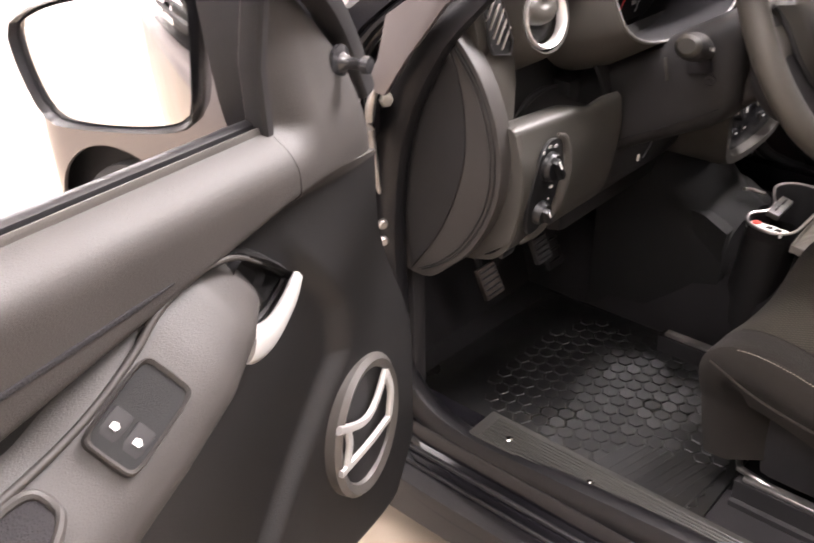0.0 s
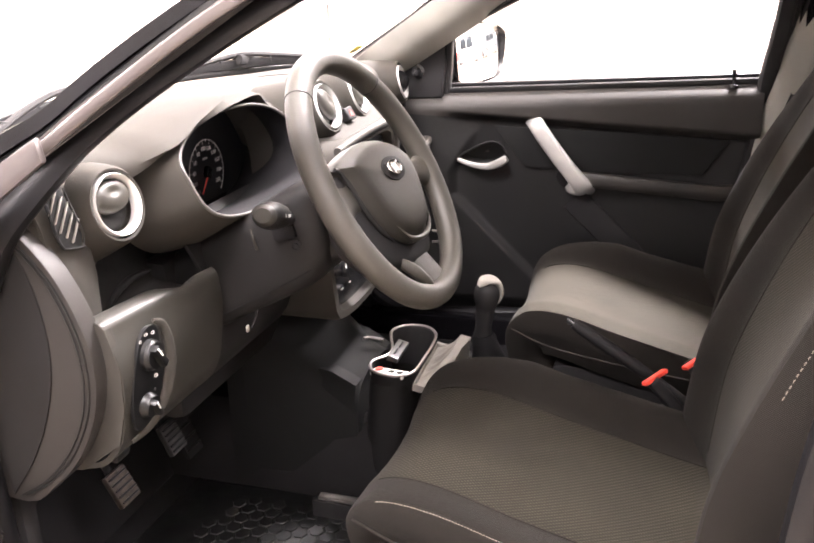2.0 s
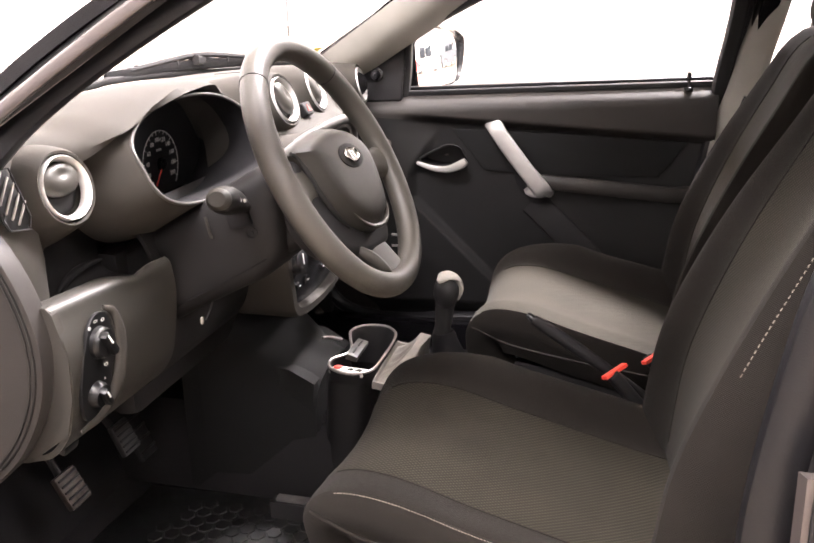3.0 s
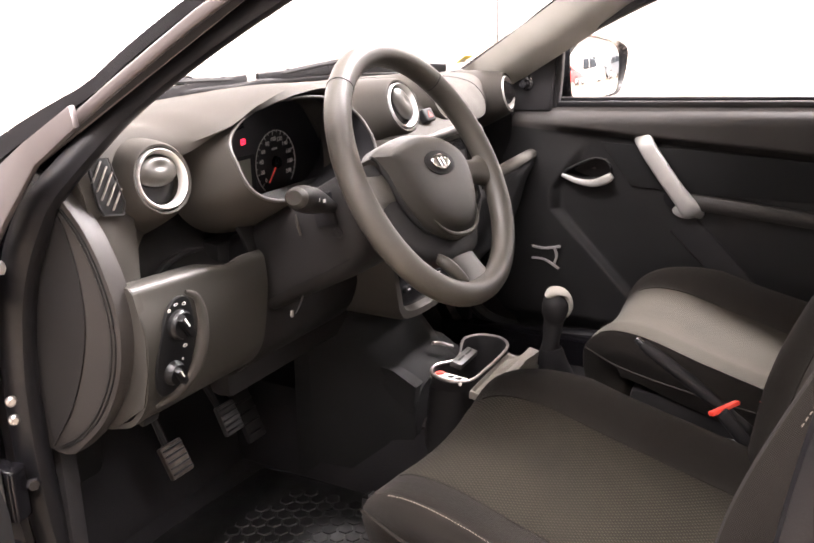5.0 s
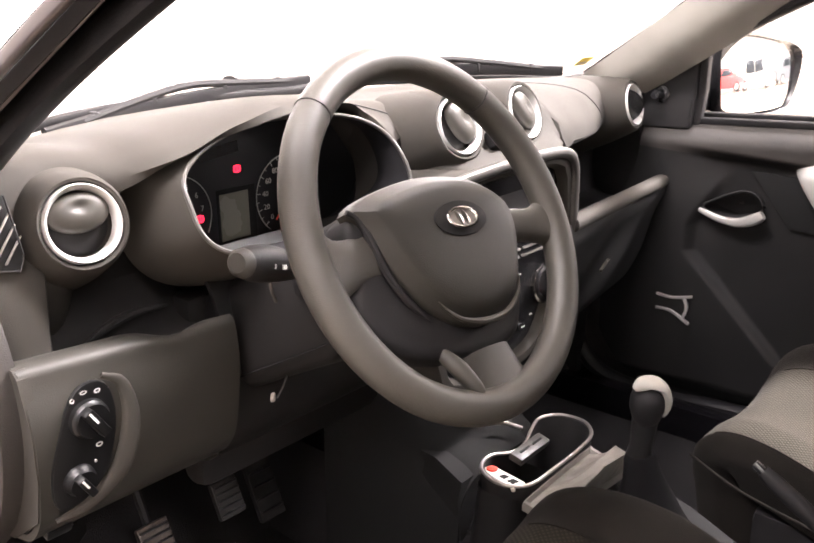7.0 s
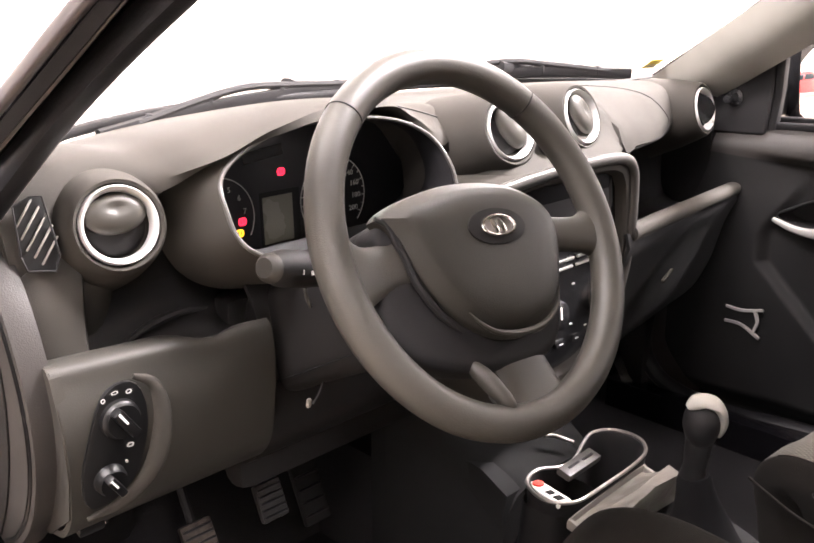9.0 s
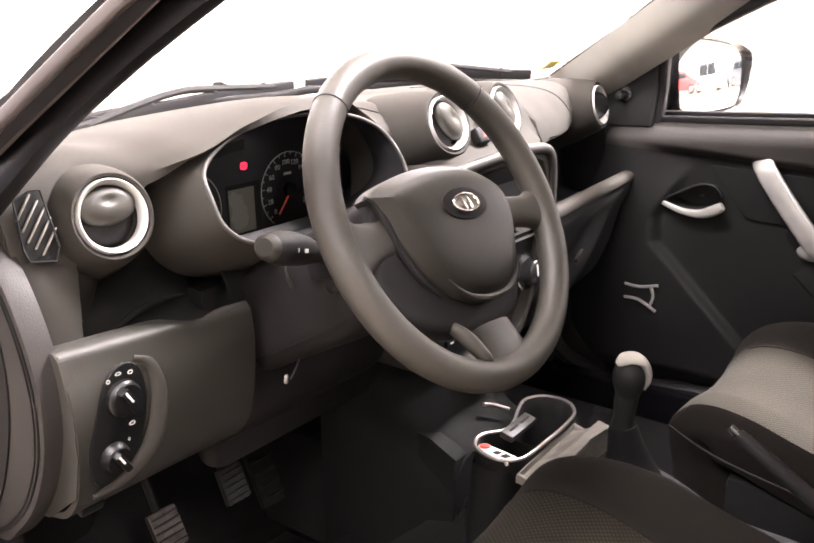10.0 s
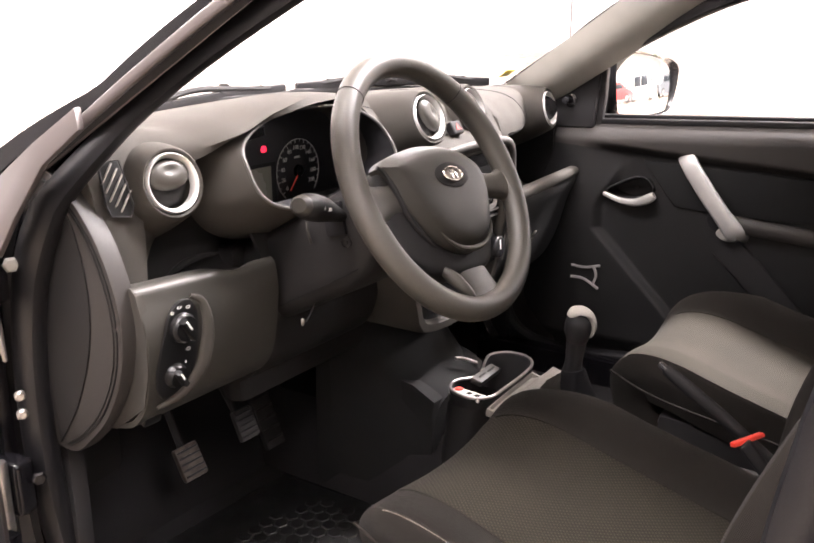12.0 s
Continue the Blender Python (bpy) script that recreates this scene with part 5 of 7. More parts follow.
    if sign < 0:
        edge = spline([(0, -0.032, 0.84), (0, -0.033, 0.895), (0, -0.050, 0.944), (0, -0.104, 0.999), (0, -0.152, 1.030)], 24)

        def corner(u, v):
            q = edge[0]
            y = -0.166 + (q.y + 0.166) * u
            foot = line(y) - 0.008
            if v < 0.25:
                z = foot + (ledge(y) - 0.050 - foot) * v / 0.25
                return Vector((-0.72 + trim_depth(y, z, ledge) + 0.0008, y, z))
            i = min(int((v - 0.25) / 0.75 * 23), 22)
            q = edge[i].lerp(edge[i + 1], (v - 0.25) / 0.75 * 23 - i)
            y = -0.166 + (q.y + 0.166) * u
            low = ledge(y) - 0.050
            z = low + (q.z - 0.84) * (1.03 - low) / 0.19
            root = trim_depth(y, low, ledge)
            fall = 1 - ease((z - low) / 0.135)
            roll = trim_depth(y, min(z, ledge(y)), ledge)
            deep = 0.016 + (root - 0.016) * fall
            deep = roll + (deep - roll) * ease((y + 0.166) / 0.05)
            return Vector((-0.72 + deep + 0.0008 - 0.008 * u ** 8, y, z))
        part("mirror_corner", thicken(patch(corner, 0, 1, 0, 1, 28, 64), 0.004, (1, 0, 0)), M_DOOR, d, "smooth mirror corner cover")
    else:
        part("mirror_corner", slab([(0.065, 0.872), (0.03, 0.935), (-0.05, 1.005), (-0.098, 1.050), (-0.092, 0.96), (-0.082, 0.876)], 0.022, frame_of((X(0.690 if sign > 0 else 0.712), 0, 0), (0, 1, 0), (1, 0, 0)), 0.006, 3), M_MATT if sign > 0 else M_DOOR, d, "triangular mirror corner cover")
    part("mirror_knob", lathe([(0.017, 0.0), (0.017, 0.004), (0.010, 0.006), (0.006, 0.012), (0.006, 0.026), (0.009, 0.030), (0.008, 0.036), (0.0, 0.037)], 18, frame_of((X(0.690), -0.020, 0.945) if sign > 0 else (-0.700, -0.056, 0.931), (0, 1, 0), (-sign, 0, 0))), M_BLACK, d, "small mirror adjusting lever")
    pane = part("window_pane", thicken(patch(lambda u, v: Vector((X(0.742 - 0.10 * v * v * 0.9 - 0.012 * v), -0.09 - 0.10 * v * (1 - u) * 1.0 - 0.775 * u * (1 - 0.06 * v), 0.86 + (0.05 + 0.13 * v * 0 + 0.0) * 0 + v * (0.19 + 0.17 * min(1, u * 1.6)))), 0, 1, 0, 1, 10, 8), 0.004), M_GLASS, d, "clear door window glass")
    pane.visible_shadow = False
    # inside latch: a dark bowl with a bent silver lever
    by, bz = sum(y for y, z in bowl) / len(bowl), sum(z for y, z in bowl) / len(bowl)
    part("latch_bowl", skin([[Vector((X(q), by + (y - by) * k, bz + (z - bz) * k)) for y, z in bowl] for q, k in ((0.688, 1.02), (0.700, 0.99), (0.722, 0.93), (0.728, 0.80), (0.729, 0.1))], caps=False), M_MATT, d, "hollow black latch bowl")
    part("bowl_lip", tube([(X(0.7 - 0.0105) if sign > 0 else -0.719 + trim_depth(y, z, ledge), by + (y - by) * 1.03, bz + (z - bz) * 1.03) for y, z in bowl], 0.0030 if sign > 0 else 0.0052, 8, True), M_DOOR_LOW, d)
    lever = spline([(X(q), y, z) for q, y, z in grip], 22)
    part("latch_lever", tube(lever, [0.55, 0.62, 0.68, 0.72, 0.76, 0.8, 0.82, 0.85, 0.88, 0.9, 0.95, 1, 1.05, 1.1, 1.15, 1.2, 1.26, 1.32, 1.38, 1.42, 1.42, 1.25] if sign < 0 else [0.55, 0.62, 0.68, 0.72, 0.76, 0.8, 0.82, 0.85, 0.88, 0.9, 0.95, 1, 1.05, 1.1, 1.15, 1.2, 1.26, 1.3, 1.32, 1.3, 1.2, 0.95], profile=oval(0, 0, 0.0125 if sign < 0 else 0.0088, 0.0075 if sign < 0 else 0.006, 14, 2.6), up=(1, 0, 0)), M_SILVER, d, "bent silver latch lever")
    # loudspeaker with its silver forked trim
    # The passenger's surround and grille are darker: their shade is put into the colour.
    sp = part("speaker_ring", skin([[Vector((X(q), -0.062 + sh + a, 0.505 + b)) for a, b in oval(0, 0, rx, rz, 40)] for q, rx, rz in (((0.699, 0.077, 0.097), (0.674, 0.075, 0.095), (0.668, 0.069, 0.089), (0.672, 0.060, 0.078), (0.683, 0.057, 0.074)) if sign < 0 else ((0.700, 0.072, 0.084), (0.6885, 0.070, 0.082), (0.6875, 0.066, 0.078), (0.690, 0.062, 0.074)))], caps=False), M_SPEAKER if sign < 0 else M_DOOR_LOW, d, "oval loudspeaker surround")
    part("speaker_grille", slab(oval(-0.062 + sh, 0.505, 0.064, 0.080, 36), 0.004, frame_of((X(0.685) if sign > 0 else -0.681, 0, 0), (0, 1, 0), (1, 0, 0)), 0.001), M_MATT if sign < 0 else M_DOOR_LOW, sp)
    fork = ([(-0.050, 0.520), (-0.085, 0.518), (-0.128, 0.528)], [(-0.050, 0.488), (-0.085, 0.487), (-0.126, 0.466)], [(-0.112, 0.5215), (-0.119, 0.500), (-0.111, 0.475)]) if sign > 0 else \
        ([(-0.022, 0.562), (-0.050, 0.532), (-0.080, 0.526), (-0.132, 0.552)], [(-0.018, 0.488), (-0.070, 0.486), (-0.134, 0.491)], [(-0.116, 0.546), (-0.112, 0.520), (-0.120, 0.492)], [(-0.022, 0.558), (-0.012, 0.525), (-0.018, 0.490)])
    for pts in fork:
        part("speaker_trim", tube(spline([(X(0.676 if sign > 0 else 0.669), y + sh, z) for y, z in pts], 12), 1.0, profile=oval(0, 0, 0.0052 if sign < 0 else 0.0034, 0.0035, 8, 3), up=(1, 0, 0)), M_SILVER, sp, "silver forked speaker trim")
    # door pocket
    if sign < 0:
        part("pocket_lip", tube(spline([(X(0.668), -0.20, 0.372), (X(0.655), -0.40, 0.395), (X(0.655), -0.65, 0.400), (X(0.668), -0.80, 0.395)], 20), 1.0, profile=oval(0, 0, 0.010, 0.016, 10, 3)), M_DOOR, d)
    # hinge strap and check bolts
    for z in ((0.40, 0.74) if sign > 0 else (0.40,)):
        part("hinge", box((0.05, 0.05, 0.06), pose(X(0.80), 0.145, z), 0.008), M_PAINT if sign > 0 else M_SHADED_PAINT, d)
    # mirror
    a0, a1 = Vector((X(0.775), -0.080, 0)), Vector((X(1.055), -0.174, 0))
    along = (a1 - a0).normalized()
    face = Vector((-sign * 0.317, -0.948, 0))

    def mp(s, z, back=0.0):
        if sign > 0:
            s, z = 0.026 + s * 0.90, 0.884 + (z - 0.868) * 0.92
        if sign < 0:
            s, z = 0.064 + s * 0.66, 0.850 + (z - 0.868) * 0.78
        return a0 + along * s + Vector((0, 0, z)) - face * back
    rim = [(0.000, 1.040), (0.02, 1.060), (0.10, 1.058), (0.22, 1.040), (0.285, 1.016), (0.296, 0.99), (0.285, 0.93), (0.262, 0.884), (0.22, 0.872), (0.10, 0.868), (0.04, 0.874), (0.015, 0.90)]
    rim = [(q.x, q.y) for q in spline([(s, z, 0) for s, z in rim], 44, True)]
    mid = (0.15, 0.965)

    def ring(k, back):
        return [mp(mid[0] + (s - mid[0]) * k, mid[1] + (z - mid[1]) * k, back) for s, z in rim]
    housing = part("mirror_housing", skin([ring(0.94, 0.010), ring(0.99, -0.004), ring(1.02, 0.002), ring(1.03, 0.02), ring(0.97, 0.06), ring(0.80, 0.095), ring(0.40, 0.112)]), M_BLACK, d, "black door mirror housing")
    def dome(k):
        out = []
        for s, z in rim:
            a, b = (s - mid[0]) * k, (z - mid[1]) * k
            out.append(mp(mid[0] + a, mid[1] + b, 0.0005 + (a * a + b * b) / 2.4 + (0.060 if sign > 0 else 0.0) * b))
        return out
    part("mirror_face", skin([dome(k) for k in (0.925, 0.85, 0.75, 0.65, 0.55, 0.45, 0.35, 0.25, 0.15, 0.07, 0.01)]), M_MIRROR, housing, "clean convex mirror glass")
    part("mirror_arm", tube(spline([(X(0.74), -0.02, 0.93), (X(0.79), -0.025, 0.93), (X(0.85), -0.03, 0.95)] if sign > 0 else [(-0.735, -0.055, 0.955), (-0.78, -0.062, 0.95), (-0.825, -0.070, 0.945)], 8), 1.0, profile=oval(0, 0, 0.045, 0.055, 14, 2.6) if sign > 0 else oval(0, 0, 0.035, 0.098, 20, 4), up=(0, 0, 1)), M_RUBBER, housing)
    part("mirror_base", slab([(0.05, 0.89), (0.02, 0.95), (-0.06, 1.02), (-0.090, 1.03), (-0.085, 0.885)], 0.018, frame_of((X(0.735) if sign > 0 else -0.753, 0, 0), (0, 1, 0), (1, 0, 0)), 0.005), M_RUBBER, housing)
    return d


door_r = make_door(1, "closed passenger door with dark trim and silver handles")
# long silver pull handle, dark cloth inset, ledge, lock pin
part("trim_inset", slab([(-0.215, 0.806), (-0.50, 0.797), (-0.800, 0.782), (-0.735, 0.694), (-0.47, 0.692), (-0.30, 0.70)], 0.006, frame_of((0.6975, 0, 0), (0, 1, 0), (1, 0, 0)), 0.003), M_DOOR_INSERT, door_r, "black cloth inset")
part("ledge", tube(spline([(0.706, -0.42, 0.674), (0.690, -0.50, 0.672), (0.688, -0.68, 0.660), (0.694, -0.77, 0.652), (0.708, -0.81, 0.654)], 26), 1.0, profile=oval(0, 0, 0.016, 0.020, 12, 2.6)), M_DOOR, door_r)
grip = part("pull_handle", tube(spline([(0.708, -0.318, 0.828), (0.690, -0.327, 0.820), (0.678, -0.342, 0.798), (0.674, -0.392, 0.732), (0.675, -0.434, 0.680), (0.682, -0.453, 0.656), (0.694, -0.458, 0.648), (0.708, -0.458, 0.646)], 36), [1.15, 1.15, 1.12, 1.08, 1.04] + [1.0] * 20 + [1.02, 1.04, 1.06, 1.08, 1.1, 1.12, 1.14, 1.14, 1.12, 1.1, 1.05], profile=oval(0, 0, 0.0205, 0.011, 16, 3.4), up=(1, 0, 0)), M_SILVER, door_r, "long silver pull handle")
part("handle_foot", tube(spline([(0.684, -0.456, 0.654), (0.688, -0.438, 0.649), (0.696, -0.422, 0.652), (0.706, -0.412, 0.660)], 16), [0.95] * 12 + [0.9, 0.8, 0.7, 0.55], profile=oval(0, 0, 0.017, 0.012, 14, 3.2), up=(1, 0, 0)), M_SILVER, grip)
# Dark plate on the trim paints the shade of the finger hollow.
part("handle_cup_shade", slab(oval(-0.404, 0.676, 0.024, 0.020, 28, 2.4, radians(52)), 0.008, frame_of((0.694, 0, 0), (0, 1, 0), (1, 0, 0)), 0.003), M_BEZEL, door_r, "dark plate for the shade of a finger hollow beside the handle")
part("strap_moulding", tube(spline([(0.706, -0.425, 0.62), (0.704, -0.50, 0.55), (0.706, -0.570, 0.480), (0.706, -0.60, 0.44)], 14), 1.0, profile=oval(0, 0, 0.036, 0.008, 12, 2.6), up=(1, 0, 0)), M_MATT, door_r)
part("lock_pin", lathe([(0.011, 0.0), (0.010, 0.006), (0.005, 0.008), (0.0045, 0.022), (0.006, 0.034), (0.005, 0.042), (0, 0.043)], 14, pose(0.702, -0.793, 0.908)), M_BLACK, door_r, "black door lock pin")

door_l = make_door(-1, "open driver's door with dark trim, window switches and a silver latch")
# armrest ramp with the window switches and a pull cup
rings = []
ARM = [(-0.232, 0.786, 0.06), (-0.262, 0.804, 0.45), (-0.305, 0.804, 0.78), (-0.355, 0.789, 0.95), (-0.42, 0.769, 1.0), (-0.48, 0.750, 1.0), (-0.56, 0.742, 1.0), (-0.68, 0.738, 0.95), (-0.78, 0.734, 0.6)]
for k in range(41):
    t = k / 40 * (len(ARM) - 1)
    i = min(int(t), len(ARM) - 2)
    f = t - i
    f = f * f * (3 - 2 * f) * 0.3 + f * 0.7
    y, z, g = [a + (b - a) * f for a, b in zip(ARM[i], ARM[i + 1])]
    prof = [(0.0, 0.040), (0.012, 0.037), (0.030, 0.020), (0.050, 0.000), (0.064, -0.016), (0.074, -0.032), (0.075, -0.044), (0.068, -0.054), (0.050, -0.068), (0.026, -0.084), (0.0, -0.100)]
    rings.append([Vector((-0.712 + a * g, y - b * 0.35, z + b * (0.5 + 0.5 * g))) for a, b in prof])
arm = part("armrest", thicken(skin(rings, closed=False, caps=False), 0.005, (1, 0, 0.5)), M_DOOR, door_l, "raised armrest panel")
SW = frame_of((-0.6640, -0.4200, 0.7745), (0.034, 0.0126, -0.036), (0.746, -0.197, 0.635)) @ pose(0, 0, 0.002)
part("switch_frame", skin([[SW @ Vector((a * k, b * k, h)) for a, b in oval(0, 0, 0.0225, 0.0385, 24, 7)] for k, h in ((1.06, -0.012), (1.06, 0.003), (1.02, 0.0045), (0.95, 0.002), (0.92, -0.008))], caps=False), M_DOOR, arm)
# Thin black plate stands proud and paints the shade of a sunken well.
part("switch_well_shade", slab(oval(0, 0, 0.0212, 0.0368, 24, 7), 0.008, SW @ pose(0, 0, -0.0075), 0), M_DOOR_INSERT, arm, "black plate in place of the switch well's shade")
for dx in (-0.0100, 0.0100):
    b = part("window_switch", box((0.0172, 0.026, 0.010), SW @ pose(dx, -0.016, -0.003, 8, 0, 0), 0.003, 2), M_MATT, arm, "black rocker window switch")
    part("switch_symbol", slab([(-0.0032, -0.0026), (0.0026, -0.0026), (0.0038, 0.0006), (0.0006, 0.0032), (-0.0032, 0.002)], 0.0008, SW @ pose(dx, -0.017, 0.0024, 8, 0, 0), 0), M_GREY_PRINT, b, "white window symbol")
# Flat black plate for the shade inside the pull cup; nothing is hollow.
part("pull_cup_shade", slab(oval(0, 0, 0.022, 0.075, 28, 3), 0.004, frame_of((-0.6640, -0.578, 0.7420), (0.034, 0.0126, -0.036), (0.737, -0.067, 0.672)), 0.001), M_CARPET, arm, "flat black plate for the shade inside the pull cup")
part("cup_rim", tube([frame_of((-0.6610, -0.578, 0.7448), (0.034, 0.0126, -0.036), (0.737, -0.067, 0.672)) @ Vector((a, b, 0)) for a, b in oval(0, 0, 0.024, 0.078, 36, 3)], 0.004, 8, True), M_DOOR, arm)
# Raised black tube draws the shade of a groove in the trim.
part("groove_shade", tube([(-0.6795, y, 0.842 - 0.04 * (y + 0.35)) for y in [-0.345 - 0.04 * k for k in range(12)]], [0.0010] + [0.0026] * 11, 8, flat=0.5, up=(1, 0, 0)), M_CARPET, door_l, "thin black tube for the shade of a trim groove")
part("arm_ridge", tube(spline([(-0.684, y, z) for y, z in ((-0.232, 0.800), (-0.258, 0.819), (-0.286, 0.830), (-0.325, 0.834), (-0.363, 0.825), (-0.391, 0.808), (-0.435, 0.790), (-0.482, 0.780), (-0.56, 0.775), (-0.70, 0.772))], 60), [0.0014 + 0.0020 * min(1, k / 8) for k in range(60)], 10), M_DOOR, door_l, "raised ridge round the armrest")
door_l.matrix_world = pose(-HINGE[0], HINGE[1], 0.047, 0, 0, -75)

# ---- hinges and bolts on the body, seen in the gap of the open door ----
for z in (0.82, 0.50):
    hb = part("door_hinge", box((0.035, 0.055, 0.085), pose(-0.785, 0.172, z, 0, 0, 10), 0.010, 3), M_SHADED_PAINT, car, "dark hinge plate")
    part("hinge_pin", lathe([(0.010, -0.06), (0.012, -0.055), (0.012, 0.055), (0.010, 0.06), (0, 0.062)], 16, pose(-0.812, 0.160, z - 0.01)), M_STEEL, hb, "bare steel hinge pin")
    part("hinge_bolt", lathe([(0.011, 0), (0.011, 0.004), (0.008, 0.007), (0, 0.007)], 6, frame_of((-0.765, 0.141, z + 0.010), (1, 0, 0), (-0.4, -0.9, 0))), M_CREAM if z > 0.6 else M_SHADED_PAINT, hb, "pale hinge bolt" if z > 0.6 else "painted hinge bolt")
sheet = slab([(0.150, 0.855), (0.128, 0.895), (0.122, 0.950), (0.050, 1.000), (-0.030, 1.048), (-0.040, 1.022), (0.026, 0.975), (0.077, 0.905), (0.110, 0.850)], 0.010, frame_of((-0.800, 0, 0), (0, 1, 0), (1, 0, 0)), 0.003)
for v in sheet.verts:
    v.co.x += (v.co.z - 0.86) * 0.20
part("pillar_foot", sheet, M_PAINT, car, "pinkish-brown painted pillar foot")
part("hinge_strap", tube(spline([(-0.790, 0.112, 0.868), (-0.797, 0.131, 0.852), (-0.800, 0.139, 0.815), (-0.800, 0.137, 0.765), (-0.799, 0.126, 0.705)], 16), [0.003, 0.004, 0.005, 0.006] + [0.007] * 8 + [0.006, 0.005, 0.004, 0.003], 10), M_STEEL, car, "bare metal hinge strap")
for z in (0.640, 0.612):
    part("check_bolt", lathe([(0.008, 0), (0.008, 0.005), (0.005, 0.008), (0, 0.008)], 10, frame_of((-0.772, 0.150, z), (1, 0, 0), (-0.4, -0.9, 0))), M_STEEL, car)

# ---- instruments ----
def on_cluster(x, z, h=0.0, turn=0.0):
    return frame_of((x, 0.0618 - h, z), (1, 0, 0), (0, -1, 0)) @ pose(0, 0, 0, 0, 0, turn)


SPD, SPR = (-0.266, 0.893), 0.054
dial = part("speed_dial", arc_band(0, 0, SPR, 0.0012, -42, 232, 60, on_cluster(*SPD)), M_GREY_PRINT, cluster, "thin white scale of the speed dial")
for k in range(21):
    a = 222 - 12.6 * k
    long = 0.006 if k % 2 == 0 else 0.0035
    part("tick", box((long, 0.0011, 0.0006), on_cluster(SPD[0] + (SPR - long / 2) * math.cos(radians(a)), SPD[1] + (SPR - long / 2) * math.sin(radians(a)), 0.0004, a), 0), M_GREY_PRINT, dial)
for k in range(11):
    a = 222 - 25.2 * k
    text(str(20 * k), 0.0105, on_cluster(SPD[0] + 0.0395 * math.cos(radians(a)), SPD[1] + 0.0405 * math.sin(radians(a)), 0.0004), M_GREY_PRINT, dial, name="numeral")
part("unit_bar", box((0.014, 0.0035, 0.0006), on_cluster(SPD[0] - 0.002, SPD[1] + 0.024, 0.0004), 0), M_GREY_PRINT, dial)
part("needle", box((0.040, 0.0032, 0.002), on_cluster(SPD[0] - 0.013, SPD[1] - 0.016, 0.004, 230), 0.0008, 1), M_RED, dial, "red needle")
part("needle_hub", lathe([(0.011, 0), (0.010, 0.006), (0, 0.007)], 20, on_cluster(*SPD)), M_BLACK, dial)
TAC, TAR = (-0.446, 0.893), 0.052
tach = part("rev_dial", arc_band(0, 0, TAR, 0.0012, -30, 75, 30, on_cluster(*TAC)), M_GREY_PRINT, cluster, "thin white scale of the rev counter")
for n, a in ((5, 62), (6, 36), (7, 8)):
    text(str(n), 0.010, on_cluster(TAC[0] + 0.040 * math.cos(radians(a)), TAC[1] + 0.040 * math.sin(radians(a)), 0.0004), M_GREY_PRINT, tach, name="numeral")
part("display", box((0.047, 0.062, 0.002), on_cluster(-0.357, 0.880, 0.0), 0.001, 1), M_LCD, cluster, "grey-green liquid crystal display")
part("display_frame", box((0.062, 0.078, 0.001), on_cluster(-0.353, 0.878, -0.0002), 0.0004, 1), M_MATT, cluster)
part("lower_band", box((0.24, 0.016, 0.001), on_cluster(-0.33, 0.838, 0.0), 0), M_DASH_DARK, cluster)
part("warning_strip", box((0.060, 0.014, 0.001), on_cluster(-0.375, 0.966, 0.0, 6), 0), M_BLACK, cluster)
for x, z, mat, nm in ((-0.349, 0.940, M_LAMP_RED, "red warning lamp"), (-0.411, 0.886, M_LAMP_RED, "red warning lamp"), (-0.416, 0.872, M_LAMP_AMBER, "amber fuel lamp"), (-0.438, 0.861, M_LAMP_RED, "red warning lamp")):
    part("warning_lamp", skin([[on_cluster(x, z) @ Vector((a * k, b * k, h)) for a, b in oval(0, 0, 0.0058, 0.0050, 16, 3)] for k, h in ((1, 0.0), (1, 0.0008), (0.55, 0.0008), (0.55, 0.0))], caps=False), mat, cluster, nm)
    part("lamp_symbol", box((0.0022, 0.0050, 0.0008), on_cluster(x, z, 0.0005), 0), mat, cluster)

# window side grille at the dashboard's left end
GR = frame_of((-0.678, 0.0195, 0.928), (0.93, -0.32, -0.12), (-0.25, -0.93, 0.28))
gr = part("defrost_grille", slab([(-0.021, 0.030), (-0.006, 0.040), (0.006, 0.041), (0.022, -0.018), (0.018, -0.034), (-0.008, -0.034), (-0.014, -0.020)], 0.003, GR @ pose(0, 0, -0.004), 0.001), M_DOOR_INSERT, dash, "black side defrost grille")
for k in range(5):
    t = (k - 2) / 2
    part("slat", box((0.0022, 0.043 - 0.010 * abs(t), 0.004), GR @ pose(0.001 + 0.012 * t, 0.005 - 0.018 * t, 0.001, 0, 0, -27), 0.001, 1), M_LEATHER, gr)
part("grille_frame", tube([GR @ Vector((a, b, 0.003)) for a, b in ((-0.021, 0.030), (-0.006, 0.040), (0.006, 0.041), (0.022, -0.018), (0.018, -0.034), (-0.008, -0.034), (-0.014, -0.020))], 0.0011, 6, True), M_MATT, gr)

# airbag lid lines on the passenger side
def pad_at(x, v):
    r = pad_ring(x)
    i = min(int(v * 33), 32)
    return r[i].lerp(r[i + 1], v * 33 - i)


def pad_line(name, pts, r, mat):
    path = [pad_at(x, v) for x, v in [(q.x, q.y) for q in spline([(a, b, 0) for a, b in pts], 60)]]
    part(name, tube(path, r, 6), mat, dash)


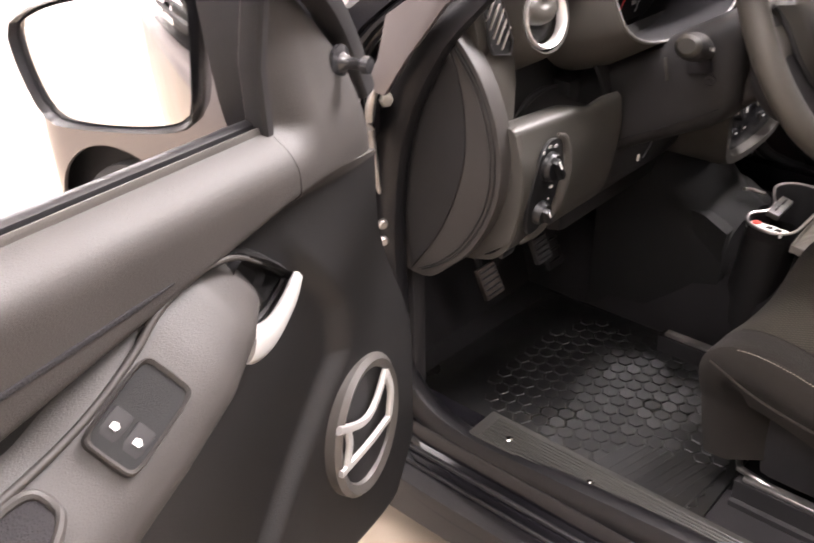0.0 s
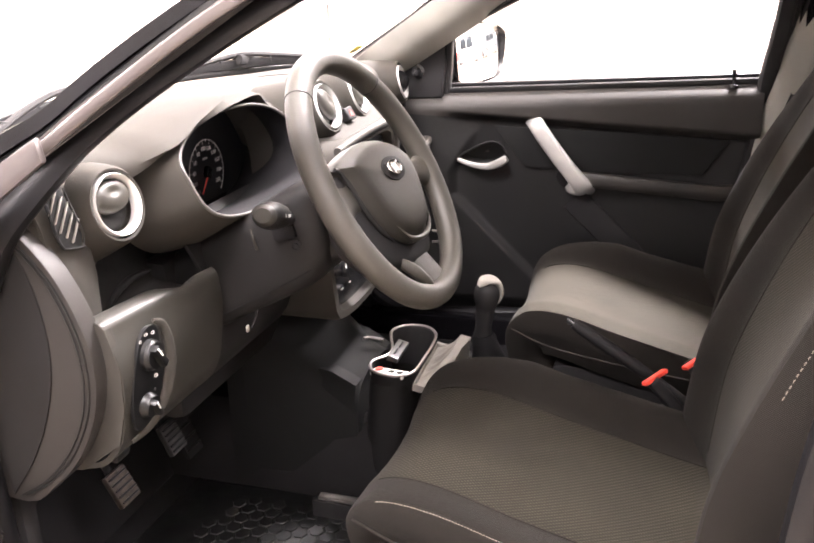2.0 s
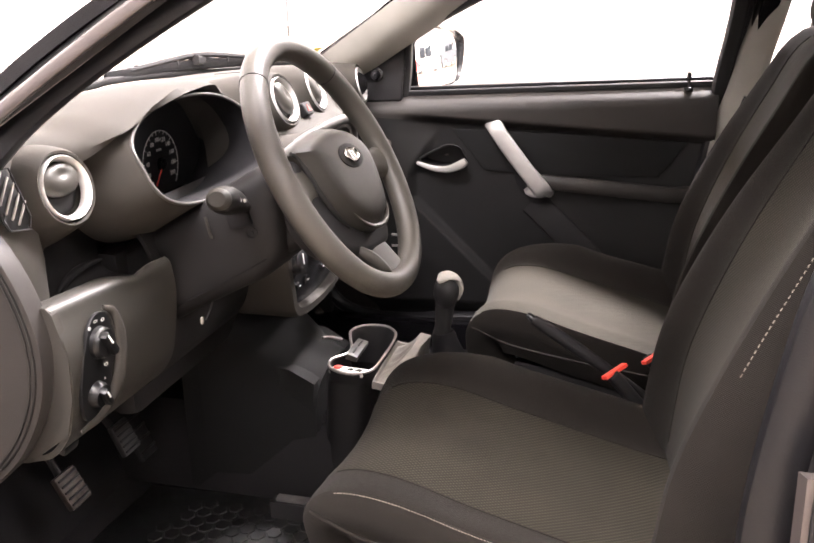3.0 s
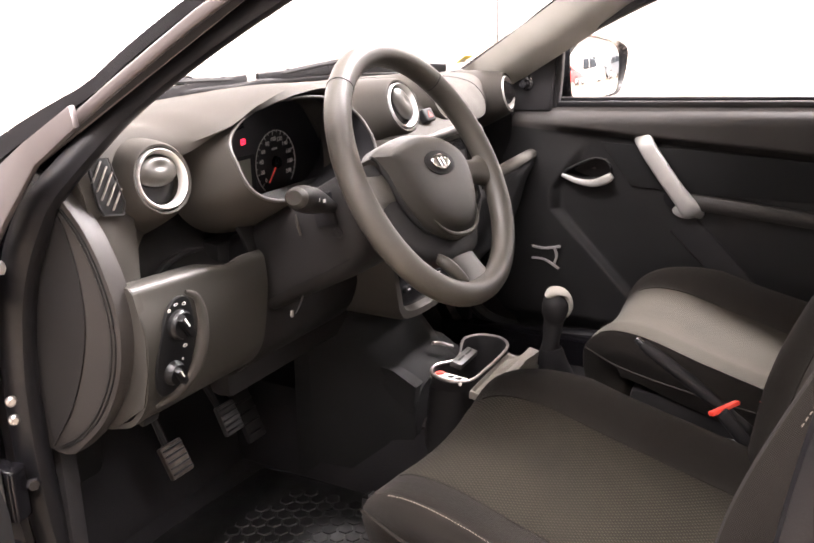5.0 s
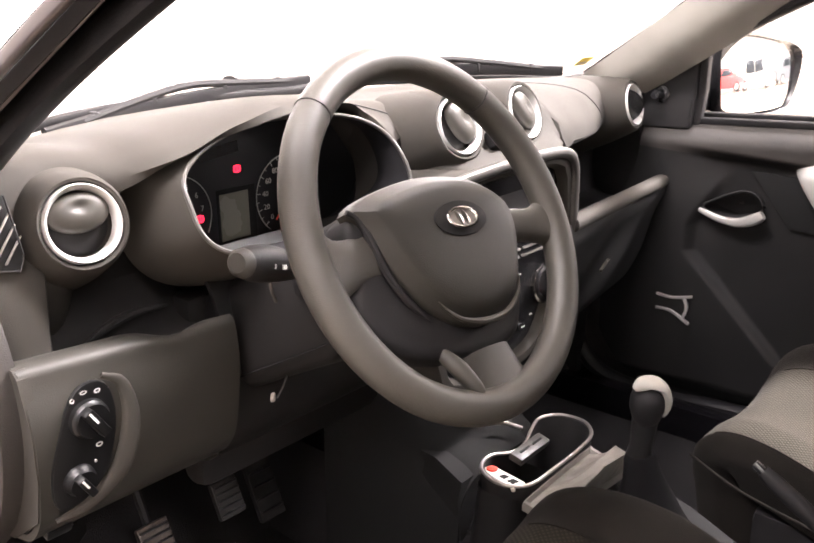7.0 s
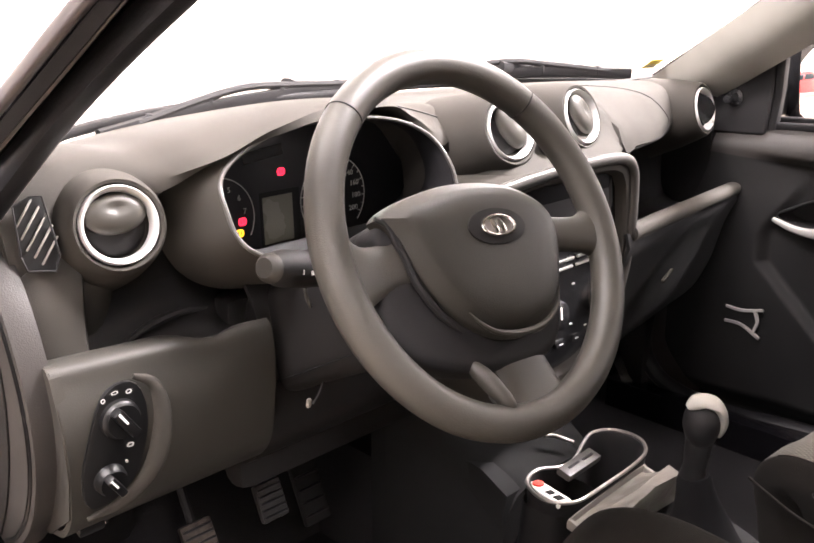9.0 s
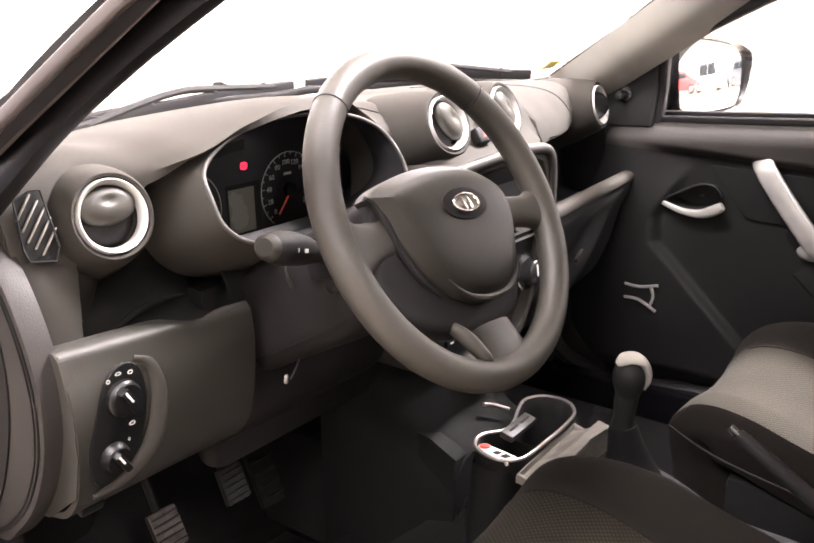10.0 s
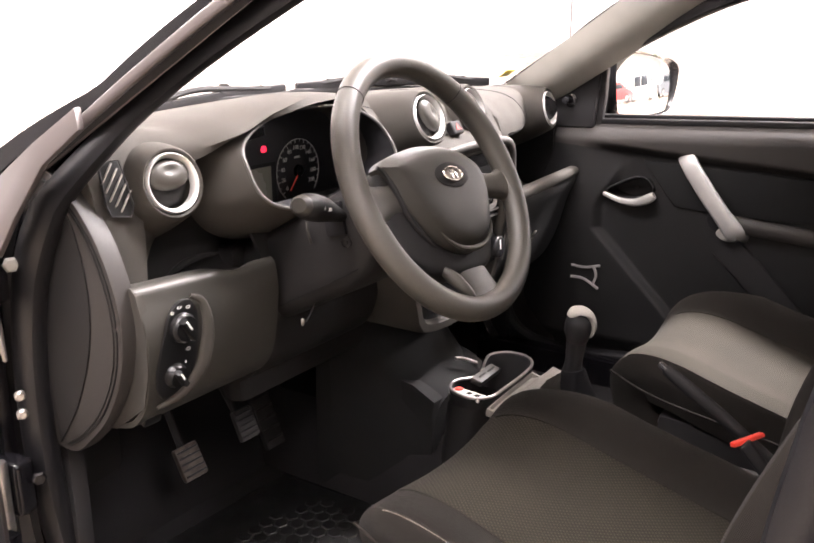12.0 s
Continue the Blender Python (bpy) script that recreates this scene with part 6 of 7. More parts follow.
pad_line("airbag_seam", [(0.175, 0.748), (0.28, 0.742), (0.40, 0.735), (0.490, 0.728), (0.485, 0.69), (0.445, 0.63), (0.40, 0.57), (0.34, 0.50), (0.26, 0.44), (0.18, 0.41)], 0.0016, M_MATT)
pad_line("trim_seam", [(-0.190, 0.30), (-0.165, 0.45), (-0.140, 0.60), (-0.118, 0.75), (-0.095, 0.92)], 0.0018, M_MATT)

# hazard switch between the middle vents
HZ = frame_of((0.010, -0.086, 0.946), (1, 0, 0), (0, -0.86, 0.51))
hz = part("hazard_switch", box((0.034, 0.026, 0.016), HZ, 0.004, 3), M_MATT, dash, "hazard button with a red triangle")
part("hazard_triangle", slab([(-0.008, -0.006), (0.008, -0.006), (0.0, 0.007)], 0.001, HZ @ pose(0, 0, 0.008), 0), surface("faded_red", (0.20, 0.02, 0.015), 0.5), hz)

# centre stack contents
def on_stack(x, z, d=-0.012):
    p = stack_at((x - 0.008, z), d)
    return frame_of(p, (1, 0, 0), (0, -1, 0.10))


part("radio_slot", skin([[on_stack(0.008, 0.862) @ Vector((a * k, b * k, h)) for a, b in oval(0, 0, 0.128, 0.036, 40, 5)] for k, h in ((1.03, 0.001), (1.0, 0.004), (0.96, 0.001), (0.93, -0.07))]), M_MATT, dash, "empty dark radio opening")
# Same plastic as the stack frame; light on its edge is painted in paler.
part("stack_trim", tube(spline([on_stack(x, z, 0.004).translation for x, z in ((-0.150, 0.908), (-0.08, 0.914), (0.0, 0.917), (0.09, 0.917), (0.142, 0.911), (0.166, 0.892), (0.177, 0.855), (0.186, 0.79), (0.184, 0.72), (0.168, 0.66))], 60), 1.0, profile=oval(0, 0, 0.0085, 0.0075, 12, 2.6), up=(0, 1, 0)), M_SPEAKER, dash, "rounded frame round the radio opening, its light put into a paler colour")
part("radio_bracket", skin([[on_stack(0.112, 0.812) @ Vector((a * k, b * k, h)) for a, b in oval(0, 0, 0.032, 0.036, 24, 5)] for k, h in ((1.0, 0.0), (1.0, 0.004), (0.80, 0.004), (0.76, 0.0))], caps=False), M_STEEL, dash, "bare metal radio bracket")
part("bracket_plate", box((0.030, 0.034, 0.004), on_stack(0.112, 0.808), 0.001, 1), M_CHROME, dash)
for z in (0.770, 0.757):
    for x0, x1 in ((-0.150, -0.02), (-0.012, 0.06), (0.068, 0.165)):
        part("stack_strip", box((x1 - x0, 0.0042, 0.004), on_stack((x0 + x1) / 2, z, -0.010), 0.001, 1), M_SILVER, dash)
for x in (-0.125, 0.008, 0.141):
    mk = on_stack(x, 0.692, -0.010)
    kn = part("climate_knob", lathe([(0.031, 0), (0.030, 0.008), (0.024, 0.010), (0.022, 0.026), (0.019, 0.028), (0, 0.028)], 32, mk), M_BLACK, dash, "round climate knob with a chrome collar")
    part("knob_collar", lathe([(0.0330, 0.0), (0.0335, 0.005), (0.0300, 0.006), (0.0295, 0.0)], 32, mk, True), M_CHROME, kn)
    part("knob_pointer", box((0.003, 0.020, 0.002), mk @ pose(0, 0.004, 0.028), 0.0005, 1), M_WHITE, kn)
for x in (-0.075, -0.035, 0.052, 0.092):
    bt = part("stack_button", box((0.022, 0.012, 0.006), on_stack(x, 0.628, -0.010), 0.002, 2), M_BLACK, dash)
    part("button_mark", box((0.008, 0.002, 0.001), on_stack(x, 0.628, -0.0065), 0), M_GREY_PRINT, bt)
for x, z in ((0.070, 0.725), (0.078, 0.655), (-0.06, 0.725), (0.118, 0.642)):
    part("dial_mark", box((0.006, 0.002, 0.001), on_stack(x, z, -0.0112), 0), M_GREY_PRINT, dash)
part("glovebox_catch", box((0.045, 0.006, 0.006), pose(0.36, -0.088, 0.668, 0, -14, 10), 0.002, 2), M_DASH, dash)

# light switch panel: black leaf-shaped plate with two rotary knobs
def on_knee(x, z, h=0.0):
    y = -0.0495 + 0.9 * max(0.0, 0.70 - z) ** 1.6
    return frame_of((x, y - h, z), (1, 0, 0), (0, -1, 0.0 if z > 0.7 else -0.15))


plate = part("light_switch_plate", slab(spline([(-0.662, 0.072, 0), (-0.640, 0.082, 0), (-0.622, 0.070, 0), (-0.617, 0.030, 0), (-0.632, -0.020, 0), (-0.660, -0.045, 0), (-0.690, -0.045, 0), (-0.693, -0.010, 0), (-0.680, 0.035, 0)], 40, True), 0.006, frame_of((0, -0.0465, 0.70), (1, 0, 0), (0, -1, -0.02)), 0.002), M_GLOSS, dash, "black light switch plate")
part("plate_cheek", tube(spline([(-0.628, -0.052, 0.784), (-0.606, -0.052, 0.768), (-0.600, -0.052, 0.725), (-0.615, -0.049, 0.675), (-0.650, -0.044, 0.645), (-0.690, -0.040, 0.637)], 30), [0.003 + 0.009 * math.sin(math.pi * k / 29) for k in range(30)], 12, flat=0.55, up=(0, -1, 0)), M_DASH, dash)
for x, z, r in ((-0.648, 0.744, 0.0185), (-0.666, 0.681, 0.0150)):
    mk = on_knee(x, z, 0.004)
    kn = part("rotary_knob", lathe([(r * 1.15, 0), (r * 1.12, 0.006), (r, 0.008), (r * 0.95, 0.012), (0, 0.012)], 28, mk), M_GLOSS, plate, "black rotary light knob")
    part("knob_grip", box((r * 0.62, r * 1.95, 0.014), mk @ pose(0, 0, 0.014, 0, 0, 32), 0.003, 2), M_GLOSS, kn)
    part("knob_line", box((0.0022, r * 0.8, 0.001), mk @ pose(-r * 0.25, r * 0.42, 0.0214, 0, 0, 32), 0), M_WHITE, kn)
for x, z, w, h in ((-0.663, 0.768, 0.005, 0.005), (-0.650, 0.773, 0.008, 0.004), (-0.635, 0.770, 0.007, 0.005), (-0.634, 0.727, 0.006, 0.006), (-0.640, 0.711, 0.008, 0.005), (-0.646, 0.694, 0.003, 0.004)):
    part("switch_symbol", skin([[on_knee(x, z, 0.0042) @ Vector((a * k * w, b * k * h, q)) for a, b in oval(0, 0, 0.5, 0.5, 12)] for k, q in ((1, 0), (1, 0.0007), (0.6, 0.0007), (0.6, 0))], caps=False), M_GREY_PRINT, plate)
part("bonnet_release", box((0.030, 0.016, 0.014), pose(-0.675, -0.004, 0.607, 20, 0, 0), 0.004, 2), M_GLOSS, dash)
part("panel_screw", lathe([(0.006, 0), (0.005, 0.003), (0, 0.003)], 10, pose(-0.655, 0.004, 0.600, 160, 0, 0)), M_CHROME, dash)
part("side_fascia", skin([[Vector((-0.706 + dx, y, z)) for y, z in ((0.20, 0.96), (0.06, 0.97), (0.036, 0.93), (0.03, 0.88), (0.02, 0.806), (-0.028, 0.808), (-0.036, 0.800), (-0.050, 0.745), (-0.047, 0.69), (-0.033, 0.64), (0.03, 0.594), (0.20, 0.57))] for dx in (0.0, 0.012)]), M_DASH, dash, smooth=20)
CAP = [(0.10, 0.945), (0.060, 0.920), (0.010, 0.862), (-0.018, 0.78), (-0.013, 0.703), (0.021, 0.633), (0.068, 0.583), (0.11, 0.556)]
for inset, r in ((0.0, 0.0016), (0.007, 0.0012)):
    part("cap_groove", tube(spline([(-0.7283, y + inset, z) for y, z in CAP], 48), r, 6), M_GLOSS, dash)
# The dish takes a darker plastic: its shading is put into the colour.
part("cap_dish", slab(spline([(0.19, 0.93, 0), (0.072, 0.912, 0), (0.040, 0.86, 0), (0.030, 0.78, 0), (0.044, 0.705, 0), (0.080, 0.625, 0), (0.130, 0.555, 0)], 30), 0.003, frame_of((-0.7305, 0, 0), (0, 1, 0), (1, 0, 0)), 0.0014, 2), M_DASH_DARK, dash, "sunken middle of the end cap, its shading put into the colour", smooth=18)

# ---- column: stalk, lock, lower shroud ----
stalk = part("indicator_stalk", tube(spline([(-0.420, -0.160, 0.866), (-0.455, -0.166, 0.880), (-0.500, -0.174, 0.896), (-0.538, -0.180, 0.907), (-0.544, -0.181, 0.909)], 18), [0.010, 0.0105, 0.011, 0.012, 0.013, 0.0145, 0.016, 0.0175, 0.019, 0.0205, 0.0215, 0.022, 0.0225, 0.0225, 0.022, 0.0205, 0.0165, 0.009], 16, flat=0.85), M_DASH_DARK, column, "black indicator stalk with white symbols")
part("stalk_end", tube([(-0.537, -0.180, 0.9068), (-0.541, -0.1806, 0.908), (-0.5455, -0.1813, 0.9093)], [0.0175, 0.0165, 0.0115], 16, flat=0.85), M_HUB, stalk, "paler stalk end")
for dx, w in ((0.0, 0.0014), (0.012, 0.005)):
    part("stalk_symbol", box((w * 0.8, 0.002, 0.0045), pose(-0.512 + dx, -0.1978, 0.9010 - dx * 0.3, -10, 12, 0), 0), M_GREY_PRINT, stalk)
# Solid black block stands in for the shade inside the stalk opening.
part("stalk_recess_shade", box((0.012, 0.036, 0.050), pose(-0.4335, -0.152, 0.866, -14, 0, 0), 0.004, 2), M_BEZEL, column, "black square block for the shade of the stalk opening")
part("lock_lever", tube(spline([(-0.446, -0.108, 0.858), (-0.448, -0.112, 0.842), (-0.444, -0.114, 0.826)], 8), 0.0022, 8), M_HUB, column)
part("column_screw", lathe([(0.0085, 0), (0.0085, 0.003), (0.0062, 0.003), (0.0058, 0.0006), (0.0032, 0.0006), (0.0028, 0.0022), (0, 0.0026)], 18, frame_of((-0.4355, -0.173, 0.834), (0, 1, 0), (-0.96, -0.25, 0.1))), M_MATT, column, "recessed column screw")
SHROUD = [(-0.212, 0.070, 0.060, 0.862), (-0.206, 0.080, 0.072, 0.859), (-0.190, 0.0885, 0.081, 0.850), (-0.17, 0.0915, 0.084, 0.838), (-0.12, 0.0925, 0.082, 0.811), (-0.06, 0.093, 0.080, 0.779), (0.00, 0.093, 0.080, 0.746), (0.06, 0.093, 0.080, 0.715)]
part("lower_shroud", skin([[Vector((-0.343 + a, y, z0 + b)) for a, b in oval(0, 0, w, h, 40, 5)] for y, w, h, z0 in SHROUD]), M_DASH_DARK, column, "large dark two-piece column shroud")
part("shroud_joint", tube([Vector((-0.343 - w - 0.0004, y, z0 - 0.055)) for y, w, h, z0 in SHROUD[2:]], 0.0009, 6), M_BEZEL, column)
part("tilt_lever", tube(spline([(-0.412, -0.09, 0.722), (-0.415, -0.085, 0.705), (-0.422, -0.08, 0.690)], 8), 0.0018, 8), M_MATT, column)
part("lever_tip", box((0.007, 0.005, 0.012), pose(-0.425, -0.075, 0.690, 0, 10, 0), 0.002, 1), M_LEATHER, column)

# ---- pedals ----
def pedal(name, at, tilt, w, h, arm_from, label, mat=M_MATT):
    p = thing(name, at, label, "pedal", "pedals")
    part("pad", box((w, h, 0.012), pose(*at, tilt, 0, 0), 0.004, 2), mat, p)
    for k in range(5):
        part("rib", box((w * 0.9, 0.004, 0.004), pose(*at, tilt, 0, 0) @ pose(0, (k - 2) * h / 5.5, 0.0075), 0.001, 1), M_RUBBER, p)
    part("arm", tube(spline([Vector(at) + Vector((0, 0.012, 0)), (Vector(at) + Vector(arm_from)) / 2 + Vector((0, 0.04, 0)), arm_from], 10), 0.007, 8), M_MATT, p, "dark steel pedal arm")
    return p


pedal("clutch_pedal", (-0.446, 0.188, 0.378), 62, 0.052, 0.062, (-0.446, 0.24, 0.66), "worn clutch pedal with a rubber pad", surface("worn_pedal_metal", (0.06, 0.048, 0.04), 0.45, metal=0.5, blotch=0.6, blotch_scale=60))
pedal("brake_pedal", (-0.347, 0.144, 0.425), 66, 0.046, 0.058, (-0.345, 0.24, 0.66), "brake pedal with a rubber pad", surface("dull_pedal_rubber", (0.016, 0.015, 0.0145), 0.5, metal=0.0, blotch=0.5, blotch_scale=60))
pedal("accelerator_pedal", (-0.240, 0.195, 0.380), 66, 0.050, 0.120, (-0.235, 0.30, 0.62), "ribbed black accelerator pedal")

# ---- console details ----
def cup_outline(n=56, k=1.0, x_off=0.0):
    pts = spline([(-0.118, -0.180, 0), (-0.098, -0.148, 0), (-0.062, -0.140, 0), (-0.030, -0.160, 0), (0.005, -0.158, 0), (0.050, -0.140, 0), (0.090, -0.130, 0), (0.122, -0.150, 0),
                  (0.126, -0.192, 0), (0.098, -0.222, 0), (0.050, -0.232, 0), (-0.03, -0.234, 0), (-0.090, -0.232, 0), (-0.115, -0.212, 0)], n, True)
    c = Vector((0.0, -0.185, 0))
    return [c + (q - c) * k for q in pts]


holder = part("cup_holder", skin([[q + Vector((0, 0, z)) for q in cup_outline(k=k)] for k, z in ((0.95, 0.30), (1.0, 0.462), (1.02, 0.472), (1.0, 0.477), (0.95, 0.476), (0.92, 0.468), (0.84, 0.37))]), M_MATT, console, "twin cup holder")
# Steel tube draws the thin highlights along the holder's edge.
part("holder_rim_glint", tube([q + Vector((0, 0, 0.4765)) for q in cup_outline(k=1.0)], 0.0028, 8, True), M_STEEL, holder, "bright holder rim, its highlight put into the metal")
part("holder_bridge", box((0.084, 0.024, 0.012), pose(-0.005, -0.1725, 0.4750, 14, 0, 2), 0.003, 2), M_SPEAKER, holder, "pale grey bridge with two slots")
for x in (-0.020, 0.014):
    part("bridge_slot", box((0.026, 0.004, 0.002), pose(x, -0.1735, 0.4812, 14, 0, 2), 0.0006, 1), M_MATT, holder)
part("cup_column", skin([[Vector((-0.068 + a, -0.186 + b + dy, z)) for a, b in oval(0, 0, rx, ry, 30, 2.6)] for z, rx, ry, dy in ((0.22, 0.075, 0.052, 0.012), (0.30, 0.070, 0.050, 0.008), (0.40, 0.060, 0.047, 0.002), (0.455, 0.054, 0.045, 0.0))], caps=False), M_DASH_DARK, console)
part("console_neck", skin([[Vector((x * w, y, z)) for x, z in ((-1, 0.25), (-1, h - 0.11), (-0.97, h - 0.07), (-0.88, h - 0.035), (-0.70, h - 0.012), (-0.4, h), (0.4, h), (0.70, h - 0.012), (0.88, h - 0.035), (0.97, h - 0.07), (1, h - 0.11), (1, 0.25))] for y, w, h in ((0.10, 0.150, 0.62), (0.04, 0.146, 0.585), (-0.02, 0.138, 0.525), (-0.065, 0.132, 0.480), (-0.10, 0.126, 0.458), (-0.122, 0.122, 0.446))]), M_DOOR_INSERT, console)
remote = thing("key_remote", (-0.096, -0.185, 0.465), "small white remote with a red button in the cup holder", "remote")
part("remote_body", box((0.026, 0.074, 0.010), pose(-0.096, -0.185, 0.470, -4, 4, -13), 0.004, 3), M_WHITE, remote)
part("red_button", lathe([(0.0085, 0), (0.0085, 0.002), (0.006, 0.0032), (0, 0.0034)], 20, pose(-0.0905, -0.163, 0.4742, -4, 4, -13)), M_RED, remote, "red button")
part("dark_button", box((0.012, 0.012, 0.002), pose(-0.098, -0.190, 0.4755, -4, 4, -13), 0.001, 1), M_MATT, remote)
part("key_stub", box((0.014, 0.014, 0.002), pose(-0.102, -0.208, 0.4765, -4, 4, -13), 0.001, 1), M_MATT, remote)
part("cable_clip", tube(spline([(0.052, -0.120, 0.470), (0.030, -0.102, 0.482), (0.012, -0.094, 0.487)], 8), 0.0035, 8), M_STEEL, console)
# gaiter: a soft pyramid in a pale frame
GAITER = [(-0.122, -0.248), (-0.104, -0.240), (0.058, -0.234), (0.070, -0.242), (0.048, -0.298), (0.032, -0.306), (-0.114, -0.290), (-0.128, -0.282)]


def gaiter_ring(k, z, n=64):
    c = Vector((-0.030, -0.268, 0))
    return [c + (q - c) * k + Vector((0, 0, z)) for q in spline([(a, b, 0) for a, b in GAITER], n, True)]


part("gaiter_frame", skin([gaiter_ring(k, z) for k, z in ((1.05, 0.454), (1.05, 0.462), (1.03, 0.467), (0.97, 0.467), (0.94, 0.462), (0.94, 0.452))], caps=False), M_LEATHER, console, "pale grey gaiter frame")
foot, rings = gaiter_ring(0.95, 0.458), []
for k in range(17):
    t = k / 16
    ring = []
    for j, q in enumerate(foot):
        a = 2 * math.pi * j / len(foot)
        top = Vector((0.012 + 0.030 * (q.x + 0.030) / 0.09, -0.302 + 0.012 * (q.y + 0.268) / 0.035, 0.490))
        p = q.lerp(top, t)
        p.z = 0.458 + 0.044 * t ** 1.5 + 0.0035 * math.sin(3 * a + 5 * t) * math.sin(math.pi * t) + 0.0020 * math.sin(11 * a + 9 * t) * math.sin(math.pi * t)
        ring.append(p)
    rings.append(ring)
part("gaiter", skin(rings), M_LEATHER, console, "creased grey leatherette gaiter")
lever = thing("gear_lever", (0.015, -0.345, 0.45), "black gear lever with a silver-capped knob", "gear lever")
part("boot", tube(spline([(0.022, -0.362, 0.400), (0.022, -0.355, 0.450), (0.020, -0.345, 0.505), (0.019, -0.343, 0.520)], 14), [0.062, 0.060, 0.056, 0.051, 0.047, 0.043, 0.039, 0.035, 0.032, 0.029, 0.027, 0.025, 0.024, 0.020], 20), M_BEZEL, lever, "black soft lever boot")
part("stem", tube(spline([(0.020, -0.340, 0.500), (0.018, -0.344, 0.540), (0.014, -0.350, 0.590)], 10), [0.019, 0.020, 0.018, 0.016, 0.016, 0.017, 0.018, 0.018, 0.019, 0.020], 16), M_MATT, lever)
part("knob", tube(spline([(0.014, -0.350, 0.575), (0.010, -0.352, 0.605), (0.006, -0.355, 0.625), (0.004, -0.357, 0.635)], 12), [0.016, 0.019, 0.021, 0.0225, 0.024, 0.0245, 0.0245, 0.024, 0.023, 0.020, 0.014, 0.005], 20), M_MATT, lever)
part("knob_cap", tube(spline([(0.024, -0.370, 0.586), (0.024, -0.374, 0.612), (0.017, -0.367, 0.633), (0.000, -0.353, 0.640), (-0.014, -0.342, 0.632)], 22), [0.005, 0.008, 0.010, 0.012, 0.013, 0.014, 0.015, 0.0155, 0.016, 0.016, 0.016, 0.016, 0.016, 0.0155, 0.015, 0.014, 0.013, 0.012, 0.011, 0.009, 0.007, 0.004], 16, flat=0.45, up=(0.4, -0.6, 0.6)), M_CREAM, lever, "pale worn knob cap")
brake = thing("handbrake", (0.01, -0.68, 0.40), "black handbrake lever with a push button", "handbrake")
part("grip", tube(spline([(-0.002, -0.520, 0.567), (-0.001, -0.565, 0.538), (0.002, -0.64, 0.488), (0.006, -0.75, 0.410)], 18), [0.009, 0.011, 0.0115, 0.012, 0.012, 0.012, 0.012, 0.012, 0.0115, 0.011, 0.011, 0.010, 0.010, 0.010, 0.010, 0.010, 0.010, 0.010], 14), M_MATT, brake)
part("push_button", lathe([(0.0065, -0.004), (0.0065, 0.012), (0.005, 0.014), (0, 0.0145)], 14, frame_of((-0.002, -0.520, 0.567), (1, 0, 0), (0, 0.84, 0.54))), M_BLACK, brake, "glossy push button")
for at, tx in (((-0.053, -0.665, 0.496), 12), ((0.050, -0.732, 0.486), -6)):
    bk = thing("seat_belt_buckle", at, "black seat belt buckle with a red release button", "seat belt buckle", "belt buckles")
    mm = pose(*at, -38, tx, 25)
    part("body", box((0.034, 0.022, 0.085), mm @ pose(0, 0, -0.046), 0.006, 3), M_MATT, bk)
    part("release", box((0.060, 0.014, 0.008), pose(at[0] + 0.005, at[1] - 0.008, at[2], -20, -8, -35), 0.003, 2), M_RED, bk, "red release button")
    part("stalk", tube([(at[0], at[1] - 0.04, at[2] - 0.06), (at[0] * 1.3, at[1] - 0.06, at[2] - 0.16), (at[0] * 1.5, at[1] - 0.06, 0.25)], 0.009, 8), M_MATT, bk)
part("belt_anchor", box((0.035, 0.055, 0.030), pose(-0.142, -0.775, 0.418, 20, 10, 10), 0.006, 2), M_CREAM, console, "pale plastic piece beside the seat")

# seat rails and slide bar
for x, y0, y1 in ((-0.505, -0.86, -0.345), (-0.215, -0.86, -0.065)):
    rail = part("seat_rail", skin([[Vector((x + a, y, 0.205 + b)) for a, b in ((-0.021, 0.0), (-0.021, 0.010), (-0.013, 0.012), (-0.013, 0.046), (0.013, 0.046), (0.013, 0.012), (0.021, 0.010), (0.021, 0.0))] for y in (y0, y1)]), M_MATT, car, "dark seat rail with a bare steel slide")
    part("rail_slide", box((0.018, y1 - y0 - 0.02, 0.008), pose(x, (y0 + y1) / 2, 0.255), 0.002, 1), M_STEEL, rail)
part("slide_bar", tube(spline([(-0.50, -0.52, 0.245), (-0.50, -0.37, 0.256), (-0.46, -0.330, 0.258), (-0.25, -0.330, 0.258), (-0.20, -0.37, 0.256), (-0.20, -0.52, 0.245)], 30), 0.006, 10), M_STEEL, car, "bare steel seat slide bar")

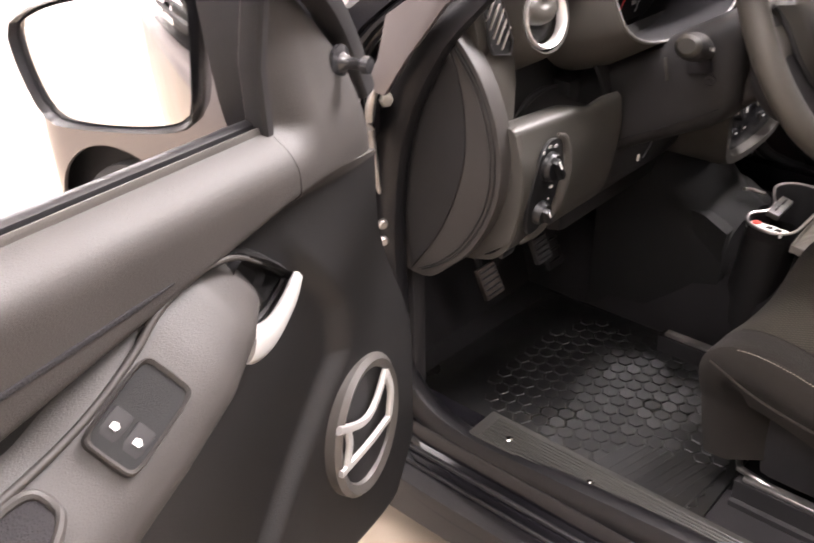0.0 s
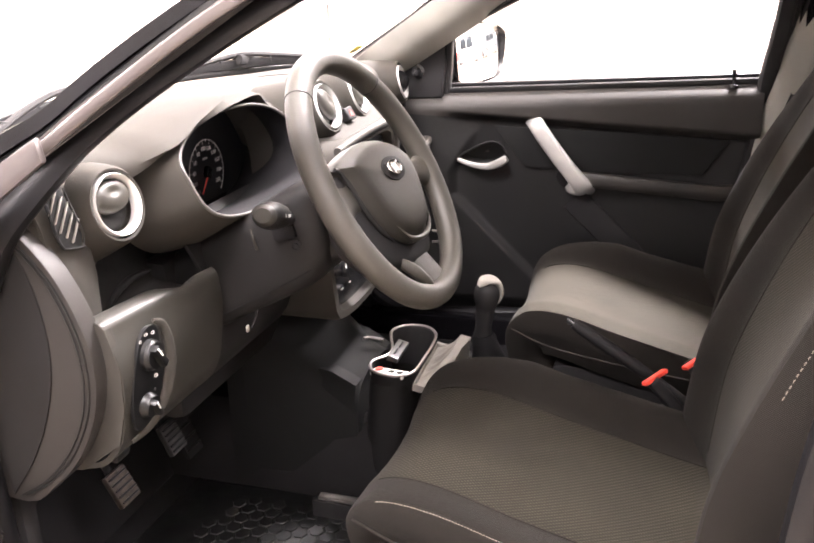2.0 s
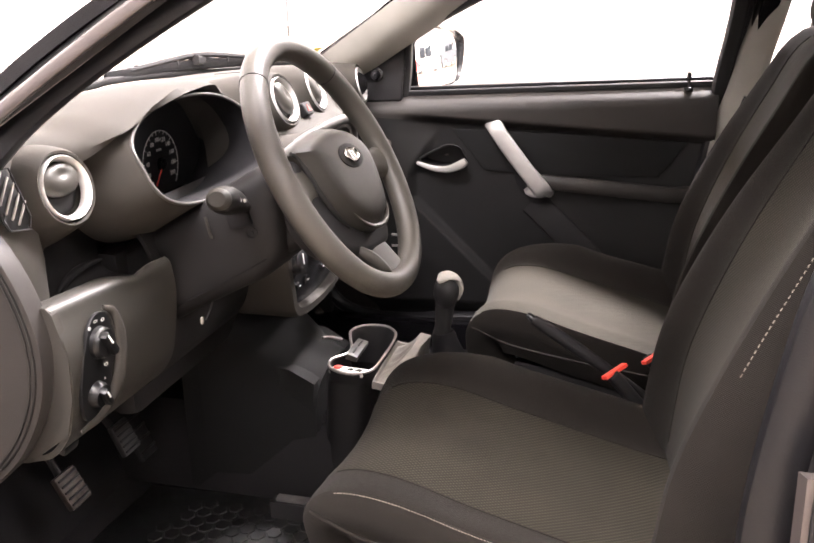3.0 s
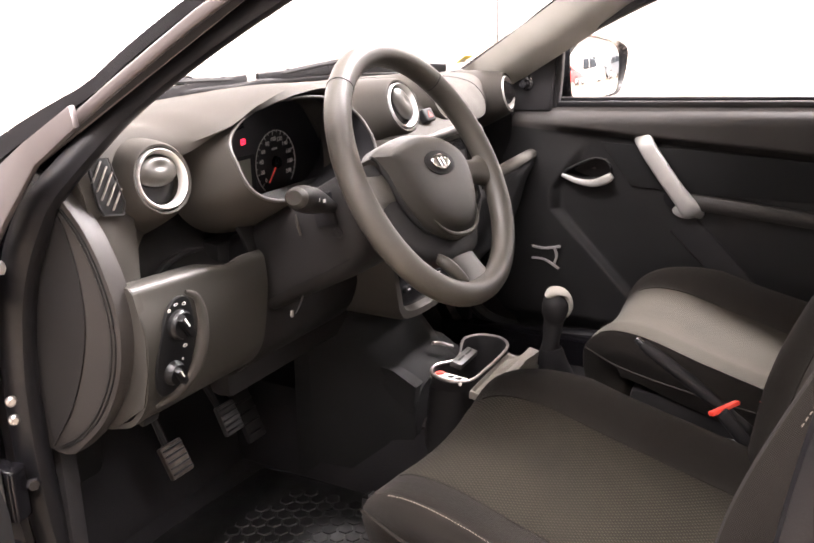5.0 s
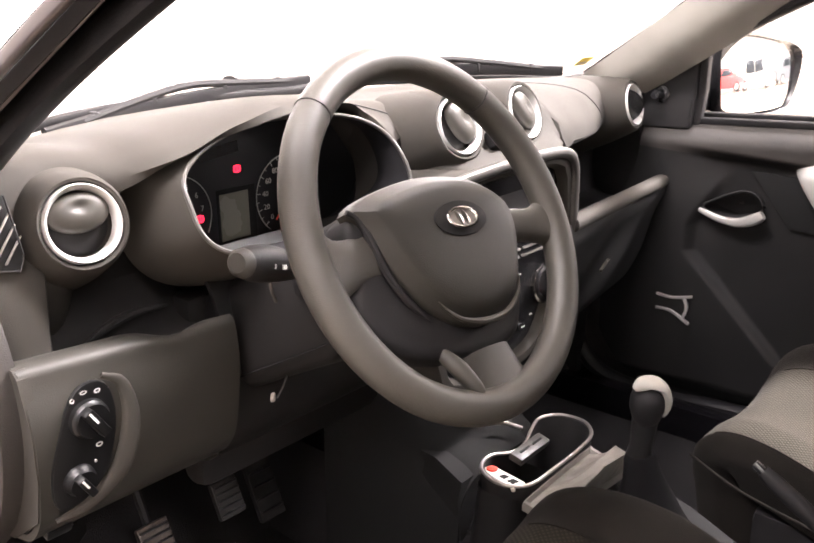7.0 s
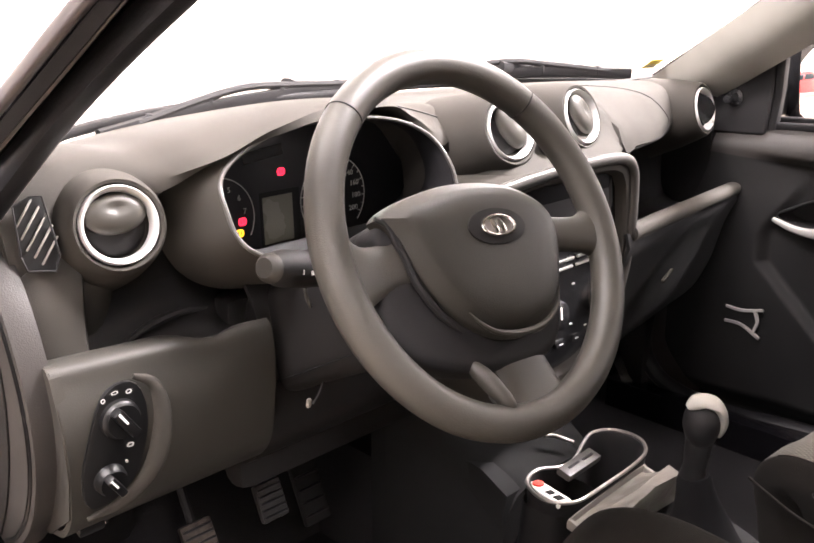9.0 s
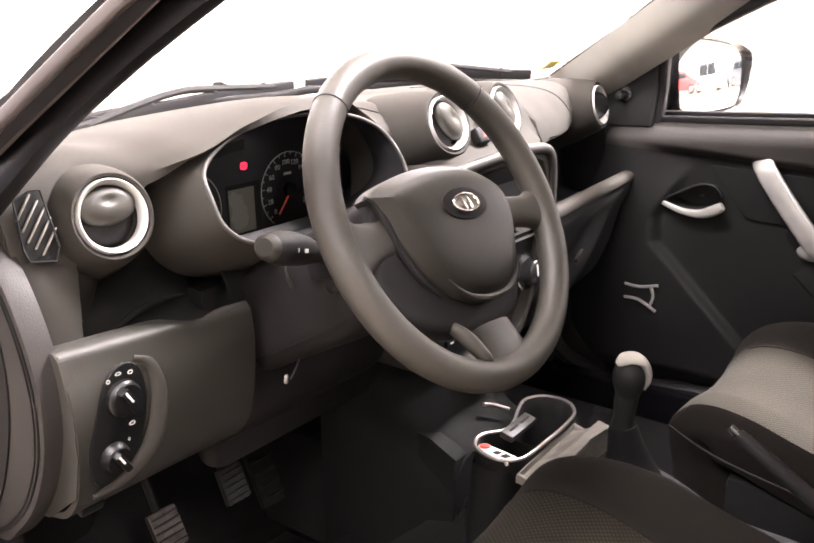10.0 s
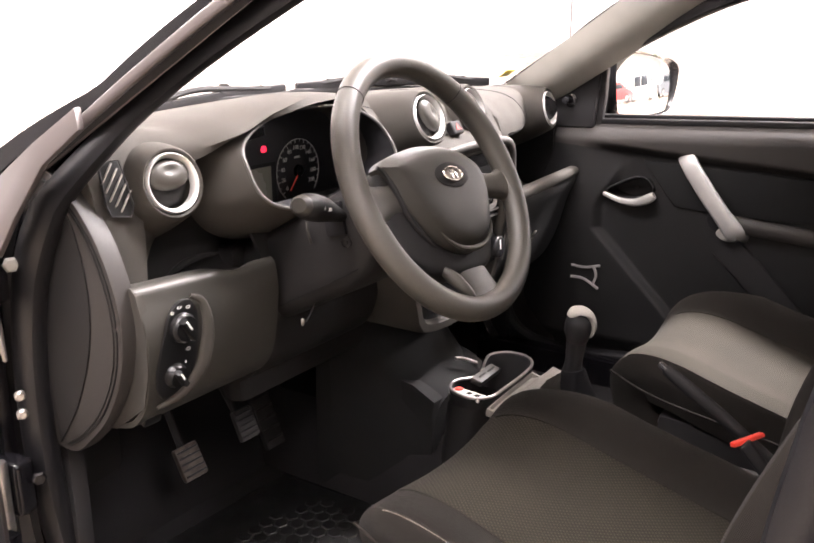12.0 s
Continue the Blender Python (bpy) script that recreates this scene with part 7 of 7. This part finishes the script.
# ---- wipers, sticker, aerial ----
def wiper(pts, blade, label):
    w = thing("windscreen_wiper", pts[0], label, "wiper", "wipers")
    part("arm", tube(spline(pts, 20), 1.0, profile=oval(0, 0, 0.014, 0.012, 10, 3)), M_MATT, w)
    part("blade", tube(spline(blade, 24), 1.0, profile=oval(0, 0, 0.006, 0.012, 8, 2.5)), M_RUBBER, w)
    bl = spline(blade, 24)
    part("bridge", tube(spline([bl[3] + Vector((0, 0, 0.004)), bl[8] + Vector((0, 0, 0.014)), bl[12] + Vector((0, 0, 0.022)), bl[16] + Vector((0, 0, 0.014)), bl[21] + Vector((0, 0, 0.004))], 16), 0.0065, 8), M_MATT, w)
    for i in (4, 9, 15, 20):
        part("claw", box((0.012, 0.010, 0.020), pose(*(bl[i] + Vector((0, 0, 0.004)))), 0.002, 1), M_MATT, w)
    return w


wiper([(0.10, 0.505, 0.955), (0.02, 0.470, 0.980), (-0.06, 0.440, 1.002)], [(-0.46, 0.335, 0.968), (-0.27, 0.402, 0.980), (-0.04, 0.434, 0.988), (0.13, 0.440, 0.990)], "black windscreen wiper lying at the glass foot")
wiper([(0.60, 0.36, 0.962), (0.50, 0.345, 0.990), (0.40, 0.345, 1.006)], [(0.16, 0.430, 0.990), (0.33, 0.385, 0.994), (0.50, 0.295, 0.992), (0.640, 0.190, 0.984)], "black windscreen wiper lying at the glass foot")
TAG = pose(0.602, 0.1165, 1.0095, 58, 0, -12)
tag = thing("yellow_sticker", (0.602, 0.1165, 1.0095), "small yellow sticker at the windscreen corner", "sticker")
part("paper", box((0.034, 0.0012, 0.034), TAG, 0.0004, 1), M_YELLOW, tag)
for dz in (-0.010, -0.003):
    part("print_bar", box((0.026, 0.001, 0.003), TAG @ pose(0, -0.0008, dz), 0), M_GREY_PRINT, tag)

# ---- other cars in the hall, seen in the far door mirror ----
def parked_car(at, turn, paint, label, van=False):
    c = thing("parked_car", (at[0], at[1], 0), label, "car", "parked cars")
    m = pose(at[0], at[1], 0, 0, 0, turn)
    top = 1.85 if van else 1.48
    side = [(-2.05, 0.30), (-2.10, 0.62), (-2.02, 0.95), (-1.75 if not van else -2.0, 1.02 if not van else 1.2), (-1.15 if not van else -1.9, top - 0.06), (-0.2, top), (0.45, top - 0.05), (1.05, 1.02), (1.85, 0.86), (2.10, 0.66), (2.12, 0.32), (1.6, 0.22), (-1.6, 0.22)]
    prof = spline([(0, y, z) for y, z in side], 60, True)

    def ring(k, x):
        return [m @ Vector((x * (1 - 0.28 * max(0, q.z - 0.95) / 0.55), q.y * k, 0.22 + (q.z - 0.22) * (0.6 + 0.4 * k))) for q in prof]
    body = skin([ring(0.96, -0.84), ring(1.0, -0.78), ring(1.01, -0.4), ring(1.01, 0.4), ring(1.0, 0.78), ring(0.96, 0.84)])
    part("body", body, paint, c)
    for s in (-1, 1):
        for y0, y1, z1 in ((-1.20, -0.35, top - 0.14), (-0.28, 0.55, top - 0.14)):
            part("side_window", slab([(y0, 1.0), (y1 + (0.25 if y1 > 0 else 0), 1.0), (y1, z1), (y0 + (0.12 if not van else 0), z1)], 0.02, m @ frame_of((s * 0.765 - 0.01, 0, 0), (0, 1, 0), (1, 0, 0)), 0.004), M_WINDOW_DARK, c)
        for y in (-1.25, 1.30):
            w = part("wheel", lathe([(0.0, -0.09), (0.22, -0.09), (0.29, -0.08), (0.305, 0.0), (0.29, 0.08), (0.22, 0.09), (0.0, 0.09)], 28, m @ pose(s * 0.77, y, 0.305, 0, 90, 0)), M_TYRE, c)
            part("rim", lathe([(0.0, 0.0), (0.19, 0.0), (0.20, 0.012), (0.06, 0.02), (0.0, 0.02)], 20, m @ pose(s * 0.855, y, 0.305, 0, 90 * s, 0)), M_SILVER, w)
    part("windscreen", slab([(-0.60, 0), (0.60, 0), (0.48, 0.62), (-0.48, 0.62)], 0.02, m @ pose(0, 1.02, 1.05, 38, 0, 0), 0.004), M_WINDOW_DARK, c)
    for s in (-1, 1):
        part("headlamp", box((0.30, 0.12, 0.14), m @ pose(s * 0.55, 2.02, 0.70), 0.03, 2), M_SILVER, c)
    return c


parked_car((9.0, -13.4), -62, M_CAR_WHITE, "white estate car parked in the hall", True)
parked_car((13.6, -12.4), -75, M_CAR_GREY, "dark grey car parked in the hall")
parked_car((6.0, -15.0), -60, M_CAR_RED, "red car parked in the hall")

cable = thing("hall_cable", (9.78, 4.0, 0), "thin grey cable hanging from the hall ceiling to the floor", "cable")
part("wire", tube([(9.78, 4.0, 0.0), (9.78, 4.0, 2.7), (9.78, 4.0, 5.5)], 0.007, 8), M_DASH, cable)

# raised tiles of the rubber mat
tile = bpy.data.meshes.new("mat_tile")
bm = slab([(0.0150 * math.cos(math.pi / 6 + k * math.pi / 3), 0.0150 * math.sin(math.pi / 6 + k * math.pi / 3)) for k in range(6)], 0.0035, None, 0.0012, 1)
bm.to_mesh(tile)
bm.free()
tile.materials.append(M_MAT)
for j in range(18):
    for i in range(13):
        x, y = -0.585 + 0.0300 * i + (0.015 if j % 2 else 0), -0.325 + 0.0262 * j
        if abs(x + 0.40) / 0.21 < 1.0 and (x + 0.40) ** 4 / 0.22 ** 4 + (y + 0.10) ** 4 / 0.225 ** 4 < 1.0:
            ob = new("mat_tile", tile)
            ob.parent = rubber_mat
            ob.location = Vector((x, y, 0.2137)) - ORIGIN[rubber_mat]
            ob.rotation_euler = (random.uniform(-0.08, 0.08), random.uniform(-0.08, 0.08), random.uniform(-0.05, 0.05))
